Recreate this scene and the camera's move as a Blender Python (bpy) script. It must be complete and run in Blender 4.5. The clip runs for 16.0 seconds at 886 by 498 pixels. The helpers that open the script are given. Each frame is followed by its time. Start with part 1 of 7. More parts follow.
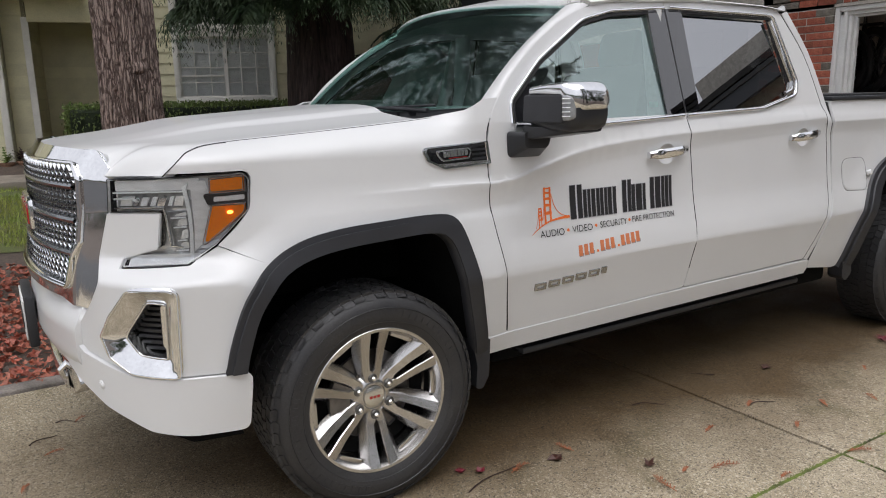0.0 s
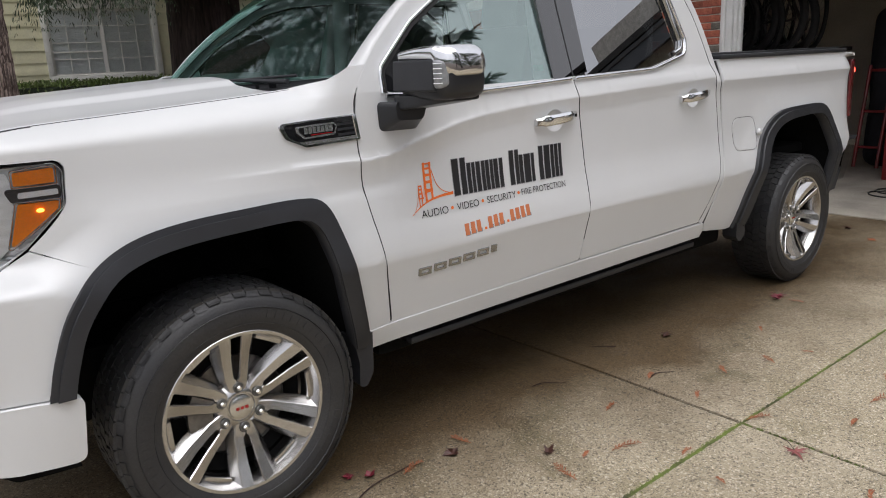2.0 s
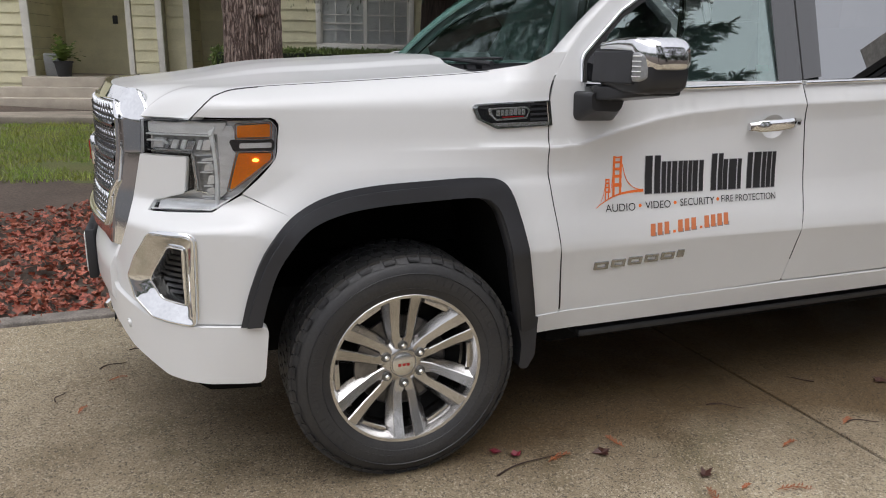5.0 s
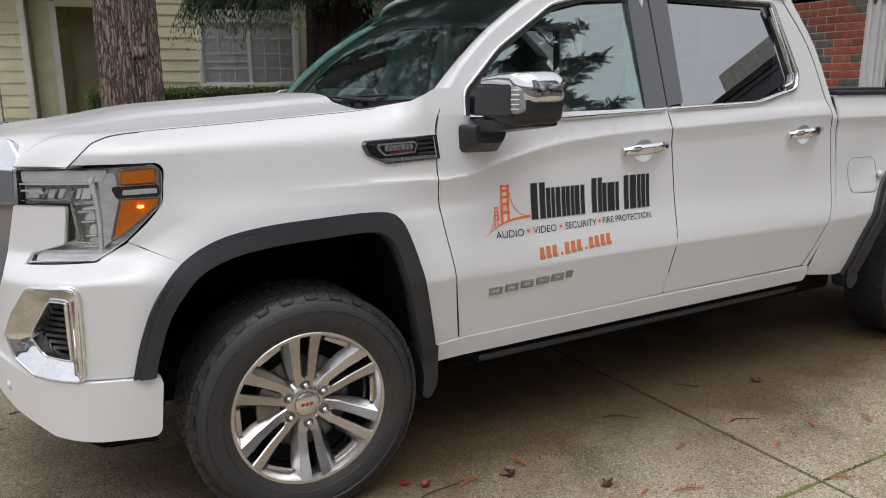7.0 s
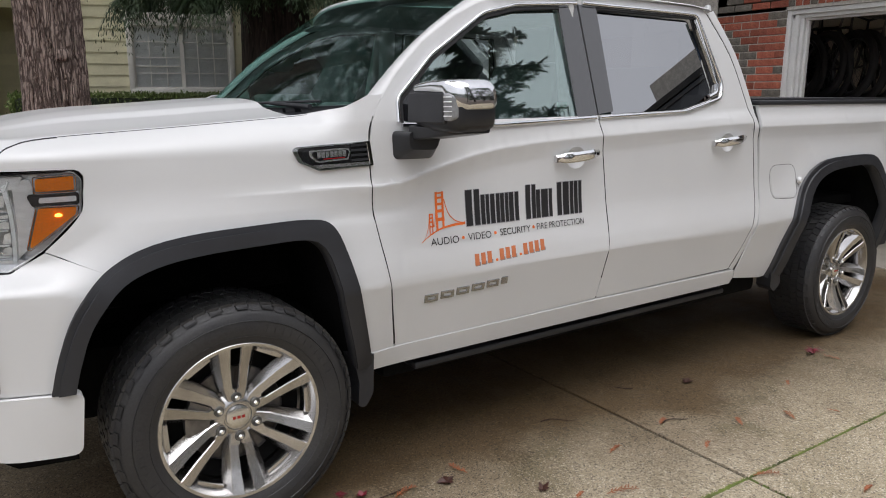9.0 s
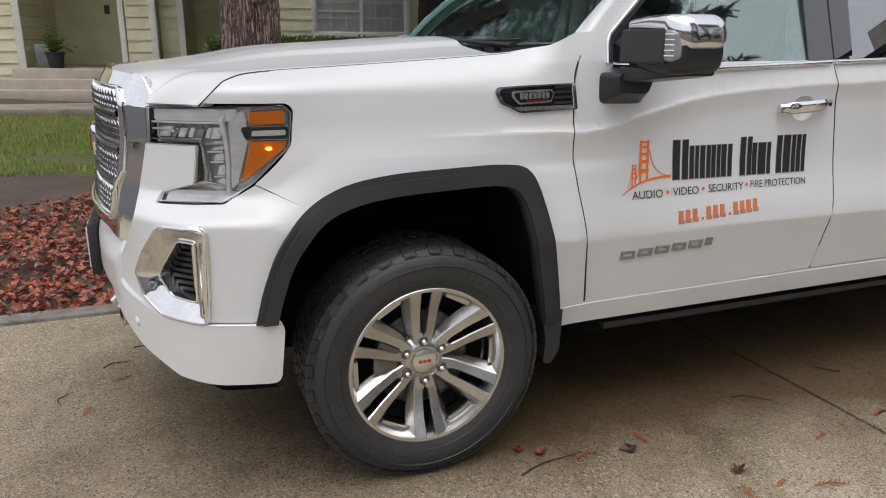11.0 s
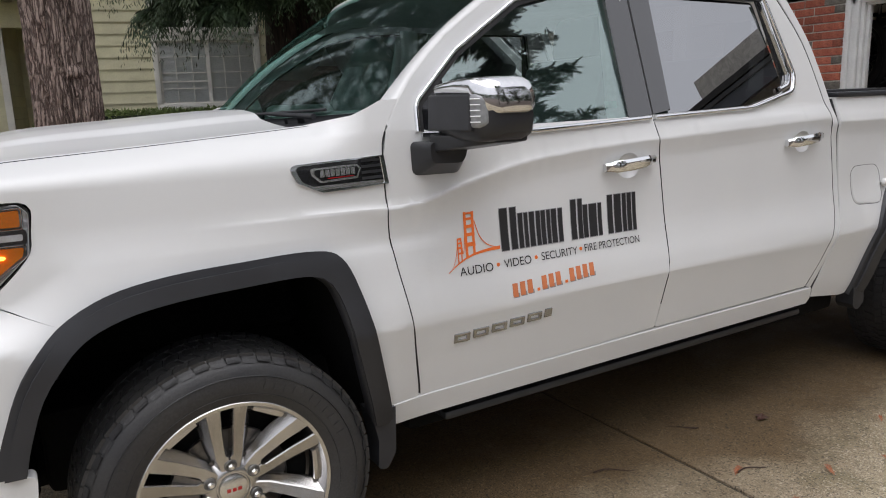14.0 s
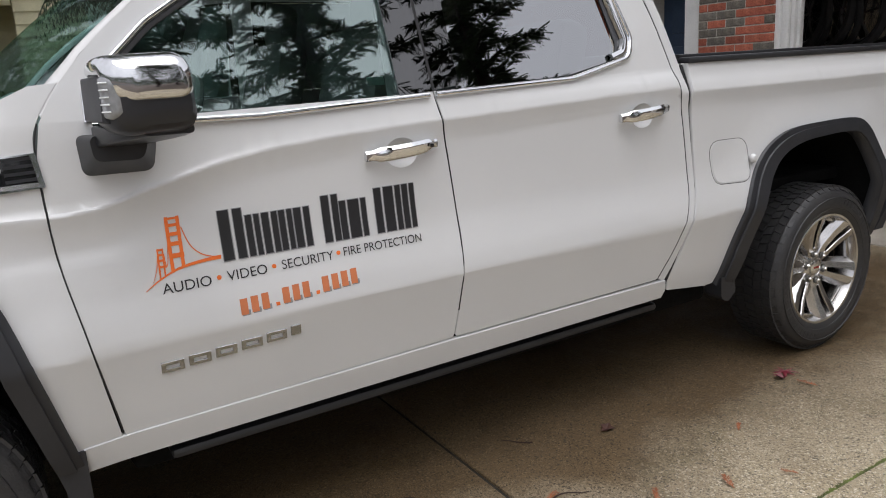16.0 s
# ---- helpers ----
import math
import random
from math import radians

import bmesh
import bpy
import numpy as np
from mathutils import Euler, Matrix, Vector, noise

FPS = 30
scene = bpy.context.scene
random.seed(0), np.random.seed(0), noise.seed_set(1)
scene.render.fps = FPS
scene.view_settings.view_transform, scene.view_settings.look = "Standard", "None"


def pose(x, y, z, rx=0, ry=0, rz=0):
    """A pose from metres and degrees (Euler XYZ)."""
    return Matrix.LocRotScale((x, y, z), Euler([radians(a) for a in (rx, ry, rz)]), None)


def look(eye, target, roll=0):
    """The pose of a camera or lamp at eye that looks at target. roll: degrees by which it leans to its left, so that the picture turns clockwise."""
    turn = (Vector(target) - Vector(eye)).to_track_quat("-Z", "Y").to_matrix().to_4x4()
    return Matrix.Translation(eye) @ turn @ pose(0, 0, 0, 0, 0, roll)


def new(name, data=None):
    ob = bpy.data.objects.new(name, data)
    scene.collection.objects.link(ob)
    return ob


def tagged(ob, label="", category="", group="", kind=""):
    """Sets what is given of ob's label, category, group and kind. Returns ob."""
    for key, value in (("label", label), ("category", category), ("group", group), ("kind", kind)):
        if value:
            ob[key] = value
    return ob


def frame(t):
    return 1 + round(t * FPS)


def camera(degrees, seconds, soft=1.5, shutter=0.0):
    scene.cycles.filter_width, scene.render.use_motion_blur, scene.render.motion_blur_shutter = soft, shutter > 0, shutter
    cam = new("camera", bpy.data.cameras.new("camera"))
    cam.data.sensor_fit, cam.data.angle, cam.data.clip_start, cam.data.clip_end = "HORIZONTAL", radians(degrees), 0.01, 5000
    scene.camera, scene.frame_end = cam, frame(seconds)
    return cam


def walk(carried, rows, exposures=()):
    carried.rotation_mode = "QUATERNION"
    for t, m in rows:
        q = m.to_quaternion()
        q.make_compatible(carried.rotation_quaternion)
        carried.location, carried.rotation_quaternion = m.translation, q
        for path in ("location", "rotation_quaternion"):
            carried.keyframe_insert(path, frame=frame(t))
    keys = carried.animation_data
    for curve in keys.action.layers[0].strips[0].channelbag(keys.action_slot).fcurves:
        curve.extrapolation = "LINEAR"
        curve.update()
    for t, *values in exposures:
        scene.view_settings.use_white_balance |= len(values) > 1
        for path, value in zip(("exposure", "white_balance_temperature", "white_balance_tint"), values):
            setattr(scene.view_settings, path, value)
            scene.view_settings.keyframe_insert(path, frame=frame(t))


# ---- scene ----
cam = camera(62.9, 16.0, soft=1.0)
PATH = [
    (0, (-1.104, -2.217, 1.48), (-0.067, -0.556, 1.073), -1.2),
    (0.5, (-1.073, -2.22, 1.478), (0.033, -0.603, 1.074), -1.7),
    (1, (-1.022, -2.228, 1.467), (0.16, -0.671, 1.045), -2.5),
    (1.5, (-0.947, -2.206, 1.468), (0.282, -0.695, 1.012), -2.9),
    (2, (-0.83, -2.084, 1.465), (0.381, -0.57, 0.973), -2.8),
    (2.5, (-0.681, -2.0, 1.455), (0.439, -0.427, 0.934), -1.9),
    (3, (-0.534, -2.074, 1.459), (0.445, -0.411, 0.933), -0.8),
    (3.5, (-0.549, -2.138, 1.468), (0.295, -0.405, 0.933), 0.6),
    (4, (-0.651, -2.191, 1.453), (0.057, -0.395, 0.933), 1.0),
    (4.2, (-0.697, -2.176, 1.456), (-0.012, -0.374, 0.925), 1.3),
    (6.3, (-0.73, -2.243, 1.472), (0.002, -0.446, 0.99), -0.6),
    (6.5, (-0.74, -2.225, 1.473), (0.064, -0.454, 1.005), -0.5),
    (7, (-0.717, -2.236, 1.48), (0.227, -0.528, 1.045), -0.5),
    (7.5, (-0.682, -2.233, 1.482), (0.382, -0.59, 1.071), -0.4),
    (8, (-0.673, -2.24, 1.481), (0.461, -0.641, 1.085), -0.4),
    (8.5, (-0.68, -2.241, 1.479), (0.461, -0.647, 1.082), -0.3),
    (9, (-0.691, -2.239, 1.478), (0.394, -0.611, 1.061), 0.0),
    (9.5, (-0.718, -2.22, 1.473), (0.256, -0.534, 1.019), 0.5),
    (10, (-0.77, -2.187, 1.454), (0.059, -0.437, 0.955), 0.8),
    (10.2, (-0.755, -2.175, 1.446), (-0.002, -0.395, 0.931), 0.8),
    (12.3, (-0.756, -1.77, 1.438), (-0.078, 0.022, 0.863), 0.5),
    (12.5, (-0.763, -1.742, 1.436), (-0.059, 0.041, 0.867), 0.4),
    (13, (-0.694, -1.759, 1.453), (0.055, 0.022, 0.936), -0.3),
    (13.5, (-0.563, -1.808, 1.497), (0.301, -0.065, 1.031), -0.8),
    (14, (-0.436, -1.885, 1.465), (0.568, -0.201, 1.067), -2.0),
    (14.5, (-0.305, -1.925, 1.465), (0.807, -0.311, 1.064), -2.9),
    (15, (-0.124, -1.898, 1.453), (1.025, -0.316, 1.032), -3.8),
    (15.5, (0.144, -1.874, 1.456), (1.246, -0.268, 1.003), -3.9),
    (16, (0.467, -1.966, 1.451), (1.452, -0.292, 0.975), -3.5),
]
walk(cam, [(t, look(eye, target, roll)) for t, eye, target, roll in PATH])

# ---- light: overcast sky, wide soft sun ----
world = bpy.data.worlds.new("overcast_sky")
scene.world = world
world.use_nodes = True
_w = world.node_tree
_bg = _w.nodes["Background"]
_sky = _w.nodes.new("ShaderNodeTexSky")
_sky.sky_type, _sky.sun_disc = "NISHITA", False
SUN_ELEV, SUN_TURN = radians(74), radians(200)
_sky.sun_elevation, _sky.sun_rotation = SUN_ELEV, SUN_TURN
_sky.air_density, _sky.dust_density, _sky.ozone_density = 1.0, 6.0, 1.0
_pale = _w.nodes.new("ShaderNodeHueSaturation")
_pale.inputs["Saturation"].default_value = 0.12
_w.links.new(_sky.outputs[0], _pale.inputs["Color"])
_cool = _w.nodes.new("ShaderNodeMix")
_cool.data_type, _cool.blend_type = "RGBA", "MULTIPLY"
_cool.inputs["Factor"].default_value = 1.0
_cool.inputs["B"].default_value = (1.0, 1.004, 1.08, 1)
# a closed cloud layer evens the clear sky out
_cloud = _w.nodes.new("ShaderNodeMix")
_cloud.data_type = "RGBA"
_cloud.inputs["Factor"].default_value = 0.6
_cloud.inputs["B"].default_value = (4.6, 4.6, 4.6, 1)
_w.links.new(_pale.outputs[0], _cloud.inputs["A"])
_w.links.new(_cloud.outputs["Result"], _cool.inputs["A"])
_w.links.new(_cool.outputs["Result"], _bg.inputs["Color"])
_bg.inputs["Strength"].default_value = 0.135
scene.view_settings.exposure = 0.72
_sd = bpy.data.lights.new("sun", "SUN")
_sd.energy, _sd.angle, _sd.color = 0.85, radians(70), (1.0, 0.985, 0.965)
_sun = new("sun", _sd)
_sun.rotation_euler = (radians(90) - SUN_ELEV, 0, radians(180) - SUN_TURN)


# ---- small building helpers ----
YC = 1.03          # middle of the truck
WHEELBASE = 3.77


def lerp_tab(v, tab):
    if v <= tab[0][0]:
        return tab[0][1]
    for (a, ya), (b, yb) in zip(tab, tab[1:]):
        if v <= b:
            return ya + (yb - ya) * (v - a) / (b - a)
    return tab[-1][1]


def sstep(a, b, v):
    k = min(1.0, max(0.0, (v - a) / (b - a)))
    return k * k * (3 - 2 * k)


def catmull(tab, n=6):
    out = []
    for i in range(len(tab) - 1):
        p = [tab[max(i - 1, 0)], tab[i], tab[i + 1], tab[min(i + 2, len(tab) - 1)]]
        for k in range(n):
            t = k / n
            out.append(tuple(.5 * (2 * p[1][j] + (p[2][j] - p[0][j]) * t + (2 * p[0][j] - 5 * p[1][j] + 4 * p[2][j] - p[3][j]) * t * t
                                   + (3 * p[1][j] - p[0][j] - 3 * p[2][j] + p[3][j]) * t ** 3) for j in range(len(tab[0]))))
    return out + [tab[-1]]


def rpoly(corners, close=True, n=6):
    """Polygon with rounded corners; corners are (a, b) or (a, b, radius)."""
    out, m = [], len(corners)
    for i, c in enumerate(corners):
        r = c[2] if len(c) > 2 else 0
        p = Vector(c[:2])
        if not r or (not close and i in (0, m - 1)):
            out.append(tuple(p))
            continue
        a, b = Vector(corners[i - 1][:2]) - p, Vector(corners[(i + 1) % m][:2]) - p
        la, lb = a.length, b.length
        a, b = a / la, b / lb
        ang = math.acos(max(-1, min(1, a.dot(b))))
        d = min(r / math.tan(ang / 2), .48 * la, .48 * lb)
        s, e = p + a * d, p + b * d
        for k in range(n + 1):
            t = k / n
            out.append(tuple(s * (1 - t) ** 2 + p * 2 * t * (1 - t) + e * t * t))
    return out


def densify(pts, step, close=True):
    out, m = [], len(pts)
    for i in range(m if close else m - 1):
        a, b = Vector(pts[i]), Vector(pts[(i + 1) % m])
        k = max(1, int((b - a).length / step))
        out += [tuple(a.lerp(b, j / k)) for j in range(k)]
    return out if close else out + [tuple(pts[-1])]


def link(name, me, mat, parent=None, label=""):
    ob = new(name, me)
    if mat:
        me.materials.append(mat)
    if parent:
        ob.parent = parent
    if label:
        ob["label"] = label
    return ob


def part(name, bm, mat, parent=None, label="", smooth=False, angle=35):
    """Links a bmesh as one mesh object."""
    bmesh.ops.recalc_face_normals(bm, faces=bm.faces)
    me = bpy.data.meshes.new(name)
    bm.to_mesh(me)
    bm.free()
    if smooth:
        me.shade_smooth()
        me.set_sharp_from_angle(angle=radians(angle))
    return link(name, me, mat, parent, label)


def thing(name, label, category, place=(0, 0, 0), group="", kind=""):
    ob = new(name)
    ob.location = place
    ob.empty_display_size = .1
    return tagged(ob, label, category, group, kind)


def sub(name, parent):
    """A part that gathers sub-parts."""
    ob = new(name)
    ob.parent, ob.empty_display_size = parent, .1
    return ob


def normal_of(fn, a, b, flip):
    e = 2e-3
    p, q, r, s = Vector(fn(a + e, b)), Vector(fn(a - e, b)), Vector(fn(a, b + e)), Vector(fn(a, b - e))
    n = (p - q).cross(r - s).normalized()
    return -n if flip else n


def panel(name, outline, fn, mat, parent, holes=(), grid=.05, thick=.02, flip=False, label="", raised=0.0, lines=()):
    """A sheet with a given outline in (a, b), laid on the surface fn(a, b), with an edge turned in by thick."""
    from_loops = [densify(list(outline), grid * .8)] + [densify(list(h), grid * .8) for h in holes]
    loops = [[Vector((a, b, 0)) for a, b in lp] for lp in from_loops]
    flat = [p for lp in loops for p in lp]
    bm = bmesh.new()
    vs = [bm.verts.new(p) for p in flat]
    for tri in tessellate(loops):
        if len(set(tri)) == 3:
            try:
                bm.faces.new([vs[i] for i in tri])
            except ValueError:
                pass
    for axis in (0, 1):
        lo, hi = min(p[axis] for p in flat), max(p[axis] for p in flat)
        for k in range(int(lo / grid) - 1, int(hi / grid) + 2):
            c = k * grid + .0137
            if lo < c < hi:
                co, no = [0, 0, 0], [0, 0, 0]
                co[axis], no[axis] = c, 1
                bmesh.ops.bisect_plane(bm, geom=bm.verts[:] + bm.edges[:] + bm.faces[:], dist=1e-5, plane_co=co, plane_no=no)
    # further cuts along given lines b(a), column by column
    for line in lines:
        a0, a1 = min(p.x for p in flat), max(p.x for p in flat)
        cols = {}
        for f in bm.faces:
            cols.setdefault(int((f.calc_center_median().x - .0137) // grid), []).append(f)
        for k, fs in cols.items():
            x0 = k * grid + .0137
            b0, b1 = line(x0), line(x0 + grid)
            es = {e for f in fs for e in f.edges}
            vs_c = {v for f in fs for v in f.verts}
            bmesh.ops.bisect_plane(bm, geom=list(vs_c) + list(es) + fs, dist=1e-5, plane_co=(x0, b0, 0), plane_no=Vector((b0 - b1, grid, 0)).normalized())
    bm.verts.index_update()
    ab = [(v.co.x, v.co.y) for v in bm.verts]
    nor = [normal_of(fn, a, b, flip) for a, b in ab]
    pos = [Vector(fn(a, b)) + n * raised for (a, b), n in zip(ab, nor)]
    verts, norms, faces, fn_norm = list(pos), list(nor), [], []
    for f in bm.faces:
        ids = [v.index for v in f.verts]
        g = Vector()
        for i, j in zip(ids, ids[1:] + ids[:1]):
            g += (pos[i] - pos[ids[0]]).cross(pos[j] - pos[ids[0]])
        if g.dot(nor[ids[0]]) < 0:
            ids.reverse()
        faces.append(ids)
        fn_norm += [tuple(nor[i]) for i in ids]
    if thick:
        for e in bm.edges:
            if len(e.link_faces) == 1:
                i, j = e.verts[0].index, e.verts[1].index
                base = len(verts)
                mid = pos[i].lerp(pos[j], .5)
                vs_f = e.link_faces[0].verts
                inner = Vector(fn(sum(v.co.x for v in vs_f) / len(vs_f), sum(v.co.y for v in vs_f) / len(vs_f)))
                verts += [pos[i], pos[j], pos[j] - nor[j] * thick, pos[i] - nor[i] * thick]
                g = (verts[base + 1] - verts[base]).cross(verts[base + 2] - verts[base])
                ids = [base, base + 1, base + 2, base + 3]
                if g.dot(mid - inner) < 0:
                    ids.reverse()
                g = g.normalized() * (1 if g.dot(mid - inner) >= 0 else -1)
                # a rolled edge: half way between sheet and rim at the outer line
                faces.append(ids)
                for k in ids:
                    sheet = nor[i] if k in (base, base + 3) else nor[j]
                    fn_norm.append(tuple((g + sheet * (1.0 if k < base + 2 else 0)).normalized()))
    bm.free()
    me = bpy.data.meshes.new(name)
    me.from_pydata([tuple(v) for v in verts], [], faces)
    me.shade_smooth()
    me.normals_split_custom_set(fn_norm)
    return link(name, me, mat, parent, label)


def tessellate(loops):
    from mathutils.geometry import tessellate_polygon
    return tessellate_polygon(loops)


def band(name, line, width, fn, mat, parent, height=.008, close=False, flip=False, label="", side=1, raised=0.0):
    """A raised strip of given width along a line in (a, b) on the surface fn."""
    pts = [Vector(p) for p in line]
    n = len(pts)
    prof = [(0, -.004), (.08, height * .8), (.3, height), (.7, height), (.92, height * .8), (1, -.004)]
    bm = bmesh.new()
    rings = []
    for i, p in enumerate(pts):
        a = pts[i - 1] if i or close else p
        b = pts[(i + 1) % n] if i < n - 1 or close else p
        t = (b - a).normalized()
        o = Vector((-t.y, t.x)) * width * side
        ring = []
        for w, h in prof:
            q = p + o * w
            ring.append(bm.verts.new(Vector(fn(q.x, q.y)) + normal_of(fn, q.x, q.y, flip) * (h + raised)))
        rings.append(ring)
    for i in range(n if close else n - 1):
        r, s = rings[i], rings[(i + 1) % n]
        for k in range(len(prof) - 1):
            bm.faces.new((r[k], r[k + 1], s[k + 1], s[k]))
    if not close:
        bm.faces.new(rings[0])
        bm.faces.new(rings[-1])
    return part(name, bm, mat, parent, label, smooth=True, angle=50)


def add_box(bm, c, s, bevel=0.0, m=None, seg=2):
    """Adds a box of size s at c, bevelled, to a bmesh; m is a further pose."""
    r = bmesh.ops.create_cube(bm, size=1, matrix=(m or Matrix()) @ Matrix.Translation(c) @ Matrix.Diagonal((*s, 1)))
    if bevel:
        es = {e for v in r["verts"] for e in v.link_edges}
        bmesh.ops.bevel(bm, geom=list(es), offset=bevel, segments=seg, profile=.5, affect="EDGES")


def box(name, c, s, mat, parent=None, bevel=0.0, label="", m=None, seg=2):
    bm = bmesh.new()
    add_box(bm, c, s, bevel, m, seg)
    return part(name, bm, mat, parent, label, smooth=bevel > 0, angle=40)


def add_lathe(bm, prof, n=48, m=None, close=False):
    """Turns a profile of (radius, height) round the local z axis."""
    m = m or Matrix()
    rings = []
    for k in range(n):
        a = 2 * math.pi * k / n
        rings.append([bm.verts.new(m @ Vector((r * math.cos(a), r * math.sin(a), h))) for r, h in prof])
    for k in range(n):
        a, b = rings[k], rings[(k + 1) % n]
        for i in range(len(prof) - (0 if close else 1)):
            j = (i + 1) % len(prof)
            f = [a[i], a[j], b[j], b[i]]
            bm.faces.new(f)
    return rings


def lathe(name, prof, mat, parent=None, n=48, m=None, label="", close=False, angle=35):
    bm = bmesh.new()
    add_lathe(bm, prof, n, m, close)
    bmesh.ops.remove_doubles(bm, verts=bm.verts, dist=1e-6)
    return part(name, bm, mat, parent, label, smooth=True, angle=angle)


def add_prism(bm, outline, h0, h1, m=None, bevel=0.0, seg=2):
    """An extruded polygon in local (x, y) from height h0 to h1."""
    m = m or Matrix()
    vs = [bm.verts.new(m @ Vector((a, b, h0))) for a, b in outline]
    f = bm.faces.new(vs)
    r = bmesh.ops.extrude_face_region(bm, geom=[f])
    up = m.to_3x3() @ Vector((0, 0, h1 - h0))
    top = [g for g in r["geom"] if isinstance(g, bmesh.types.BMVert)]
    for v in top:
        v.co += up
    if bevel:
        es = [e for e in bm.edges if e.verts[0] in top and e.verts[1] in top]
        bmesh.ops.bevel(bm, geom=es, offset=bevel, segments=seg, profile=.5, affect="EDGES")


def add_tube(bm, pts, r, n=8, r_end=None, caps=True):
    pts = [Vector(p) for p in pts]
    rings = []
    for i, p in enumerate(pts):
        t = (pts[min(i + 1, len(pts) - 1)] - pts[max(i - 1, 0)]).normalized()
        u = t.orthogonal().normalized() if i == 0 else (u - t * u.dot(t)).normalized()
        w = t.cross(u)
        rad = r + ((r_end if r_end is not None else r) - r) * i / max(1, len(pts) - 1)
        rings.append([bm.verts.new(p + (u * math.cos(2 * math.pi * k / n) + w * math.sin(2 * math.pi * k / n)) * rad) for k in range(n)])
    for a, b in zip(rings, rings[1:]):
        for k in range(n):
            bm.faces.new((a[k], a[(k + 1) % n], b[(k + 1) % n], b[k]))
    if caps:
        bm.faces.new(rings[0][::-1])
        bm.faces.new(rings[-1])


def tube(name, pts, r, mat, parent=None, n=8, label="", r_end=None):
    bm = bmesh.new()
    add_tube(bm, pts, r, n, r_end)
    return part(name, bm, mat, parent, label, smooth=True, angle=50)


def raw(name, verts, faces, mat, parent=None, label="", smooth=False):
    me = bpy.data.meshes.new(name)
    me.from_pydata(verts, [], faces)
    if smooth:
        me.shade_smooth()
    return link(name, me, mat, parent, label)


# ---- materials ----
def mat(name, base, rough=.5, metal=0.0, coat=0.0, var=.12, scale=6.0, bump=0.0, bump_scale=60.0, rough_var=.1, other=None, spec=.5, coat_rough=.03, island=False, obj_random=0.0, stretch=(1, 1, 1)):
    """A procedural material: base colour broken at two scales, roughness variation and fine relief."""
    m = bpy.data.materials.new(name)
    m.use_nodes = True
    t = m.node_tree
    N, L = t.nodes, t.links
    p = N["Principled BSDF"]
    p.inputs["Metallic"].default_value = metal
    p.inputs["Coat Weight"].default_value, p.inputs["Coat Roughness"].default_value = coat, coat_rough
    p.inputs["Specular IOR Level"].default_value = spec
    co = N.new("ShaderNodeTexCoord")
    mp = N.new("ShaderNodeMapping")
    mp.inputs["Scale"].default_value = stretch
    L.new(co.outputs["Object"], mp.inputs[0])
    big, fine = N.new("ShaderNodeTexNoise"), N.new("ShaderNodeTexNoise")
    big.inputs["Scale"].default_value, big.inputs["Detail"].default_value = scale, 5
    fine.inputs["Scale"].default_value, fine.inputs["Detail"].default_value = bump_scale, 4
    for n in (big, fine):
        L.new(mp.outputs[0], n.inputs["Vector"])
    mix = N.new("ShaderNodeMix")
    mix.data_type = "RGBA"
    b = Vector(base)
    o = Vector(other) if other else b * (1 - var * 1.6)
    mix.inputs["A"].default_value, mix.inputs["B"].default_value = (*b, 1), (*o, 1)
    ramp = N.new("ShaderNodeMapRange")
    ramp.inputs["From Min"].default_value, ramp.inputs["From Max"].default_value = .35, .72
    L.new(big.outputs["Fac"], ramp.inputs["Value"])
    L.new(ramp.outputs[0], mix.inputs["Factor"])
    last = mix.outputs["Result"]
    grain = N.new("ShaderNodeMix")
    grain.data_type, grain.blend_type = "RGBA", "MULTIPLY"
    gr = N.new("ShaderNodeMapRange")
    gr.inputs["From Min"].default_value, gr.inputs["From Max"].default_value = .3, .7
    gr.inputs["To Min"].default_value, gr.inputs["To Max"].default_value = 1 - var, 1 + var * .5
    L.new(fine.outputs["Fac"], gr.inputs["Value"])
    grain.inputs["Factor"].default_value = 1
    L.new(last, grain.inputs["A"])
    L.new(gr.outputs[0], grain.inputs["B"])
    last = grain.outputs["Result"]
    if island or obj_random:
        if island:
            src = N.new("ShaderNodeNewGeometry").outputs["Random Per Island"]
        else:
            src = N.new("ShaderNodeObjectInfo").outputs["Random"]
        hs = N.new("ShaderNodeHueSaturation")
        r = N.new("ShaderNodeMapRange")
        k = obj_random or .3
        r.inputs["To Min"].default_value, r.inputs["To Max"].default_value = 1 - k, 1 + k
        L.new(src, r.inputs["Value"])
        L.new(r.outputs[0], hs.inputs["Value"])
        L.new(last, hs.inputs["Color"])
        last = hs.outputs[0]
    L.new(last, p.inputs["Base Color"])
    rr = N.new("ShaderNodeMapRange")
    rr.inputs["To Min"].default_value, rr.inputs["To Max"].default_value = max(.02, rough - rough_var), min(1, rough + rough_var)
    L.new(big.outputs["Fac"], rr.inputs["Value"])
    L.new(rr.outputs[0], p.inputs["Roughness"])
    if bump:
        bp = N.new("ShaderNodeBump")
        bp.inputs["Strength"].default_value, bp.inputs["Distance"].default_value = min(1, bump), .01
        L.new(fine.outputs["Fac"], bp.inputs["Height"])
        L.new(bp.outputs[0], p.inputs["Normal"])
    return m


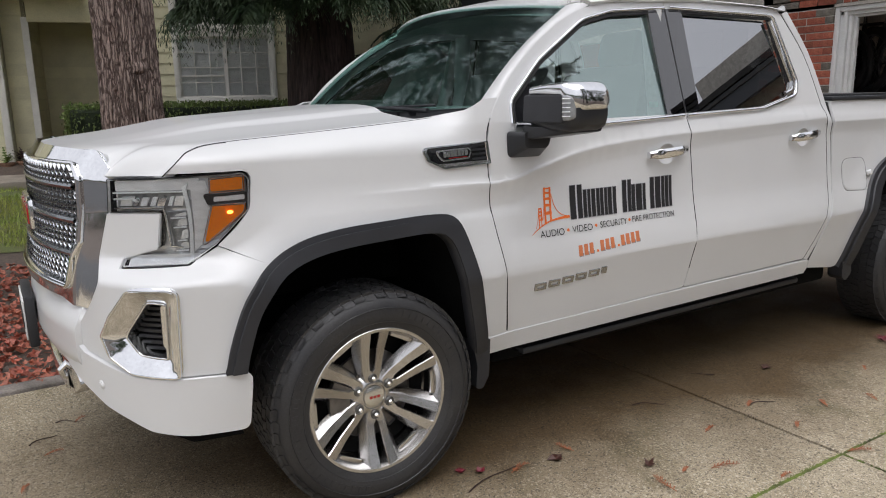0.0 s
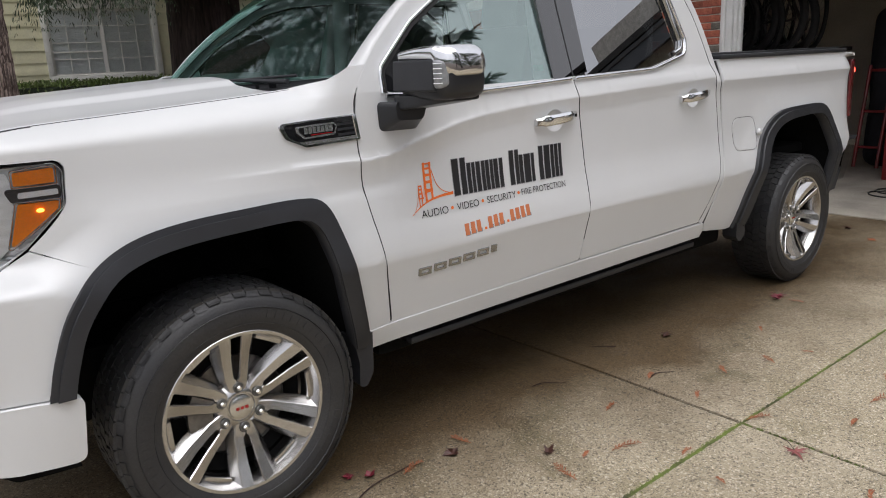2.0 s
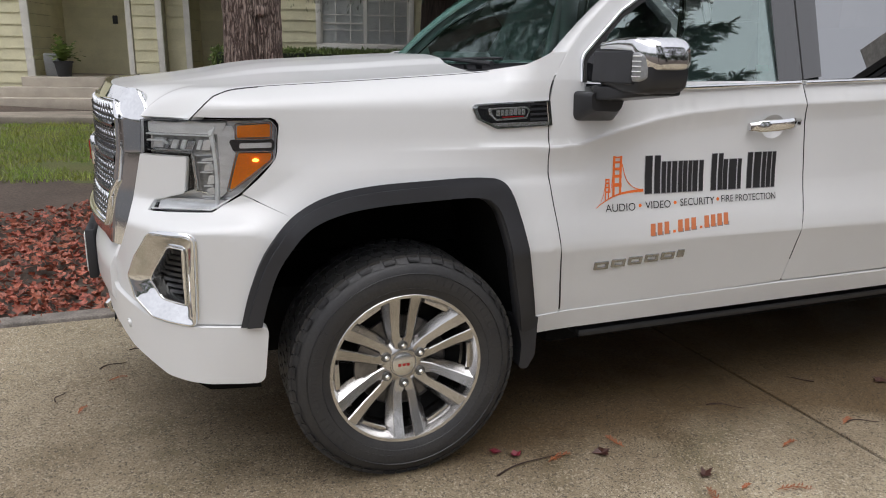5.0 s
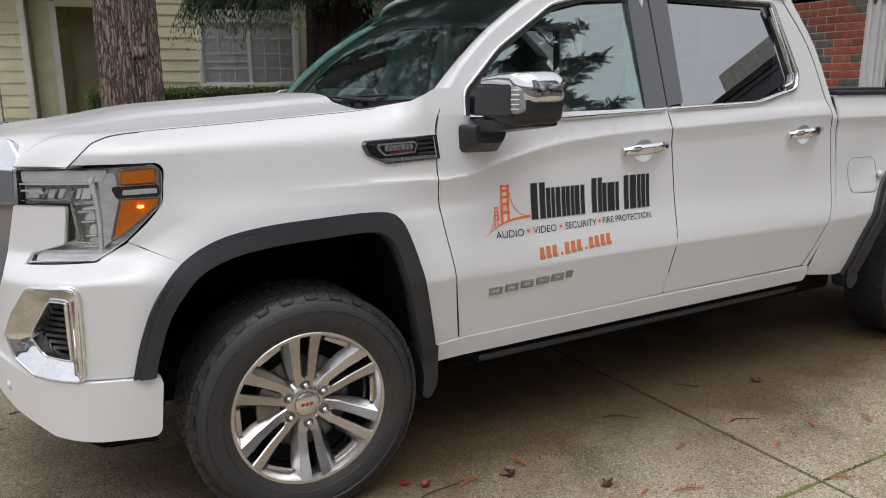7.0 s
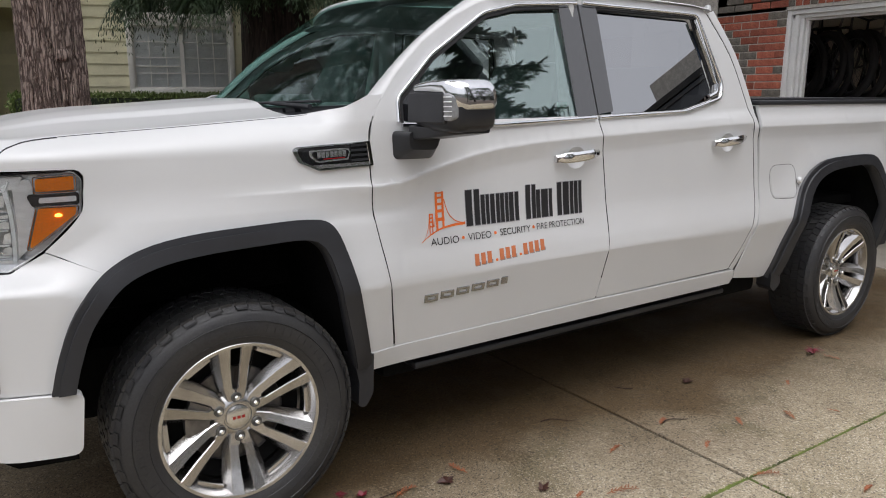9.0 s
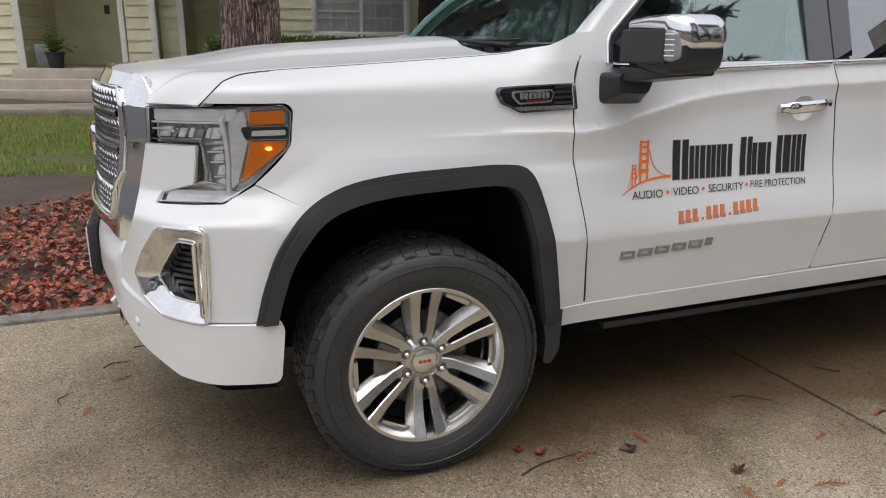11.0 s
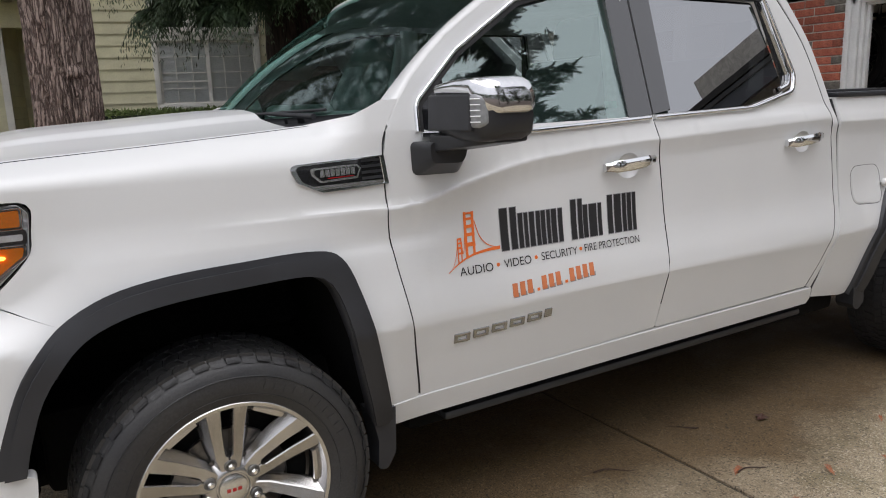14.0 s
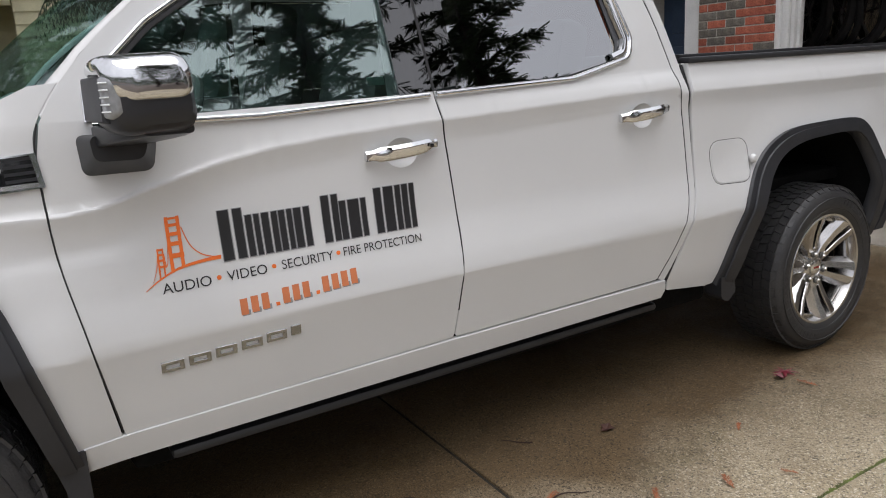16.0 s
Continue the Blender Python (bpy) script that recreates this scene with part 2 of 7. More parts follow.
def glass(name, tint, ior=1.9, rough=0.0, drops=0.0, sheen=(1, 1, 1), gain=1.0):
    """A thin pane: clear tinted with a mirror-like surface by angle."""
    m = bpy.data.materials.new(name)
    m.use_nodes = True
    t = m.node_tree
    N, L = t.nodes, t.links
    N.remove(N["Principled BSDF"])
    out = N["Material Output"]
    tr, gl, mx, fr = N.new("ShaderNodeBsdfTransparent"), N.new("ShaderNodeBsdfGlossy"), N.new("ShaderNodeMixShader"), N.new("ShaderNodeFresnel")
    tr.inputs[0].default_value = (*tint, 1)
    gl.inputs["Roughness"].default_value = rough
    gl.inputs["Color"].default_value = (*sheen, 1)
    fr.inputs["IOR"].default_value = ior
    k = N.new("ShaderNodeMath")
    k.operation = "MULTIPLY"
    k.inputs[1].default_value = gain
    L.new(fr.outputs[0], k.inputs[0])
    L.new(k.outputs[0], mx.inputs[0])
    L.new(tr.outputs[0], mx.inputs[1])
    L.new(gl.outputs[0], mx.inputs[2])
    L.new(mx.outputs[0], out.inputs[0])
    co = N.new("ShaderNodeTexCoord")
    nz = N.new("ShaderNodeTexNoise")
    nz.inputs["Scale"].default_value = 3.0
    L.new(co.outputs["Object"], nz.inputs["Vector"])
    height = nz.outputs["Fac"]
    bp = N.new("ShaderNodeBump")
    bp.inputs["Strength"].default_value, bp.inputs["Distance"].default_value = .05, .004
    L.new(height, bp.inputs["Height"])
    L.new(bp.outputs[0], gl.inputs["Normal"])
    if drops:
        vo = N.new("ShaderNodeTexVoronoi")
        vo.inputs["Scale"].default_value = 170
        mpn = N.new("ShaderNodeMapping")
        mpn.inputs["Scale"].default_value = (1, 1, .55)
        L.new(co.outputs["Object"], mpn.inputs[0])
        L.new(mpn.outputs[0], vo.inputs["Vector"])
        mr = N.new("ShaderNodeMapRange")
        mr.inputs["From Min"].default_value, mr.inputs["From Max"].default_value = .1, .35
        mr.inputs["To Min"].default_value, mr.inputs["To Max"].default_value = 1, 0
        L.new(vo.outputs["Distance"], mr.inputs["Value"])
        b2 = N.new("ShaderNodeBump")
        b2.inputs["Strength"].default_value, b2.inputs["Distance"].default_value = drops, .003
        L.new(mr.outputs[0], b2.inputs["Height"])
        L.new(bp.outputs[0], b2.inputs["Normal"])
        L.new(b2.outputs[0], gl.inputs["Normal"])
    return m


def glow(name, color, strength):
    m = bpy.data.materials.new(name)
    m.use_nodes = True
    p = m.node_tree.nodes["Principled BSDF"]
    p.inputs["Base Color"].default_value = (*color, 1)
    p.inputs["Emission Color"].default_value = (*color, 1)
    p.inputs["Emission Strength"].default_value = strength
    return m


WHITE = mat("white_pearl_paint", (.625, .628, .625), .42, coat=.55, coat_rough=.05, spec=.3, var=.03, scale=1.5, bump=.02, bump_scale=900, rough_var=.04)
CHROME = mat("chrome", (.80, .81, .82), .05, 1.0, var=.05, scale=9, bump=.004, bump_scale=90, rough_var=.04)
MIRROR_CHROME = mat("mirror_cap_chrome", (.74, .75, .76), .10, 1.0, var=.06, scale=9, bump=.004, bump_scale=90, rough_var=.04)
SATIN = mat("satin_chrome", (.78, .78, .77), .17, 1.0, var=.08, scale=14, bump=.06, bump_scale=300, rough_var=.08)
ALLOY = mat("polished_alloy", (.58, .57, .56), .24, 1.0, var=.1, scale=12, bump=.03, bump_scale=200, rough_var=.08)
ALLOY_DARK = mat("dark_inner_alloy", (.20, .195, .185), .5, .8, var=.3, scale=14, bump=.05)
TYRE = mat("tyre_rubber", (.024, .024, .026), .52, var=.3, scale=9, bump=.10, bump_scale=160, other=(.036, .035, .034), rough_var=.1)
PLASTIC = mat("grained_black_plastic", (.024, .025, .029), .5, var=.15, scale=9, bump=.08, bump_scale=700, rough_var=.06)
PLASTIC_GREY = mat("dark_grey_plastic", (.022, .023, .026), .36, var=.1, scale=8, bump=.05, bump_scale=500)
GLOSS_BLACK = mat("gloss_black", (.012, .012, .014), .1, var=.1, coat=.6)
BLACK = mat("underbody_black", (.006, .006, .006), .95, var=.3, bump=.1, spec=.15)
SEAL_GAP = mat("seal_and_gap_black", (.015, .015, .016), .6, var=.2)
STEEL = mat("brake_steel", (.22, .21, .2), .45, .9, var=.25, scale=20, bump=.05)
GLASS_SIDE = glass("side_glass", (.80, .93, .89), 3.6, sheen=(.84, 1.0, .955))
GLASS_REAR = glass("privacy_glass", (.05, .055, .06), 3.9, sheen=(.96, .98, 1.0))
GLASS_WIND = glass("windscreen_glass", (.50, .68, .64), 1.45, gain=.21, rough=.05, drops=.22, sheen=(.82, 1.0, .96))
LENS = glass("clear_lens", (.96, .97, .97), 1.4)
GRILLE = mat("grille_chrome", (.25, .26, .27), .2, 1.0, var=.1, scale=14, bump=.04, bump_scale=300, rough_var=.08)
PILLAR = glass("gloss_pillar_film", (.012, .013, .014), 2.1)
AMBER = mat("amber_lens", (.95, .27, .008), .2, var=.12, bump=.15, bump_scale=190, spec=.3)
AMBER_LIT = glow("amber_bulb", (1.0, .36, .04), 3.5)
RED_LENS = mat("red_lens", (.32, .010, .012), .15, coat=.8, var=.1)
TAIL_RED = mat("tail_lamp_red", (.13, .006, .008), .12, coat=.9, var=.15, scale=20)
RED_LIT = glow("red_bulb", (1.0, .05, .03), 7.0)
LAMP_SILVER = mat("lamp_reflector", (.96, .97, .98), .12, .35, var=.10, scale=30, bump=.7, bump_scale=45)
LAMP_GREY = mat("lamp_bezel", (.94, .95, .96), .20, .6, var=.12, scale=14, bump=.45, bump_scale=30, stretch=(.6, .6, 3))
LAMP_ICE = mat("lamp_clear_bar", (.93, .94, .95), .16, .20, coat=1.0, var=.10, scale=30, bump=.22, bump_scale=26, rough_var=.10, stretch=(.7, .7, 2))
LAMP_DARK = mat("lamp_recess", (.36, .37, .38), .3, .4, var=.3, scale=40)
LAMP_WHITE = mat("lamp_light_guide", (.90, .92, .93), .25, var=.05, scale=20)
ORANGE = mat("orange_vinyl", (.82, .17, .028), .45, var=.05)
ORANGE_DULL = mat("faded_orange_vinyl", (.60, .19, .075), .5, var=.08)
VINYL = mat("black_vinyl", (.018, .018, .02), .45, var=.1)
VINYL_GREY = mat("grey_vinyl", (.26, .26, .27), .45, var=.1)
INTERIOR = mat("interior_cloth", (.20, .21, .21), .85, var=.2, bump=.1, bump_scale=300)
INTERIOR_LIGHT = mat("pale_headliner", (.60, .61, .60), .9, var=.1)
STICKER = mat("pale_sticker", (.45, .70, .62), .6)


def aggregate(name):
    """Worn exposed aggregate concrete, wet in patches: pale and dark grains, brown and green stains."""
    m = bpy.data.materials.new(name)
    m.use_nodes = True
    t = m.node_tree
    N, L = t.nodes, t.links
    p = N["Principled BSDF"]
    co = N.new("ShaderNodeTexCoord")

    def noise_n(scale, detail=5, rough=.6):
        n = N.new("ShaderNodeTexNoise")
        n.inputs["Scale"].default_value, n.inputs["Detail"].default_value, n.inputs["Roughness"].default_value = scale, detail, rough
        L.new(co.outputs["Object"], n.inputs["Vector"])
        return n.outputs["Fac"]

    def span(src, a, b, c=0.0, d=1.0):
        r = N.new("ShaderNodeMapRange")
        for key, v in zip(("From Min", "From Max", "To Min", "To Max"), (a, b, c, d)):
            r.inputs[key].default_value = v
        L.new(src, r.inputs["Value"])
        return r.outputs[0]

    def blend(fac, a, b, kind="MIX"):
        x = N.new("ShaderNodeMix")
        x.data_type, x.blend_type = "RGBA", kind
        for key, v in (("Factor", fac), ("A", a), ("B", b)):
            if isinstance(v, (tuple, float)):
                x.inputs[key].default_value = (*v, 1) if isinstance(v, tuple) else v
            else:
                L.new(v, x.inputs[key])
        return x.outputs["Result"]

    stain = noise_n(.8, 8, .66)
    brown = noise_n(2.6, 7, .68)
    c = blend(span(stain, .30, .70), (.40, .320, .200), (.63, .540, .395))
    c = blend(span(brown, .48, .72, 0, .55), c, (.21, .155, .070))
    c = blend(span(noise_n(1.3, 6, .7), .56, .70, 0, .35), c, (.22, .215, .085))
    c = blend(span(noise_n(9, 6, .7), .55, .75, 0, .40), c, (.14, .12, .09))
    grains = c
    # stones of two sizes set in the paste
    for size, pale, dark in ((150, .86, .80), (330, .90, .78)):
        vo = N.new("ShaderNodeTexVoronoi")
        vo.inputs["Scale"].default_value = size
        L.new(co.outputs["Object"], vo.inputs["Vector"])
        sep = N.new("ShaderNodeSeparateColor")
        L.new(vo.outputs["Color"], sep.inputs[0])
        grains = blend(span(sep.outputs[0], pale, pale + .06, 0, .85), grains, (.85, .76, .60))
        grains = blend(span(sep.outputs[1], dark, dark + .15, 0, .75), grains, (.060, .050, .038))
    c = grains
    c = blend(span(noise_n(420, 3), .38, .62, 0, .45), c, (.10, .085, .060))
    # a damp, dirty patch of ragged outline, with the truck's shade painted in
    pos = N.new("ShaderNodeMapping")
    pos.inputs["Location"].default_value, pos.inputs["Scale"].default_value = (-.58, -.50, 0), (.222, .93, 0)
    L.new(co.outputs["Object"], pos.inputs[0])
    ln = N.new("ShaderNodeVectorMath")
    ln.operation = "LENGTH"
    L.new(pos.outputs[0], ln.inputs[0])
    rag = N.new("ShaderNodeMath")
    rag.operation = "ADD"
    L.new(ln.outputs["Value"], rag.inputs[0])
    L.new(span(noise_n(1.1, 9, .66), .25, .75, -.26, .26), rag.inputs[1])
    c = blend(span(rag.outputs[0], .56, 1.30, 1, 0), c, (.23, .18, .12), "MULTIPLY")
    L.new(c, p.inputs["Base Color"])
    wet = noise_n(1.6, 4, .55)
    L.new(span(wet, .38, .62, .50, .85), p.inputs["Roughness"])
    p.inputs["Specular IOR Level"].default_value = .35
    bp = N.new("ShaderNodeBump")
    bp.inputs["Strength"].default_value, bp.inputs["Distance"].default_value = .55, .004
    hsum = N.new("ShaderNodeMath")
    hsum.operation = "ADD"
    L.new(span(vo.outputs["Distance"], 0, .5, 1, 0), hsum.inputs[0])
    L.new(noise_n(300, 3), hsum.inputs[1])
    L.new(hsum.outputs[0], bp.inputs["Height"])
    L.new(bp.outputs[0], p.inputs["Normal"])
    return m


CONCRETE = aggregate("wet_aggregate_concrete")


# ---- the pickup truck: body surfaces ----
NOSE_HIGH = catmull([(-.95, .95), (-.93, .66), (-.90, .46), (-.86, .34), (-.80, .255), (-.74, .195), (-.66, .13), (-.60, .092), (-.52, .068), (-.414, .052), (-.25, .045), (0, .042)])
NOSE_LOW = catmull([(-.99, .95), (-.975, .72), (-.945, .50), (-.91, .345), (-.86, .225), (-.80, .13), (-.74, .06), (-.68, .018), (-.60, .002), (-.468, -.006), (-.25, .0), (0, .02)])
CREASE = catmull([(.4, 1.16), (.62, 1.16), (.80, 1.205), (1.05, 1.260), (1.4, 1.290), (2.0, 1.311), (2.75, 1.335), (2.83, 1.314), (4.7, 1.318)])
ARCHES = ((0.0, .50), (WHEELBASE - .06, .53))
PROF_CACHE = {}
SHOULDER = [(-.65, 24), (-.56, 20), (-.3, 12), (-.1, 9), (.2, 6.5), (.5, 5)]


def door_profile(c):
    key = round(c, 3)
    if key not in PROF_CACHE:
        top = max(c + .075, 1.385)
        low = catmull([(.40, .090), (.50, .062), (.57, .045), (.66, .028), (.75, .0095), (.795, -.0010)], 5)
        mid = catmull([(.805, -.0008), (.86, .009), (.93, .026), (1.02, .041), (c - .10, .0520), (c - .05, .0505), (c - .004, .0425)], 5)
        high = catmull([(c + .004, .0436), (c + .030, .0535), (top, .072 + .27 * (top - 1.385)), (top + .1, .072 + .27 * (top - 1.285))], 5)
        PROF_CACHE[key] = low + mid + high
    return PROF_CACHE[key]


def side_y(x, z):
    """The driver's side of the body: how far in it lies at a length x and a height z."""
    c = lerp_tab(x, CREASE)
    if z > max(1.385, c + .075):
        y = .072 + .27 * (z - 1.385)
        if x < .5:
            y += lerp_tab(x, SHOULDER) * (z - 1.29) ** 2 * sstep(.5, .3, x)
        return y
    front = sstep(.60, -.10, x)
    d = lerp_tab(z, door_profile(c))
    if front > 0:
        w = sstep(-.55, -.25, x)
        b = 1 - sstep(.93 - .10 * w, 1.01 + .14 * w, z)
        f = lerp_tab(x, NOSE_LOW) * b + lerp_tab(x, NOSE_HIGH) * (1 - b)
        f += max(0.0, z - 1.1) * .10 * sstep(-.6, -.2, x)
        d = d * (1 - front) + f * front
    if x < .5 and z > 1.29:
        d += lerp_tab(x, SHOULDER) * (z - 1.29) ** 2 * sstep(.5, .3, x)
    # swell round the wheel arches
    for cx, r in ARCHES:
        dist = max(abs(x - cx) * 1.02, abs(z - .52) * .98 if z > .52 else 0, math.hypot(abs(x - cx) * .82, max(0, z - .52) * .86))
        d -= .016 * sstep(.17, .0, dist - r) * sstep(.35, .6, z)
    if x > 4.35:
        d += (x - 4.35) ** 2 * 1.6
    return d


def side(x, z):
    return (x, side_y(x, z), z)


def side_far(x, z):
    return (x, 2 * YC - side_y(x, z), z)


HOOD_Z = catmull([(-.95, 1.338), (-.6, 1.350), (-.4, 1.364), (-.1, 1.380), (.2, 1.400), (.6, 1.420)])
# where hood and fender meet, and the hood's front edge over grille frame and headlamp
EDGE_Z = catmull([(-.655, 1.262), (-.635, 1.283), (-.60, 1.317), (-.565, 1.338), (-.477, 1.356), (-.17, 1.375), (.2, 1.399), (.36, 1.412)], 4)
NOSE_EDGE = catmull([(.125, -.652, 1.264), (.16, -.695, 1.263), (.20, -.745, 1.262), (.25, -.790, 1.262), (.286, -.790, 1.267), (.310, -.775, 1.298), (.338, -.768, 1.322), (.362, -.780, 1.328), (.42, -.820, 1.336), (.50, -.848, 1.338), (.70, -.890, 1.340), (1.03, -.912, 1.342)], 4)


def hood_top(x, s):
    """The crown of the hood, without its turned-down rims."""
    t = abs(s)
    return lerp_tab(x, HOOD_Z) + .045 * sstep(1.0, .30, t) * sstep(-.97, -.3, x) + .013 * sstep(.64, .55, t) * sstep(-.85, -.1, x)


def hood_map(u, s):
    """u runs from 0 at the nose to 1 at the windscreen, s from -1 to 1 across."""
    t = abs(s)
    yf = (YC - .125) * t
    xe = lerp_tab(YC - yf, [(a, b) for a, b, c in NOSE_EDGE])
    ze = lerp_tab(YC - yf, [(a, c) for a, b, c in NOSE_EDGE])
    x = xe + (.30 - xe) * u
    y = yf + ((YC - .165) * t - yf) * u
    rim = YC - (side_y(x, lerp_tab(x, EDGE_Z)) + .007)
    lin = (YC - .125) + (.125 - .165) * max(0.0, (x + .652) / .952)
    y += (rim - lin) * t ** 10
    roll = max(0.0, (t - .90) / .10) ** 2
    z = hood_top(x, s)
    z += (lerp_tab(x, EDGE_Z) - z) * roll
    d = (x - xe) / (.17 - .07 * sstep(.8, .6, t))
    z0 = hood_top(xe, s)
    z0 += (lerp_tab(xe, EDGE_Z) - z0) * roll
    z -= (z0 - ze) * max(0.0, 1 - d) ** 2.2
    return (x, YC + (y if s > 0 else -y), z)


def roof(x, y):
    t = abs(y - YC) / .83
    z = 1.902 + .060 * (1 - t ** 2.6) - .16 * max(0, 1.35 - x) ** 2 * 1.2 - .10 * max(0, x - 2.3) ** 2 * 2
    # meets the top of the windscreen
    c = 1 - ((y - YC) / .76) ** 2
    front = 1.866 + .045 * c
    return (x, y, front + (z - front) * sstep(-.06, .22, x - 1.10 + .17 * c))


def screen(u, v):
    """The windscreen: u -1..1 across, v 0..1 up."""
    w = (.875 - .115 * v)
    x = (.545 - .215 * (1 - u * u)) * (1 - v) + (1.10 - .17 * (1 - u * u)) * v
    z = (1.445 - .02 * (1 - u * u)) * (1 - v) + (1.862 + .045 * (1 - u * u)) * v
    return (x - .02 * math.sin(math.pi * v), YC + u * w, z + .02 * math.sin(math.pi * v))


truck = thing("pickup_truck", "white crew cab pickup truck with chrome trim on the wet driveway", "pickup truck")

# outlines of the side, as length and height
DOOR_F = catmull([(.53, 1.30), (.534, 1.07), (.562, .87), (.606, .60)], 4) + rpoly([(.612, .545), (.618, .540, .015), (1.672, .563, .014), (1.685, .665)], False)[1:] + \
    catmull([(1.687, .68), (1.706, .93), (1.69, 1.18), (1.664, 1.385), (1.652, 1.60), (1.637, 1.893)], 4) + \
    catmull([(1.62, 1.893), (1.278, 1.872), (1.16, 1.852), (1.05, 1.815), (.906, 1.737), (.742, 1.617), (.61, 1.480), (.548, 1.385)], 4)
WIN_F = rpoly([(.662, 1.378, .05), (.668, 1.46, .05), (.84, 1.618, .1), (1.115, 1.790, .2), (1.29, 1.832, .1), (1.598, 1.856), (1.645, 1.388)], True)
DOOR_R = [(1.644, 1.895), (1.659, 1.60), (1.671, 1.385), (1.697, 1.18), (1.713, .93), (1.693, .68)] + rpoly([(1.69, .665), (1.678, .563, .014), (2.655, .57, .02), (2.72, .67)], False)[1:] + \
    catmull([(2.725, .68), (2.775, .80), (2.812, .93), (2.808, 1.10), (2.785, 1.28), (2.75, 1.44), (2.675, 1.67), (2.535, 1.872)], 4) + rpoly([(2.53, 1.876), (2.49, 1.903, .04), (1.9, 1.908)], False)[1:]
WIN_R = rpoly([(1.676, 1.39), (1.664, 1.857), (2.44, 1.853, .03), (2.553, 1.53, .03), (2.535, 1.468, .05), (2.25, 1.406, .3)], True)
CAB_BACK = catmull([(2.545, 1.880), (2.682, 1.675), (2.757, 1.445), (2.792, 1.285), (2.815, 1.10), (2.819, .93), (2.782, .80), (2.732, .68), (2.664, .572)], 4) + \
    catmull([(2.70, .556), (2.757, .66), (2.812, .80), (2.850, .94), (2.846, 1.10), (2.826, 1.30), (2.80, 1.44), (2.727, 1.68), (2.595, 1.895)], 4)
ROCKER = [(.508, .538), (1.66, .556), (2.705, .558), (2.715, .51), (2.70, .480), (1.6, .472), (.515, .462)]
ARCH_F = catmull([(-.546, .642), (-.520, .745), (-.468, .87), (-.385, .965), (-.27, 1.026), (-.12, 1.053), (.08, 1.062), (.26, 1.064), (.340, 1.043), (.388, .97), (.440, .78), (.503, .50)], 4)
ARCH_FI = catmull([(-.486, .642), (-.466, .72), (-.423, .83), (-.345, .918), (-.24, .965), (-.10, .987), (.08, .996), (.235, .998), (.298, .976), (.336, .91), (.385, .71), (.436, .50)], 4)
ARCH_R = catmull([(3.035, .47), (3.085, .66), (3.147, .85), (3.235, .985), (3.345, 1.068), (3.49, 1.110), (3.70, 1.121), (3.92, 1.121), (4.03, 1.100), (4.115, 1.03), (4.183, .91), (4.222, .78), (4.224, .65), (4.205, .52)], 3)
ARCH_RI = catmull([(3.135, .47), (3.180, .66), (3.238, .82), (3.320, .94), (3.42, 1.012), (3.55, 1.046), (3.72, 1.058), (3.91, 1.060), (3.995, 1.040), (4.062, .975), (4.115, .865), (4.140, .76), (4.138, .64), (4.118, .52)], 3)
CUT = (-.377, lerp_tab(-.377, ARCH_F))
FENDER = [(-.445, 1.270), (-.421, 1.2695), (-.407, 1.263), (-.3985, 1.250)] + catmull([(-.3985, 1.235), (-.404, 1.20), (-.412, 1.15), (-.455, 1.097), (-.517, 1.040)], 3) + [CUT] + \
    [p for p in ARCH_F if p[0] > CUT[0]] + [(.508, .45), (.598, .528)] + catmull([(.606, .545), (.5575, .87), (.5295, 1.07), (.5255, 1.30), (.541, 1.385), (.604, 1.48)], 4) + \
    [(.54, 1.475), (.45, 1.435)] + catmull([(.33, 1.412), (.2, 1.402), (-.17, 1.378), (-.477, 1.359), (-.565, 1.341), (-.60, 1.320), (-.645, 1.27)], 4)
BEDSIDE = [(2.862, 1.432)] + rpoly([(2.862, 1.43), (4.515, 1.421, .010), (4.553, 1.383, .015), (4.568, 1.02, .2), (4.530, .885, .03), (4.40, .84, .05), (4.236, .74)], False)[1:] + \
    [p for p in ARCH_R[::-1] if p[1] > .51] + [(3.03, .475), (2.98, .472), (2.735, .505)] + catmull([(2.725, .555), (2.775, .66), (2.825, .80), (2.863, .94), (2.86, 1.10), (2.852, 1.30)], 4)
HEADLIGHT = rpoly([(-.797, 1.254), (-.42, 1.266, .02), (-.401, 1.245, .02), (-.411, 1.148, .02), (-.52, 1.043, .03), (-.608, .990, .03), (-.787, .982), (-.770, 1.008, .01), (-.680, 1.039, .01), (-.667, 1.152, .012), (-.803, 1.150)])
FASCIA = [(-.803, 1.146)] + rpoly([(-.672, 1.147), (-.669, 1.147, .012), (-.684, 1.034, .01), (-.775, 1.002, .01), (-.794, .977), (-.606, .985, .03), (-.518, 1.036)], False)[1:] + [CUT] + \
    [p for p in ARCH_F[::-1] if -.546 < p[0] < CUT[0]] + [(-.548, .645)] + rpoly([(-.56, .645), (-.80, .655, .1), (-.90, .70), (-.925, .74), (-.905, .80), (-.878, .87), (-.836, 1.0)], False)[1:]
FOG_OUT = rpoly([(-.780, .924, .02), (-.672, .926, .02), (-.680, .654, .01), (-.790, .662, .02), (-.836, .706, .02), (-.850, .768, .02), (-.826, .838, .02)])
FOG_IN = rpoly([(-.752, .890, .02), (-.702, .886, .01), (-.706, .704, .01), (-.780, .712, .03), (-.812, .770, .02), (-.80, .80, .02)])
BUMPER = rpoly([(-.466, .632, .02), (-.484, .446, .03), (-.64, .454), (-.76, .472, .05), (-.86, .53, .05), (-.925, .60), (-.962, .67), (-.975, .78), (-.925, .735), (-.90, .695), (-.80, .650, .1), (-.56, .640)])

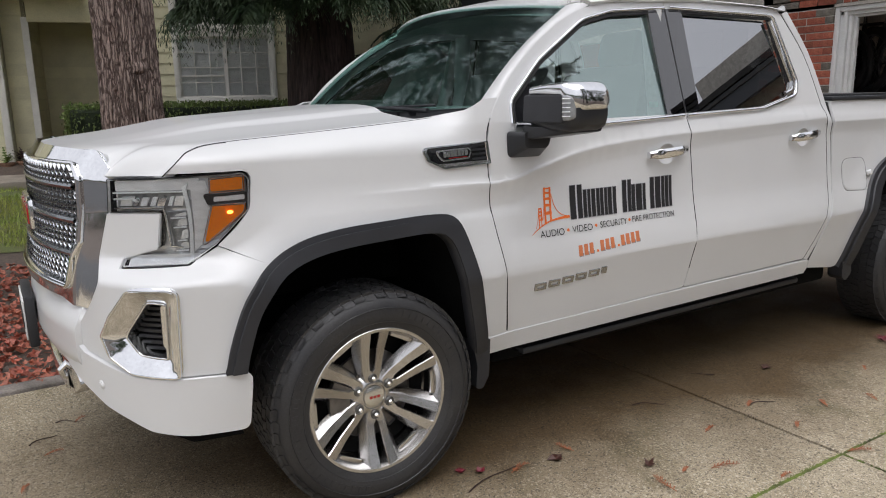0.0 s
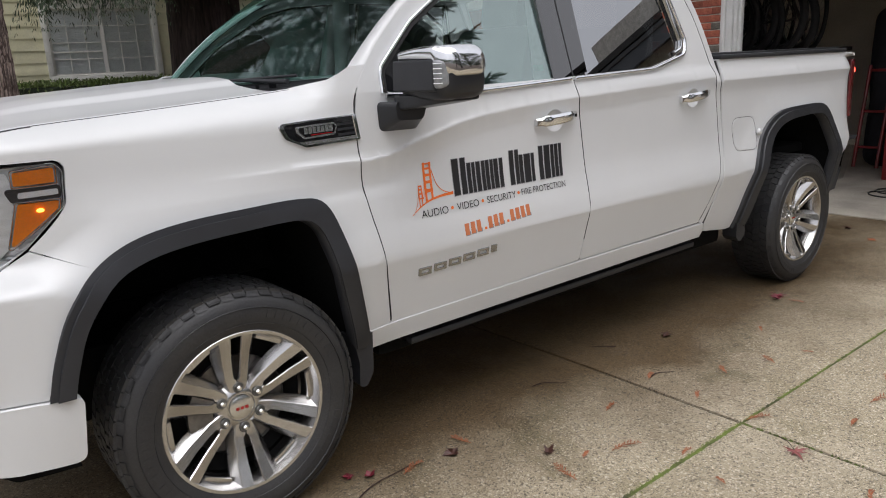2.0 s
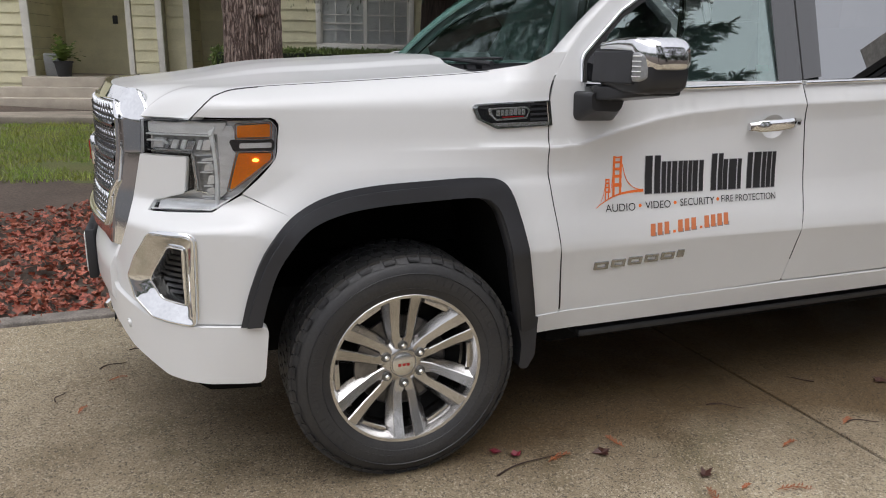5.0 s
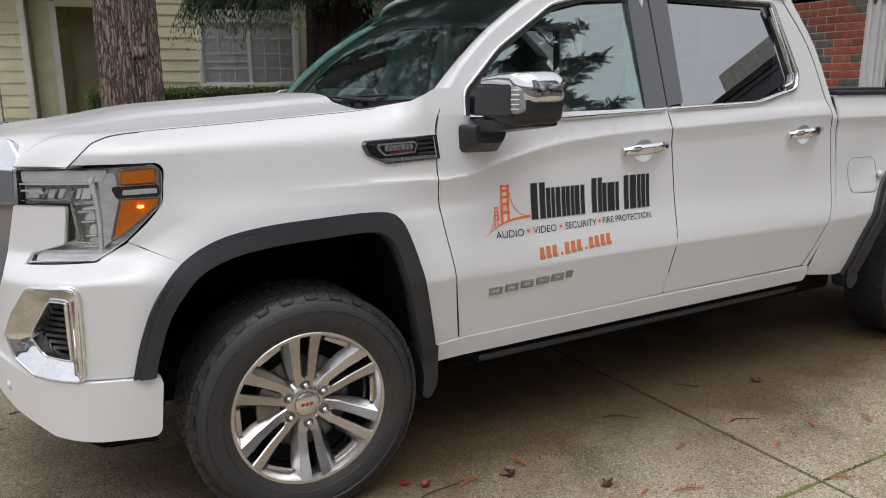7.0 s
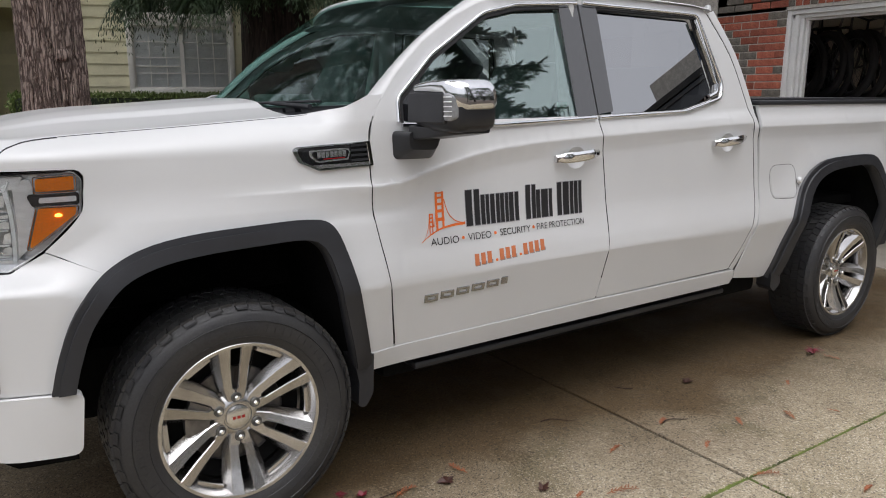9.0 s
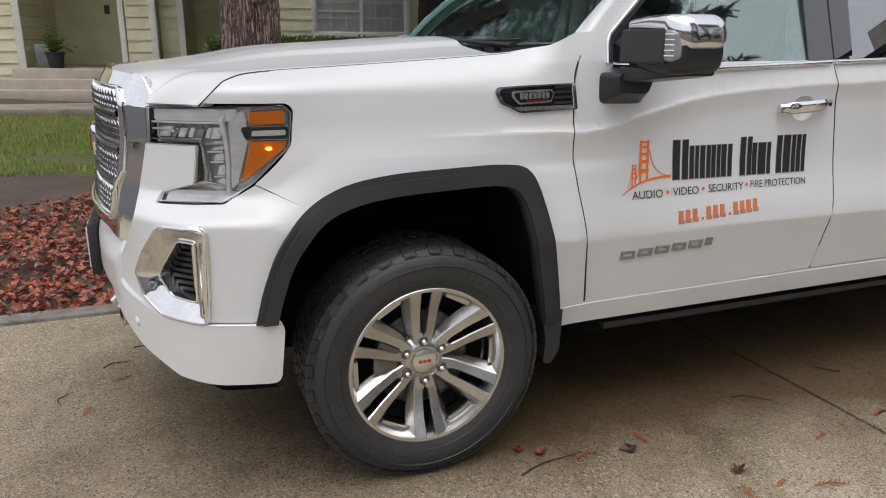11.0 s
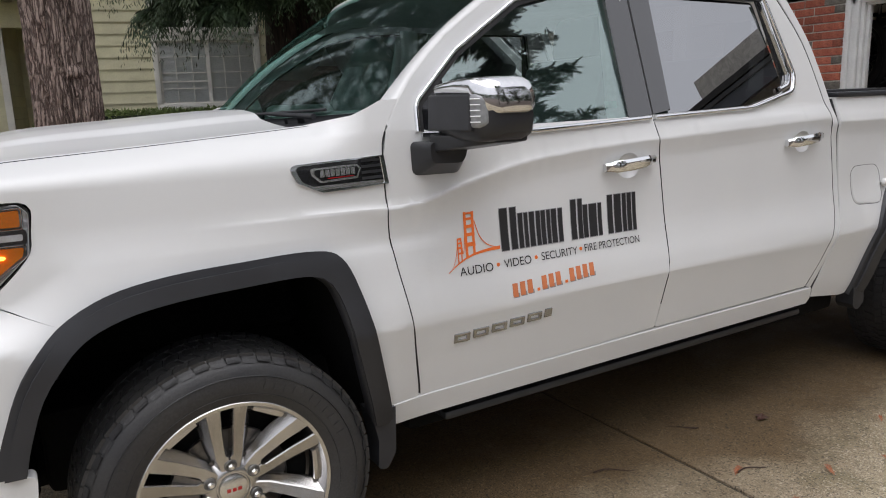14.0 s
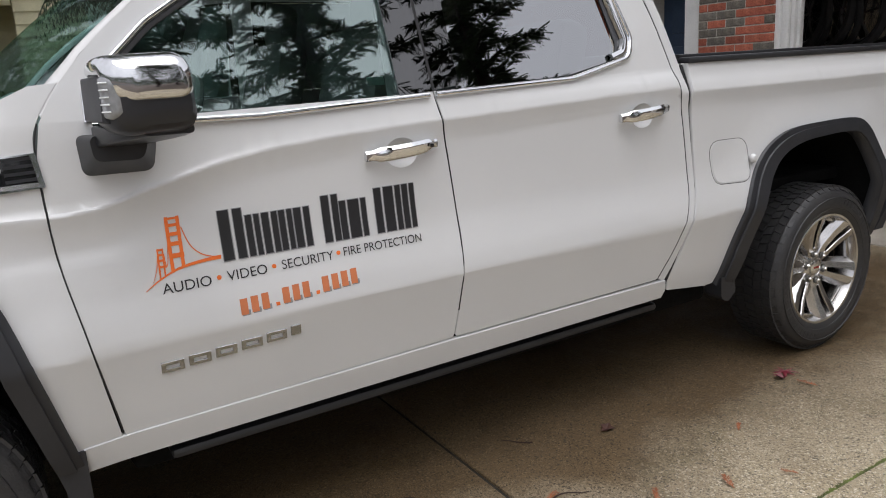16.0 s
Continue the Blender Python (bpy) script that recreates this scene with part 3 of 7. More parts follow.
def ellipse(cx, cz, rx, rz, n=28):
    return [(cx + rx * math.cos(2 * math.pi * k / n), cz + rz * math.sin(2 * math.pi * k / n)) for k in range(n)]


CUPS = ((1.525, 1.212), (2.576, 1.240))
CREASE_CUTS = [lambda x, d=d: lerp_tab(x, CREASE) + d for d in (-.0066, .0066)]
for fn, fl in ((side, False), (side_far, True)):
    panel("fender", FENDER, fn, WHITE, truck, grid=.03 if not fl else .06, flip=fl)
    panel("front_door", DOOR_F, fn, WHITE, truck, [WIN_F, ellipse(*CUPS[0], .058, .047)], flip=fl, grid=.028 if not fl else .06, lines=CREASE_CUTS if not fl else ())
    panel("rear_door", DOOR_R, fn, WHITE, truck, [WIN_R, ellipse(*CUPS[1], .058, .047)], flip=fl, grid=.028 if not fl else .06, lines=CREASE_CUTS if not fl else ())
    panel("cab_corner", CAB_BACK, fn, WHITE, truck, flip=fl)
    panel("rocker_panel", ROCKER, fn, WHITE, truck, flip=fl, raised=.006)
    panel("bedside", BEDSIDE, fn, WHITE, truck, flip=fl, grid=.03 if not fl else .06, lines=CREASE_CUTS[:2] if not fl else ())
    panel("front_fascia", FASCIA, fn, WHITE, truck, [FOG_OUT], flip=fl, grid=.03)
    panel("bumper_end", BUMPER, fn, WHITE, truck, flip=fl, grid=.03, raised=.012, thick=.05)
hood_ob = panel("bonnet", [(0, -1), (0, 1), (1, 1), (1, -1)], hood_map, WHITE, truck, grid=.02, thick=.03)
ROOF_FRONT = [(1.095 - .17 * (1 - (k / 8 - 1) ** 2 * .93), YC - .733 + .733 * k / 8) for k in range(17)]
panel("roof_skin", ROOF_FRONT + rpoly([(1.1, 1.776), (2.58, 2 * YC - .225, .08), (2.62, YC), (2.58, .225, .08), (1.1, .284)], False)[1:-1], roof, WHITE, truck, grid=.05)
part_screen = panel("windscreen", [(-1, 0), (1, 0), (1, 1), (-1, 1)], screen, GLASS_WIND, truck, grid=.1, thick=0, flip=False)
for fn, fl in ((side, False), (side_far, True)):
    # dark strips along the hood joint, painted for the shade in its gap
    for x0, x1, w in ((-.7, -.44, .0032), (-.46, .34, .0014)):
        seam = [(x, z) for x, z in densify(EDGE_Z, .01, False) if x0 < x < x1]
        band("hood_seam", densify(seam, .02, False), w, fn, SEAL_GAP, truck, .001, flip=fl, side=-1)
    # shut lines of the doors, dark strips in place of the gaps' shade
    edge_f = catmull([(.612, .55), (.606, .60), (.5615, .87), (.5335, 1.07), (.5295, 1.30), (.546, 1.385)], 6)
    band("shut_line", densify(edge_f, .03, False), .0045, fn, SEAL_GAP, truck, .0006, flip=fl, side=1)
    edge_r = catmull([(1.6905, .66), (1.7105, .93), (1.695, 1.18), (1.668, 1.375)], 6)
    band("shut_line", densify(edge_r, .03, False), .0024, fn, SEAL_GAP, truck, .0004, flip=fl, side=1)
    edge_c = catmull([(2.665, .575), (2.729, .68), (2.779, .80), (2.816, .93), (2.812, 1.10), (2.789, 1.28), (2.754, 1.44), (2.679, 1.67), (2.54, 1.875)], 6)
    band("shut_line", densify(edge_c, .03, False), .0022, fn, SEAL_GAP, truck, .0004, flip=fl, side=1)


# ---- truck: lamps, grille, trim, glass ----
def off(fn, d, flip=False):
    """The surface fn moved out by d."""
    def moved(a, b):
        return tuple(Vector(fn(a, b)) + normal_of(fn, a, b, flip) * d)
    return moved


def between(o, i, k):
    """A line a share k of the way from one arch line to another."""
    n = 40
    def at(line, t):
        ls = [0]
        for p, q in zip(line, line[1:]):
            ls.append(ls[-1] + math.hypot(q[0] - p[0], q[1] - p[1]))
        d = t * ls[-1]
        for j in range(len(line) - 1):
            if d <= ls[j + 1] or j == len(line) - 2:
                s = (d - ls[j]) / max(1e-9, ls[j + 1] - ls[j])
                return Vector(line[j]).lerp(Vector(line[j + 1]), min(1, s))
    return [tuple(at(o, t / n).lerp(at(i, t / n), k)) for t in range(n + 1)]


for fn, fl in ((side, False), (side_far, True)):
    for o, i in ((ARCH_F, ARCH_FI), (ARCH_R, ARCH_RI)):
        mid = between(o, i, .30)
        flare = panel("wheel_arch_flare", o + i[::-1], fn, PLASTIC, truck, flip=fl, raised=.020, thick=.055, grid=.04, label="black plastic wheel arch flare")
        panel("flare_lip", mid + between(o, i, .97)[::-1], fn, PLASTIC, flare, flip=fl, raised=.031, thick=.016, grid=.04)
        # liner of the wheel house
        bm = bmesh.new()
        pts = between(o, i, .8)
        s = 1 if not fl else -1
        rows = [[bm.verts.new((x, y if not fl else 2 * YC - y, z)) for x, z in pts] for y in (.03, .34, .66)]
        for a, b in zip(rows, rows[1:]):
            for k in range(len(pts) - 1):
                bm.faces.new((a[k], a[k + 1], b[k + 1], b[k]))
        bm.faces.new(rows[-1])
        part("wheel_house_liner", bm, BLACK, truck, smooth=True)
    # mud flaps behind the front and ahead of the rear tyres
    sg = 1 if not fl else -1
    def flap(pts, y0):
        bm = bmesh.new()
        add_prism(bm, pts, -.02, .02)
        for v in bm.verts:
            d = y0 + v.co.z * 2.2 + .05 * max(0.0, .54 - v.co.y)
            v.co = Vector((v.co.x, d if not fl else 2 * YC - d, v.co.y))
        part("mud_flap", bm, PLASTIC, truck)
    flap(rpoly([(.428, .535), (.512, .535), (.510, .38, .04), (.480, .328, .02), (.448, .335, .02), (.452, .43, .05)]), .072)
    flap(rpoly([(3.045, .50), (3.13, .50), (3.150, .42, .03), (3.10, .375, .03), (3.055, .41, .03)]), .075)

# window panes, pillars, chrome frames
for fn, fl in ((side, False), (side_far, True)):
    def gl(a, b, fn=fn, fl=fl):
        """The pane leans in a little more than the door skin."""
        q = Vector(fn(a, b)) - normal_of(fn, a, b, fl) * .014
        return (q.x, q.y + (.028 if not fl else -.028) * (b - 1.62), q.z)
    panel("door_glass", rpoly([(.675, 1.375, .04), (.68, 1.455, .04), (.85, 1.612, .1), (1.12, 1.778, .2), (1.29, 1.818, .1), (1.532, 1.838), (1.545, 1.383)]), gl, GLASS_SIDE, truck, thick=0, flip=fl, grid=.12, label="tinted front door glass")
    panel("door_glass", rpoly([(1.76, 1.396), (1.75, 1.845), (2.402, 1.840, .03), (2.487, 1.50, .03), (2.455, 1.455, .05), (2.24, 1.413, .2)]), gl, GLASS_REAR, truck, thick=0, flip=fl, grid=.12, label="dark privacy glass")
    trim = off(fn, -.006, fl)
    panel("pillar_cover", [(1.545, 1.384), (1.528, 1.852), (1.634, 1.862), (1.663, 1.392)], off(fn, .002, fl), PILLAR, truck, flip=fl, thick=.008, grid=.1)
    panel("pillar_cover", [(1.672, 1.394), (1.646, 1.864), (1.752, 1.860), (1.765, 1.405)], off(fn, .002, fl), PILLAR, truck, flip=fl, thick=.008, grid=.1)
    panel("pillar_seal", [(1.652, 1.390), (1.630, 1.864), (1.650, 1.864), (1.680, 1.392)], off(fn, .0012, fl), SEAL_GAP, truck, flip=fl, thick=.006, grid=.1)
    panel("mirror_patch", rpoly([(.668, 1.382, .03), (.672, 1.45, .04), (.775, 1.545), (.785, 1.39)]), trim, GLOSS_BLACK, truck, flip=fl, thick=.008, grid=.1)
    panel("rear_window_fillet", rpoly([(2.41, 1.856), (2.45, 1.852, .02), (2.56, 1.525, .03), (2.54, 1.462, .05), (2.475, 1.46), (2.495, 1.51, .03)]), trim, GLOSS_BLACK, truck, flip=fl, thick=.008, grid=.1)
    # bright frames
    top = rpoly([(.662, 1.378, .05), (.668, 1.46, .05), (.84, 1.618, .1), (1.115, 1.790, .2), (1.29, 1.832, .1), (1.632, 1.860)], False)
    band("glass_seal", densify(top, .03, False), .016, fn, SEAL_GAP, truck, .002, flip=fl, side=-1)
    band("window_trim", densify(top, .03, False), .015, fn, CHROME, truck, .012, flip=fl, side=1, label="bright chrome window frame")
    band("window_trim", densify([(.665, 1.378), (1.1, 1.368), (1.645, 1.388)], .05, False), .018, fn, CHROME, truck, .015, flip=fl, side=-1, label="chrome belt moulding")
    low = rpoly([(1.672, 1.388), (2.25, 1.404, .3), (2.535, 1.466, .06), (2.555, 1.53, .04), (2.44, 1.856, .03), (1.665, 1.862)], False)
    band("glass_seal", densify(low[-8:], .03, False), .014, fn, SEAL_GAP, truck, .002, flip=fl, side=1)
    band("window_trim", densify(low, .03, False), .017, fn, CHROME, truck, .015, flip=fl, side=-1, label="bright chrome window frame")
    wide = rpoly([(2.46, 1.444), (2.535, 1.466, .06), (2.555, 1.53, .04), (2.45, 1.845)], False)
    band("window_corner", densify(wide, .03, False), .034, fn, CHROME, truck, .010, flip=fl, side=1, label="broad chrome window corner")
    band("bed_gap_seal", densify([(2.716, .52), (2.763, .66), (2.815, .80), (2.855, .94), (2.851, 1.10), (2.838, 1.30), (2.83, 1.42)], .05, False), .015, off(fn, -.003, fl), SEAL_GAP, truck, .002, flip=fl)

# A pillar between door and windscreen, and its mirror image
for fl in (0, 1):
    def pillar(u, v, fl=fl):
        a = Vector(screen(-1, v))
        x = .548 + .53 * v if v < .8 else .972 + (v - .8) * 1.6
        xs = lerp_tab(v, [(0, .555), (.25, .665), (.5, .81), (.75, .985), (1, 1.17)])
        zs = lerp_tab(v, [(0, 1.40), (.25, 1.545), (.5, 1.673), (.75, 1.785), (1, 1.860)])
        b = Vector(side(xs, zs))
        p = a.lerp(b, u)
        p += Vector((-.3, -.8, .5)).normalized() * .018 * math.sin(math.pi * u)
        return (p.x, p.y if not fl else 2 * YC - p.y, p.z)
    panel("windscreen_pillar", [(0, 0), (1, 0), (1, 1), (0, 1)], pillar, WHITE, truck, grid=.12, flip=bool(fl))
    panel("pillar_trim", [(0, 0), (1, 0), (1, 1), (0, 1)], off(pillar, -.024, bool(fl)), PLASTIC, truck, grid=.12, thick=0, flip=bool(fl), label="dark inner pillar trim")
    def rail(u, v, fl=fl):
        x = 1.10 + v * 1.45
        a, b = Vector(roof(x, lerp_tab(v, [(0, .275), (1, .226)]))), Vector(side(x + .07 * (1 - v), lerp_tab(v, [(0, 1.855), (.1, 1.876), (.25, 1.884), (.5, 1.905), (.9, 1.908), (1, 1.893)])))
        p = a.lerp(b, u) + Vector((0, -.5, .8)) * .012 * math.sin(math.pi * u)
        return (p.x, p.y if not fl else 2 * YC - p.y, p.z)
    panel("roof_rail", [(0, 0), (1, 0), (1, 1), (0, 1)], rail, WHITE, truck, grid=.1, flip=not fl)
# cowl, wipers, aerial
panel("cowl_panel", [(-.97, -.02), (.97, -.02), (.97, .10), (-.97, .10)], lambda u, v: (screen(u, 0)[0] - .10 + v * 1.0, screen(u, 0)[1], screen(u, 0)[2] - .050 + v * .28), PLASTIC, truck, grid=.1)
for y0, y1 in ((.34, .95), (.98, 1.55)):
    w = [Vector(screen((y - YC) / .86, .035)) + Vector((-.02, 0, -.002)) for y in (y0, (y0 + y1) / 2, y1)]
    wiper = tube("wiper", w, .005, PLASTIC, truck)
    tube("wiper_arm", [w[1], w[0] + Vector((-.05, -.02, -.02))], .006, PLASTIC, wiper, r_end=.010)
lathe("aerial_fin", [(.0, .06), (.02, .055), (.05, .02), (.06, 0)], WHITE, truck, 20, pose(1.52, YC, 1.955) @ Matrix.Diagonal((2.0, .6, .9, 1)))
# ---- headlamps ----
def reach(poly, c, d):
    """How far a ray from c along d goes until it leaves the polygon."""
    d = d.normalized()
    best = .05
    for i, q in enumerate(poly):
        p, q = Vector(poly[i - 1]) - c, Vector(q) - c
        e = q - p
        det = d.x * -e.y + e.x * d.y
        if abs(det) > 1e-9:
            t = (p.x * -e.y + e.x * p.y) / det
            u = (d.x * p.y - d.y * p.x) / det
            if t > 0 and -1e-6 <= u <= 1 + 1e-6:
                best = t
    return best



for fn, fl in ((side, False), (side_far, True)):
    lamp = panel("headlight", HEADLIGHT, off(fn, -.045, fl), LAMP_GREY, truck, flip=fl, grid=.03, thick=.01, label="clear headlight with a chrome reflector and amber corner")
    panel("lamp_frame", HEADLIGHT, fn, GLOSS_BLACK, lamp, [[tuple(Vector(p).lerp(Vector(q), .018)) for p, q in zip(HEADLIGHT, [(-.60, 1.12)] * len(HEADLIGHT))]], flip=fl, grid=.03, thick=.035, raised=-.004)
    panel("lamp_lens", HEADLIGHT, fn, LENS, lamp, flip=fl, grid=.04, thick=0, raised=.001, label="clear plastic lens")
    panel("upper_reflector", rpoly([(-.785, 1.248, .006), (-.552, 1.254, .006), (-.572, 1.219, .006), (-.785, 1.215, .006)]), off(fn, -.018, fl), LAMP_ICE, lamp, flip=fl, grid=.02, thick=.012)
    unit = panel("beam_unit", rpoly([(-.788, 1.206, .005), (-.604, 1.210, .005), (-.606, 1.160, .005), (-.79, 1.156, .005)]), off(fn, -.036, fl), LAMP_DARK, lamp, flip=fl, grid=.02, thick=.012)
    for k, (x, w, tall_c, fin) in enumerate(((-.782, .030, .030, LAMP_SILVER), (-.748, .010, .026, CHROME), (-.729, .016, .027, LAMP_SILVER), (-.704, .012, .028, LAMP_WHITE), (-.684, .018, .026, CHROME), (-.657, .010, .030, LAMP_WHITE), (-.640, .026, .032, LAMP_SILVER))):
        panel("reflector_cell", rpoly([(x, 1.168), (x + w, 1.168), (x + w + .010, 1.168 + tall_c), (x + .010, 1.168 + tall_c)]), off(fn, -.026 - .004 * (k % 2), fl), fin, unit, flip=fl, grid=.05, thick=.008)
    band("beam_rail", densify([(-.79, 1.187), (-.745, 1.189), (-.735, 1.180)], .02, False), .006, off(fn, -.020, fl), LAMP_WHITE, unit, .006, flip=fl)
    panel("light_guide", rpoly([(-.609, 1.226), (-.598, 1.236, .006), (-.588, 1.15, .05), (-.586, 1.08, .05), (-.592, 1.0, .01), (-.602, 1.0), (-.596, 1.08, .05), (-.598, 1.15, .05)]), off(fn, -.014, fl), LAMP_WHITE, lamp, flip=fl, grid=.03, thick=.012, label="white daytime light strip")
    panel("light_guide", rpoly([(-.770, .991, .004), (-.575, 1.0, .01), (-.570, 1.018, .006), (-.758, 1.012, .006)]), off(fn, -.014, fl), LAMP_ICE, lamp, flip=fl, grid=.02, thick=.012, label="clear lower light bar")
    panel("column_back", rpoly([(-.660, 1.148), (-.602, 1.152), (-.600, 1.026), (-.650, 1.030)]), off(fn, -.036, fl), LAMP_DARK, lamp, flip=fl, grid=.03, thick=.006)
    for z0, hh, lean in ((1.030, .026, .014), (1.062, .034, .020), (1.104, .026, .012), (1.134, .014, .006)):
        panel("lower_reflector", rpoly([(-.648 + lean, z0, .004), (-.604, z0 + .003, .004), (-.604, z0 + hh, .008), (-.640 + lean, z0 + hh - .006, .010)]), off(fn, -.024, fl), LAMP_SILVER, lamp, flip=fl, grid=.02, thick=.012)
        panel("reflector_rib", [(-.655 + lean, z0 - .006), (-.606, z0 - .004), (-.606, z0), (-.655 + lean, z0 - .002)], off(fn, -.018, fl), LAMP_WHITE, lamp, flip=fl, grid=.05, thick=.006)
    # smooth bright flank between the light strip and the amber corner
    panel("side_fillet", rpoly([(-.584, 1.240), (-.538, 1.246, .01), (-.528, 1.205), (-.548, 1.196), (-.532, 1.158), (-.564, 1.045), (-.588, 1.022), (-.582, 1.10)]), off(fn, -.022, fl), LAMP_ICE, lamp, flip=fl, grid=.02, thick=.012)
    panel("turn_signal", rpoly([(-.522, 1.245, .005), (-.424, 1.251, .005), (-.426, 1.212, .005), (-.524, 1.210, .005)]), off(fn, -.008, fl), AMBER, lamp, flip=fl, grid=.04, thick=.012, label="amber marker lens")
    low_amber = panel("turn_signal", rpoly([(-.522, 1.162, .005), (-.424, 1.163, .005), (-.430, 1.142, .006), (-.556, 1.046, .006)]), off(fn, -.008, fl), AMBER, lamp, flip=fl, grid=.04, thick=.012, label="lit amber turn signal lens")
    c = Vector(fn(-.469, 1.143)) + Vector((-.004, -.003 if not fl else .003, 0))
    lathe("bulb", [(0, .004), (.004, .003), (.0065, .0)], AMBER_LIT, low_amber, 14, Matrix.Translation(c) @ Matrix.Rotation(radians(90 if not fl else -90), 4, "X") @ Matrix.Diagonal((1.5, .8, 1, 1)), label="glowing amber bulb")
    box_led = panel("marker_housing", rpoly([(-.550, 1.203, .01), (-.414, 1.205, .01), (-.416, 1.170, .01), (-.536, 1.168, .01)]), off(fn, -.009, fl), GLOSS_BLACK, lamp, flip=fl, grid=.04, thick=.014)
    panel("light_guide", rpoly([(-.516, 1.193, .005), (-.422, 1.195, .005), (-.423, 1.180, .005), (-.519, 1.178, .005)]), off(fn, -.003, fl), LAMP_ICE, box_led, flip=fl, grid=.04, thick=.008)
    rim_l = [tuple(Vector(p).lerp(Vector((-.60, 1.12)), .028)) for p in HEADLIGHT]
    band("lamp_rim", rim_l, .0025, off(fn, -.006, fl), LAMP_ICE, lamp, .006, close=True, flip=fl)
    band("lamp_rim", densify([(-.79, 1.207), (-.60, 1.211), (-.587, 1.24)], .02, False), .006, off(fn, -.020, fl), LAMP_WHITE, lamp, .008, flip=fl)
    band("lamp_rim", densify([(-.79, 1.158), (-.665, 1.162), (-.655, 1.04), (-.62, 1.035)], .02, False), .006, off(fn, -.020, fl), CHROME, lamp, .008, flip=fl)
    for line in ([(-.526, 1.249), (-.420, 1.255), (-.422, 1.208), (-.528, 1.206)], [(-.526, 1.166), (-.420, 1.167), (-.426, 1.140), (-.562, 1.040)]):
        band("signal_bezel", densify(rpoly([(*p, .006) for p in line]), .02), .0035, off(fn, -.012, fl), CHROME, lamp, .008, close=True, flip=fl, side=1)

    # ---- fog lamp bezel ----
    def dished(a, b, fn=fn, fl=fl):
        """The bezel falls from its outer rim towards the lamp pocket."""
        c, p = Vector((-.757, .80)), Vector((a, b))
        d = p - c
        r0, r1 = reach(FOG_IN, c, d), reach(FOG_OUT, c, d)
        k = min(1.2, max(-.2, (d.length - r0) / max(.004, r1 - r0)))
        return tuple(Vector(fn(a, b)) + normal_of(fn, a, b, fl) * (-.014 + .030 * k))
    fog = panel("fog_bezel", FOG_OUT, dished, CHROME, truck, [FOG_IN], flip=fl, grid=.02, thick=.02, label="polished chrome fog lamp bezel")
    band("bezel_edge", densify(FOG_OUT, .02), .009, fn, CHROME, fog, .016, close=True, flip=fl)
    band("bezel_edge", densify(FOG_IN, .02), .006, off(fn, -.012, fl), CHROME, fog, .006, close=True, flip=fl, side=-1)
    panel("bezel_pocket", FOG_IN, off(fn, -.085, fl), BLACK, fog, flip=fl, grid=.03, thick=.0)
    # sloping inner walls of the pocket
    bm = bmesh.new()
    ring = densify(FOG_IN, .02)
    o2, i2 = off(fn, -.012, fl), off(fn, -.085, fl)
    cx, cz = -.755, .80
    oo = [bm.verts.new(o2(a, b)) for a, b in ring]
    ii = [bm.verts.new(i2(cx + (a - cx) * .92, cz + (b - cz) * .92)) for a, b in ring]
    for k in range(len(ring)):
        j = (k + 1) % len(ring)
        bm.faces.new((oo[k], oo[j], ii[j], ii[k]))
    part("bezel_wall", bm, SATIN, fog, smooth=True)
    for k in range(9):
        z = .722 + k * .0185
        x0 = lerp_tab(z, [(.70, -.775), (.77, -.808), (.88, -.758)])
        panel("louvre", [(x0, z), (-.735, z + .001), (-.735, z + .010), (x0, z + .010)], off(fn, -.050 , fl), PLASTIC_GREY, fog, flip=fl, grid=.05, thick=.02)
    panel("fog_lamp", rpoly([(-.728, .872, .02), (-.708, .878, .006), (-.710, .715, .006), (-.730, .74, .02)]), off(fn, -.034, fl), SATIN, fog, flip=fl, grid=.03, thick=.03, label="clear fog lamp")

# ---- grille ----
def nose_x(y, z):
    t = min(1.0, abs(y - YC) / .67)
    return -.972 + .107 * t ** 2.2 - .12 * max(0.0, 1.15 - z)


grille = sub("grille", truck)
GR_OUT = [(.286, 1.262), (.300, 1.290), (.352, 1.343), (YC, 1.353), (1.708, 1.343), (1.760, 1.290), (1.774, 1.262), (1.770, 1.10), (1.728, .828), (1.70, .835), (1.60, .855), (.46, .855), (.36, .835), (.332, .828), (.290, 1.10)]
GR_IN = [(.366, 1.250), (.402, 1.290), (1.658, 1.290), (1.694, 1.250), (1.688, 1.05), (1.64, .900), (.42, .900), (.372, 1.05)]


def surround(y, z):
    """The chrome frame: turns back at its outer edge and along its top."""
    t = abs(y - YC)
    return (nose_x(y, z) - .010 + max(0.0, t - .655) * .98 + .55 * max(0.0, z - 1.25), y, z)


panel("chrome_surround", rpoly([(*p, .02) for p in GR_OUT]), surround, CHROME, grille, [rpoly([(*p, .02) for p in GR_IN])], grid=.025, thick=.05, flip=True, label="broad polished chrome grille frame")
panel("grille_backing", GR_IN, lambda y, z: (nose_x(y, z) + .06, y, z), BLACK, grille, grid=.1, thick=0, flip=True)
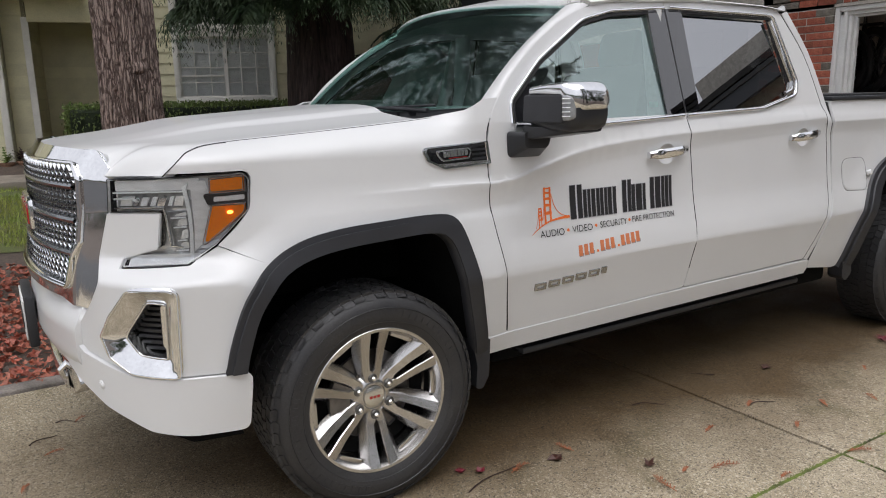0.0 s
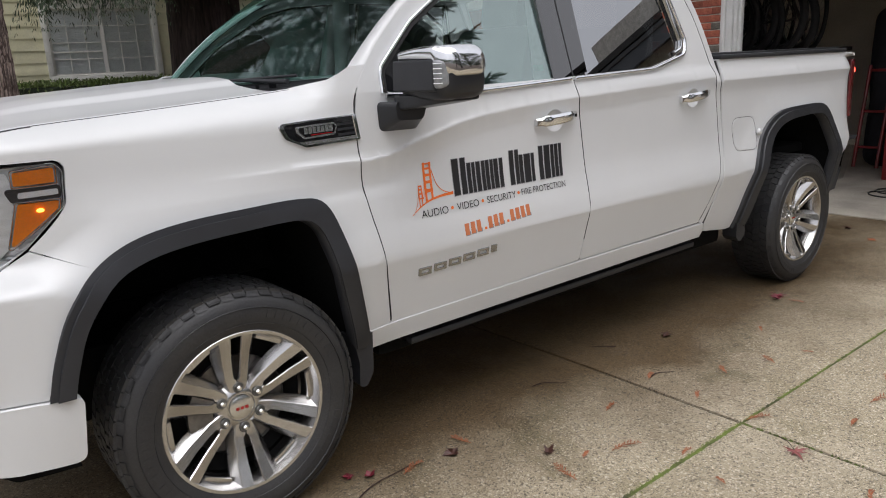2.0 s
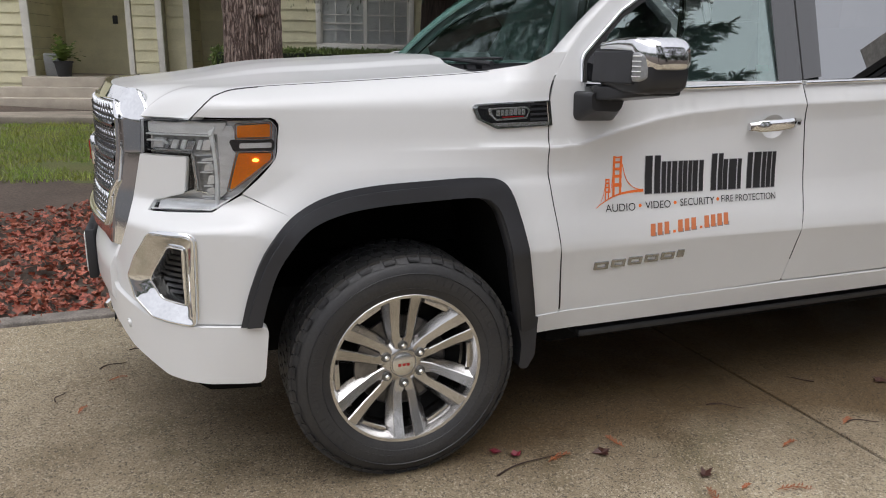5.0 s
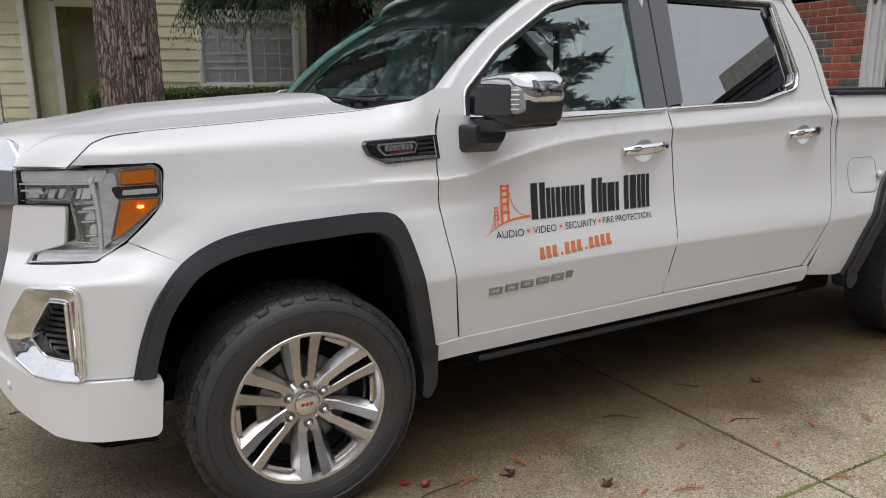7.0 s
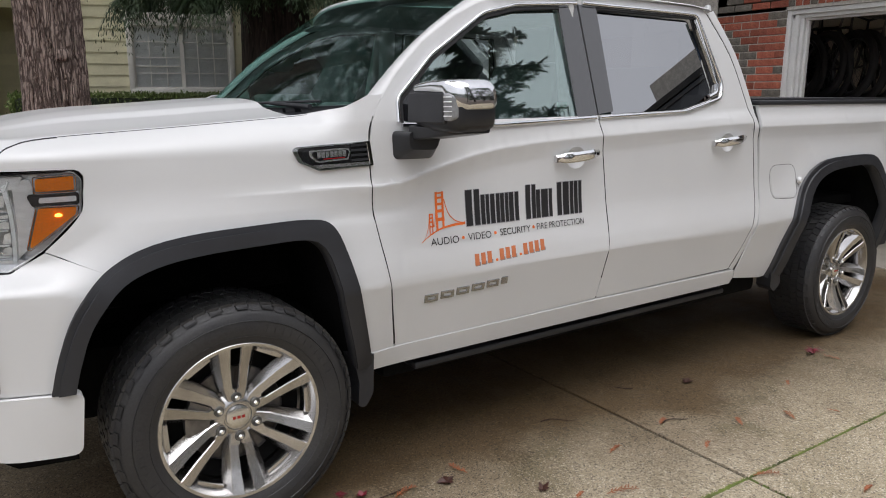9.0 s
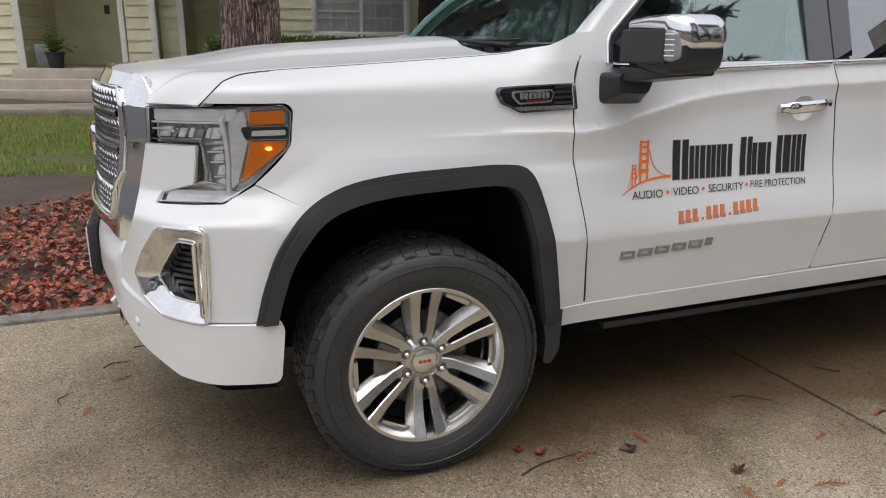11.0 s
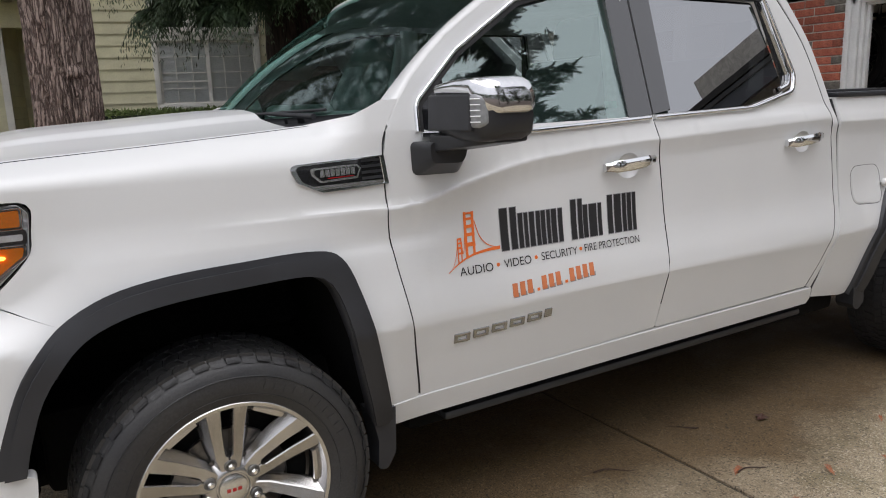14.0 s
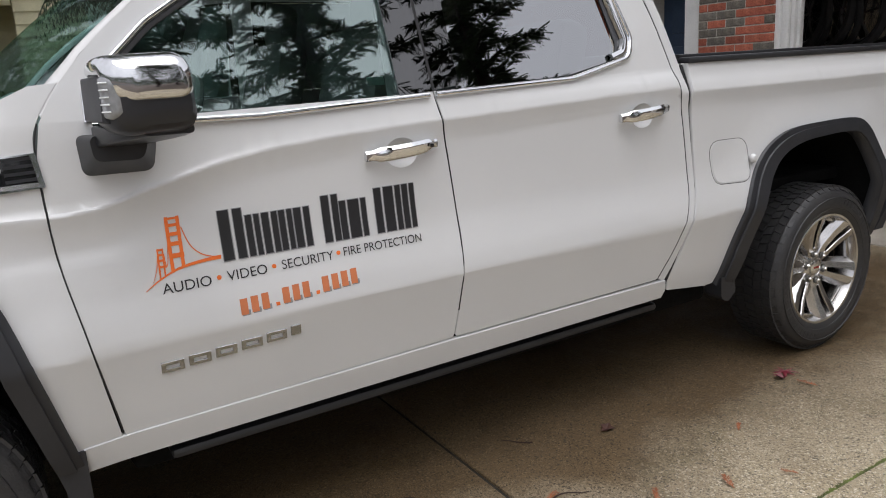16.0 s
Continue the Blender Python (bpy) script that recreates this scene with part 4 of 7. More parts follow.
# diamond mesh: zigzag wires that touch, with a knob at each crossing
bm = bmesh.new()
CELL, ROW = .036, .0190
for lo, hi in ((.912, .996), (1.018, 1.104), (1.126, 1.216), (1.236, 1.284)):
    rows_n = int((hi - lo) / ROW)
    for r in range(rows_n + 1):
        z = lo + ROW * .5 + r * ROW
        half = .600 + .050 * min(1, (z - .9) / .15) - .6 * max(0, z - 1.25)
        n = int(2 * half / (CELL / 2))
        pts = []
        for k in range(n + 1):
            y = YC - half + k * CELL / 2
            pts.append(Vector((nose_x(y, z) - .004, y, z + (ROW / 2 if k % 2 else -ROW / 2))))
        for p, q in zip(pts, pts[1:]):
            if abs((p.y + q.y) / 2 - YC) < .19 and 1.02 < z < 1.16:
                continue
            d = (q - p).normalized()
            up = Vector((0, -d.z, d.y))
            v = []
            for e in (p, q):
                v += [bm.verts.new(e + up * .0052 + Vector((.018, 0, 0))), bm.verts.new(e + up * .0030), bm.verts.new(e - up * .0030), bm.verts.new(e - up * .0052 + Vector((.018, 0, 0)))]
            for i in range(3):
                bm.faces.new((v[i], v[i + 1], v[i + 5], v[i + 4]))
            if z + ROW < hi:
                add_box(bm, p + Vector((.002, 0, 0)), (.014, .010, .008))
tagged(part("grille_mesh", bm, GRILLE, grille, "bright satin chrome diamond mesh"), kind="stuff")
for z in (1.226, 1.115, 1.007):
    bm = bmesh.new()
    rows2 = [[bm.verts.new((nose_x(y, z) + dx, y, z + dz)) for dx, dz in ((.02, .011), (-.008, .009), (-.012, .0), (-.008, -.009), (.02, -.011))] for y in [.385 + 1.29 * k / 24 for k in range(25)]]
    for p, q in zip(rows2, rows2[1:]):
        for i in range(4):
            bm.faces.new((p[i], p[i + 1], q[i + 1], q[i]))
    part("grille_bar", bm, GRILLE, grille, smooth=True)
band("surround_lip", densify(rpoly([(*p, .02) for p in GR_IN]), .03), .014, surround, CHROME, grille, .012, close=True, flip=True, side=1)
badge = box("emblem", (0, 0, 0), (.03, .40, .115), CHROME, grille, .012, m=pose(-.980, YC, 1.09), label="red emblem plate in a chrome rim")
for y in (-.125, 0, .125):
    box("emblem_block", (0, 0, 0), (.012, .10, .075), RED_LENS, badge, .004, m=pose(-.995, YC + y, 1.09))
# nose between the two fascia halves, skid trim, number plate
def chin(y, z):
    """The bumper's middle: fullest at mid height, drawn in under the grille and towards the ground."""
    t = abs(y - YC) / .69
    return (-1.012 + .082 * t ** 2.4 + .060 * sstep(.75, .89, z) + .045 * sstep(.68, .56, z), y, z)


panel("bumper_middle", [(.34, .61), (.50, .575), (1.56, .575), (1.72, .61), (1.72, .80), (1.68, .885), (.38, .885), (.34, .80)], chin, WHITE, truck, grid=.03, thick=.03, flip=True)
panel("skid_trim", rpoly([(.42, .54, .03), (.58, .63, .04), (1.48, .63, .04), (1.64, .54, .03), (1.50, .47), (.56, .47)]), lambda y, z: (-.972 + .07 * (abs(y - YC) / .69) ** 2.4, y, z), SATIN, truck, [rpoly([(.60, .52, .02), (.68, .595, .02), (1.38, .595, .02), (1.46, .52, .02)])], grid=.05, thick=.05, flip=True, label="chrome skid trim under the bumper")
panel("lower_intake", [(.55, .49), (1.51, .49), (1.42, .60), (.64, .60)], lambda y, z: (-.95, y, z), BLACK, truck, grid=.2, thick=0, flip=True)
for y in (.62, 1.44):
    bm = bmesh.new()
    add_tube(bm, [(-.90, y, .565), (-.95, y, .570), (-.968, y, .550), (-.958, y, .525), (-.90, y, .522)], .014)
    part("tow_hook", bm, SATIN, truck, smooth=True)
plate = box("number_plate_holder", (0, 0, 0), (.035, .36, .20), PLASTIC, truck, .008, m=pose(-1.032, YC, .680), label="black number plate holder")
face = box("number_plate", (0, 0, 0), (.006, .31, .155), mat("plate_white", (.75, .75, .73), .5), plate, .002, m=pose(-1.053, YC, .683))
for k in range(7):
    box("plate_bar", (0, 0, 0), (.004, .022, .062), VINYL, face, m=pose(-1.057, YC - .117 + k * .039, .677))
for fl in (0, 1):
    p = Vector(side(-.868, .600))
    n = normal_of(side, -.868, .600, False)
    m = Matrix.Translation(p + n * .012) @ n.to_track_quat("Z", "Y").to_matrix().to_4x4()
    if fl:
        m = Matrix.Translation((0, 2 * YC, 0)) @ Matrix.Diagonal((1, -1, 1, 1)) @ m
    lathe("parking_sensor", [(0, .006), (.008, .006), (.010, .003), (.013, .004), (.016, .0)], WHITE, truck, 20, m)
panel("air_dam", [(-.49, .395), (-.50, .47), (-.66, .475), (-.78, .50), (-.87, .56), (-.89, .53), (-.80, .45), (-.66, .405)], off(side, -.055), BLACK, truck, grid=.04)
box("air_dam", (-.72, YC, .47), (.14, 1.2, .12), BLACK, truck, .03)
box("front_frame", (-.60, YC, .44), (.26, 1.4, .12), BLACK, truck, .03)

# ---- fender vent ----
VENT = rpoly([(.230, 1.303, .02), (.528, 1.317, .004), (.538, 1.232, .004), (.328, 1.223, .02), (.255, 1.255, .02)])
vent = panel("fender_vent", VENT, side, MIRROR_CHROME, truck, [[tuple(Vector(p).lerp(Vector((.40, 1.27)), .095)) for p in VENT]], grid=.03, raised=.008, thick=.012, label="chrome framed black fender vent")
panel("vent_insert", VENT, off(side, .001), GLOSS_BLACK, vent, grid=.05, thick=.004)
for k in range(4):
    z = 1.243 + k * .017
    panel("vent_slat", [(.455, z + .006), (.525, z + .008), (.526, z + .016), (.455, z + .014)], off(side, .004), PLASTIC_GREY, vent, grid=.1, thick=.006)
panel("vent_rib", rpoly([(.290, 1.242, .01), (.535, 1.246), (.536, 1.236), (.33, 1.230, .01)]), off(side, .006), SATIN, vent, grid=.1, thick=.006)
bdg = panel("badge", rpoly([(.295, 1.292, .01), (.440, 1.297, .01), (.452, 1.285), (.44, 1.256, .006), (.325, 1.250, .01), (.30, 1.272, .01)]), off(side, .005), SATIN, vent, grid=.05, thick=.006, label="silver engine badge")
panel("badge_field", rpoly([(.306, 1.287, .008), (.436, 1.291, .008), (.444, 1.283), (.434, 1.262, .005), (.328, 1.256, .008), (.310, 1.272, .008)]), off(side, .010), GLOSS_BLACK, bdg, grid=.05, thick=.003)
for k in range(7):
    x = .322 + k * .0158
    panel("badge_block", [(x, 1.266 + k * .0005), (x + .0125, 1.266 + k * .0005), (x + .0125, 1.286 + k * .0005), (x, 1.286 + k * .0005)], off(side, .0125), SATIN, bdg, grid=.1, thick=.002)
panel("badge_stripe", [(.345, 1.2605), (.425, 1.263), (.424, 1.2655), (.345, 1.263)], off(side, .0125), RED_LENS, bdg, grid=.1, thick=.002)

# ---- door mirror ----
mirror = sub("door_mirror", truck)


def loft(name, sections, material, parent, label="", caps=True, angle=38):
    """Skins closed sections (lists of points) one after another."""
    bm = bmesh.new()
    rings = [[bm.verts.new(p) for p in s] for s in sections]
    for a, b in zip(rings, rings[1:]):
        for k in range(len(a)):
            bm.faces.new((a[k], a[(k + 1) % len(a)], b[(k + 1) % len(a)], b[k]))
    if caps:
        bm.faces.new(rings[0])
        bm.faces.new(rings[-1])
    return part(name, bm, material, parent, label, smooth=True, angle=angle)


def head_section(y, x0, x1, z0, z1, r=.042):
    return [(a, y, b) for a, b in rpoly([(x0, z0, r), (x0 - .004, z1, r), (x1, z1 + .004, r), (x1 + .012, z0, r)])]


loft("mirror_shell", [head_section(-.005, .672, .79, 1.375, 1.500), head_section(-.03, .664, .80, 1.362, 1.508), head_section(-.13, .666, .828, 1.352, 1.515), head_section(-.215, .676, .848, 1.352, 1.518),
                      head_section(-.240, .692, .848, 1.360, 1.514), head_section(-.254, .712, .838, 1.375, 1.500)], PLASTIC_GREY, mirror, "dark grey mirror housing")
loft("chrome_cap", [head_section(-.03, .660, .778, 1.484, 1.512, .013), head_section(-.08, .659, .80, 1.484, 1.520, .016), head_section(-.14, .660, .822, 1.482, 1.525, .018), head_section(-.200, .666, .840, 1.476, 1.527, .022), head_section(-.210, .670, .845, 1.450, 1.527, .034), head_section(-.216, .672, .848, 1.428, 1.527, .042),
                    head_section(-.230, .678, .851, 1.424, 1.525, .046), head_section(-.246, .690, .850, 1.425, 1.517, .044), head_section(-.258, .708, .842, 1.430, 1.504, .036), head_section(-.264, .728, .826, 1.440, 1.488, .022)], MIRROR_CHROME, mirror, "chrome mirror cap", angle=60)
loft("mirror_front", [[(x, y, z) for x, z in rpoly([(x0, 1.383, .008), (x0 + .004, 1.484, .008), (x0 + .05, 1.486), (x0 + .05, 1.380)])] for y, x0 in ((-.004, .650), (-.012, .644), (-.10, .650), (-.204, .660), (-.210, .666))], PLASTIC, mirror, "black front cover")
INDICATOR = mat("clear_grey_lens", (.30, .31, .32), .12, coat=.9, var=.2, scale=40)
ind = loft("indicator", [[(x, y, z) for x, z in rpoly([(x0 + .004, 1.392 + c, .012), (x0, 1.482 - c, .012), (x0 + .03, 1.484 - c), (x0 + .03, 1.390 + c)])] for y, x0, c in ((-.212, .661, .0), (-.226, .665, .0), (-.240, .677, .006), (-.246, .688, .014))], INDICATOR, mirror, "clear mirror indicator lens")
for k in range(5):
    z = 1.408 + k * .0155
    tube("lens_rib", [(.662, -.213, z), (.665, -.227, z), (.676, -.240, z)], .0018, LAMP_WHITE, ind, 5)
loft("mirror_foot", [[(x, side_y(.72, 1.28) - d, z) for x, z in rpoly([(.625 + d * .3, 1.246 + d * .5, .025), (.620 + d * .3, 1.350, .02), (.815 - d * .4, 1.345, .02), (.795 - d * .4, 1.242 + d * .5, .03)])] for d in (0, .02, .05, .08)], PLASTIC_GREY, mirror)
loft("mirror_arm", [[(x, y, z) for x, z in rpoly([(x0, z0, .01), (x0, z1, .01), (x1, z1, .01), (x1, z0, .01)])] for y, x0, x1, z0, z1 in ((.0, .655, .79, 1.318, 1.372), (-.08, .672, .82, 1.328, 1.372), (-.17, .70, .845, 1.340, 1.37), (-.22, .74, .85, 1.348, 1.37))], PLASTIC_GREY, mirror)

# ---- door handles, fuel flap, step, bed ----
for x0, z0, slope in ((1.395, 1.205, .016), (2.448, 1.232, .02)):
    cc = (x0 + .130, z0 + (.007 if x0 < 2 else .008))
    def bowl(a, b, cc=cc):
        rho = min(1.0, math.hypot((a - cc[0]) / .058, (b - cc[1]) / .047))
        return (a, side_y(a, b) + .030 * (1 - rho ** 2.4), b)
    panel("handle_cup", ellipse(*cc, .058, .047), bowl, WHITE, truck, grid=.01, thick=0)
    pts = [(x0 + .25 * t, side_y(x0 + .25 * t, z0) - .012 - .028 * math.sin(math.pi * min(1, max(0, t * 1.16 - .08))) ** .5, z0 + .008 + slope * t) for t in [k / 12 for k in range(13)]]
    secs = []
    for i, (px, py, pz) in enumerate(pts):
        h = .0215 * (1 if 1 < i < 11 else .72)
        secs.append([(px, py - .011, pz - h * .6), (px, py - .012, pz + h * .5), (px, py - .004, pz + h), (px, py + .008, pz + h * .8), (px, py + .008, pz - h * .8), (px, py - .004, pz - h)])
    loft("door_handle", secs, CHROME, truck, "chrome door handle")
box("key_lock", (1.612, side_y(1.61, 1.22) - .044, 1.228), (.012, .006, .012), GLOSS_BLACK, truck, .002)
band("fuel_flap_seam", densify(rpoly([(2.950, 1.102, .06), (3.188, 1.100, .06), (3.192, .915, .06), (2.972, .922, .06)]), .02), .0026, side, SEAL_GAP, truck, .0006, close=True)
panel("fuel_flap", rpoly([(2.958, 1.098, .055), (3.182, 1.096, .055), (3.186, .920, .055), (2.978, .926, .055)]), side, WHITE, truck, raised=.002, thick=.003, grid=.05)
p = Vector(side(3.205, 1.010))
lathe("knob", [(0, .028), (.012, .026), (.019, .018), (.020, .010), (.012, .0)], WHITE, truck, 20, Matrix.Translation(p) @ Matrix.Rotation(radians(90), 4, "X"))
step = box("side_step", (0, 0, 0), (1.98, .10, .032), PLASTIC_GREY, truck, .012, m=Matrix.Translation((1.72, .142, .424)) @ Matrix.Rotation(radians(-.4), 4, "Y"), label="black running board folded up under the sill")
for x in (1.0, 1.75, 2.5):
    box("step_bracket", (x, .26, .455), (.05, .22, .03), BLACK, step)
box("side_step", (1.74, 2 * YC - .135, .43), (2.02, .13, .035), PLASTIC, truck, .012)
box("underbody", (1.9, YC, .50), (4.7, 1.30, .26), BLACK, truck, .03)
# unseen box, added to keep light out from under the cab
box("floor_light_block", (1.88, YC, .46), (2.5, 1.70, .22), BLACK, truck, .03)
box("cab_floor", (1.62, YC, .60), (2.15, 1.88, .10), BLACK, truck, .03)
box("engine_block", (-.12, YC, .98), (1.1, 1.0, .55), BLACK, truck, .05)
# unseen running gear, added to darken the ground under the truck
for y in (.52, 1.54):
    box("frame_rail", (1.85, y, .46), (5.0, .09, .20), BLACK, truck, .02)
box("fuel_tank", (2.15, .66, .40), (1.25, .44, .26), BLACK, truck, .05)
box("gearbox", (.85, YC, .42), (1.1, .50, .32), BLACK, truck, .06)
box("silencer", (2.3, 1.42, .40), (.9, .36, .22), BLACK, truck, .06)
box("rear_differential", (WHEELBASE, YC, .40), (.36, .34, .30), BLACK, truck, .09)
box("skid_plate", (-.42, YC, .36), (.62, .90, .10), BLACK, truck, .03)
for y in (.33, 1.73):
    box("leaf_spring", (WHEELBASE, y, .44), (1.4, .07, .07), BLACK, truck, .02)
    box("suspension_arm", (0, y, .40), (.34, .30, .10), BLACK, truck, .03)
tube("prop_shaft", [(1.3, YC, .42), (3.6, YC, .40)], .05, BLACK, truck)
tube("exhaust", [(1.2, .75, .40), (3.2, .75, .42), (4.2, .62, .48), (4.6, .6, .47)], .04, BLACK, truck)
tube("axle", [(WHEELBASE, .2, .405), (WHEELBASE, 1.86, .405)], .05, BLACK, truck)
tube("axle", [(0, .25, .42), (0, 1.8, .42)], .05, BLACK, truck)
box("cab_back_wall", (2.66, YC, 1.05), (.06, 1.80, .85), WHITE, truck, .02)
# bed with rails, soft cover, tailgate and lamps
for fl in (0, 1):
    y = .112 if not fl else 2 * YC - .112
    rl = box("bed_rail", (3.63, y, 1.436), (1.55, .085, .024), PLASTIC, truck, .008, label="black bed rail cap")
    box("rail_groove", (3.63, y + (.025 if not fl else -.025), 1.452), (1.55, .03, .016), PLASTIC_GREY, rl, .004)
box("bed_cover", (3.675, YC, 1.450), (1.60, 1.72, .018), PLASTIC, truck, .006, label="black folding bed cover")
box("bed_floor", (3.70, YC, .82), (1.70, 1.66, .06), BLACK, truck, .01)
box("bed_front_wall", (2.89, YC, 1.12), (.05, 1.75, .62), WHITE, truck, .01)
box("tailgate", (4.56, YC, 1.10), (.07, 1.62, .62), WHITE, truck, .03)
for fl in (0, 1):
    def tl(a, b, fl=fl):
        q = (4.545 + .11 * math.sin(a * math.pi / 2), .075 + .14 * (1 - math.cos(a * math.pi / 2)), b)
        return (q[0], q[1] if not fl else 2 * YC - q[1], q[2])
    tail = panel("tail_lamp", rpoly([(-.10, 1.372, .02), (1, 1.372, .02), (1, .99, .02), (-.05, .99, .05)]), tl, TAIL_RED, truck, grid=.06, flip=bool(fl), thick=.02, label="red tail lamp with its running light lit")
    q = Vector(tl(.45, 1.300))
    lathe("bulb", [(0, .016), (.014, .013), (.020, .0)], RED_LIT, tail, 16, Matrix.Translation(q) @ Vector((.5, -.86 if not fl else .86, 0)).to_track_quat("Z", "Y").to_matrix().to_4x4(), label="glowing red bulb")
    y0 = .06 if not fl else 2 * YC - .06
    s = 1 if not fl else -1
    bump = loft("rear_bumper_corner", [[(x, y0 + s * d, z) for x, z in rpoly([(4.40 + .02 * (d > .1), .565, .01), (4.47, .735, .01), (4.52, .825, .015), (4.65, .835, .02), (4.61, .75, .02), (4.50, .57, .02)])] for d in (0, .03, .25, .5)], CHROME, truck, "chrome rear bumper")
    loft("bumper_pad", [[(x, y0 + s * d, z) for x, z in rpoly([(4.46, .83), (4.50, .865, .01), (4.67, .85, .01), (4.64, .83)])] for d in (.0, .5)], PLASTIC, bump)
    loft("bumper_pad", [[(x, y0 + s * d, z) for x, z in rpoly([(4.28, .51), (4.42, .66, .02), (4.45, .66, .02), (4.36, .51)])] for d in (-.005, .3)], PLASTIC, bump)
box("rear_bumper_bar", (4.57, YC, .70), (.14, 1.0, .16), CHROME, truck, .03)

# ---- cabin ----
def seat(x, y, w=.52):
    s = sub("seat", truck)
    box("cushion", (x, y, .98), (.55, w, .18), INTERIOR, s, .06)
    box("backrest", (0, 0, 0), (.16, w, .66), INTERIOR, s, .06, m=pose(x + .30, y, 1.30, 0, 14))
    box("headrest", (0, 0, 0), (.10, .27, .19), INTERIOR, s, .045, m=pose(x + .40, y, 1.70, 0, 10))


seat(1.30, .52)
seat(1.30, 1.54)
seat(2.10, YC, 1.5)
dash = box("dashboard", (.62, YC, 1.24), (.46, 1.62, .30), INTERIOR, truck, .08)
box("instrument_hood", (.74, .55, 1.41), (.22, .40, .07), INTERIOR, dash, .03)
bm = bmesh.new()
wheel_m = pose(.96, .55, 1.30, 0, -65, 0)
add_tube(bm, [wheel_m @ Vector((.19 * math.cos(a), .19 * math.sin(a), 0)) for a in [2 * math.pi * k / 28 for k in range(29)]], .015)
add_tube(bm, [wheel_m @ Vector((-.18, 0, 0)), wheel_m @ Vector((.18, 0, 0))], .02)
add_tube(bm, [wheel_m @ Vector((0, 0, 0)), wheel_m @ Vector((0, 0, -.25))], .03)
part("steering_wheel", bm, INTERIOR, truck, smooth=True)
panel("headliner", [(1.0, .33), (2.55, .28), (2.55, 1.78), (1.0, 1.73)], lambda x, y: (x, y, roof(x, y)[2] - .05), INTERIOR_LIGHT, truck, grid=.15, thick=0, flip=True)
for y in (.24, 1.82):
    tube("inner_pillar", [(1.62, y - (.1 if y < 1 else -.1), 1.0), (1.60, y, 1.86)], .05, INTERIOR_LIGHT, truck)
panel("window_sticker", [(1.447, 1.424), (1.506, 1.425), (1.506, 1.450), (1.447, 1.449)], off(side, -.011), STICKER, truck, thick=0, grid=.1, label="small pale green window sticker")


# ---- wheels ----
def spoke_h(r):
    return -.052 + .046 * sstep(.05, .30, r) + .012 * sstep(.2, .26, r)


def build_wheel(cx, y0, flip, turn):
    w = sub("wheel", truck)
    m = Matrix.Translation((cx, y0, .408)) @ Matrix.Rotation(radians(90 if not flip else -90), 4, "X")
    prof = [(.266, -.022), (.272, .000), (.284, .008), (.315, .017), (.345, .018), (.372, .010), (.388, -.004), (.398, -.020), (.402, -.045), (.403, -.13), (.402, -.215), (.396, -.240), (.372, -.262), (.33, -.275), (.29, -.265), (.266, -.24)]
    tyre = lathe("tyre", prof, TYRE, w, 72, m, "black all-terrain tyre")
    bm = bmesh.new()
    n = 58
    for k in range(n):
        a = 2 * math.pi * k / n
        for row, (h0, h1, sk, wd) in enumerate(((-.055, -.014, 0, .93), (-.100, -.060, .4, .82), (-.150, -.105, .1, .80), (-.198, -.155, .55, .82), (-.243, -.204, .2, .90))):
            aa = a + sk * 2 * math.pi / n
            da = wd * math.pi / n
            skew = (.25 if row % 2 else -.25) * da
            top, low = .4085, .399
            v = []
            for r in (low, top):
                for s, h in ((-1, h0), (1, h0), (1, h1), (-1, h1)):
                    t = aa + s * da * (.92 if r == top else 1) + (skew if h == h0 else -skew)
                    v.append(bm.verts.new(m @ Vector((r * math.cos(t), r * math.sin(t), h))))
            for f in ((4, 5, 6, 7), (0, 1, 5, 4), (1, 2, 6, 5), (2, 3, 7, 6), (3, 0, 4, 7)):
                bm.faces.new([v[i] for i in f])
        # shoulder lugs running down the sidewall
        da = (.92 if k % 2 else .88) * math.pi / n
        v = []
        for r, h, g in ((.4045, -.020, 0), (.3935, -.0060, 0), (.384 if k % 2 else .389, .0030, 0), (.382 if k % 2 else .387, .001, 1), (.401, -.030, 1)):
            for s in (-1, 1):
                t = a + s * da * (1 if r > .385 else .7)
                v.append(bm.verts.new(m @ Vector((r * math.cos(t), r * math.sin(t), h + (0 if not g else -.008)))))
        for i in range(0, 6, 2):
            bm.faces.new((v[i], v[i + 1], v[i + 3], v[i + 2]))
        for s in (0, 1):
            bm.faces.new([v[i + s] for i in (0, 2, 4, 6, 8)])
    tagged(part("tread", bm, TYRE, tyre), kind="stuff")
    # raised marks on the sidewall, as plain bars
    bm = bmesh.new()
    for a0, cnt, ht in ((20, 11, .026), (150, 10, .020), (205, 11, .026), (300, 9, .020)):
        for k in range(cnt):
            t = radians(a0 + k * 5.2)
            q = m @ Matrix.Rotation(t, 4, "Z") @ Matrix.Translation((.331, 0, .0175))
            add_box(bm, (0, 0, 0), (ht, .016, .0035), 0, q)
            if k % 2:
                add_box(bm, (0, .006, .0005), (ht * .5, .006, .004), 0, q)
    tagged(part("sidewall_mark", bm, TYRE, tyre), kind="stuff")
    for r, h in ((.352, .0185), (.300, .0130)):
        bm = bmesh.new()
        add_lathe(bm, [(r - .002, h - .002), (r, h + .0016), (r + .002, h - .002)], 96, m)
        part("sidewall_rib", bm, TYRE, tyre, smooth=True)
    rim = lathe("rim", [(.277, -.010), (.278, -.001), (.272, .004), (.262, .002), (.256, -.012), (.250, -.030), (.243, -.060), (.236, -.14), (.240, -.22), (.262, -.235)], ALLOY, w, 96, m, "bright alloy rim with paired spokes", angle=30)
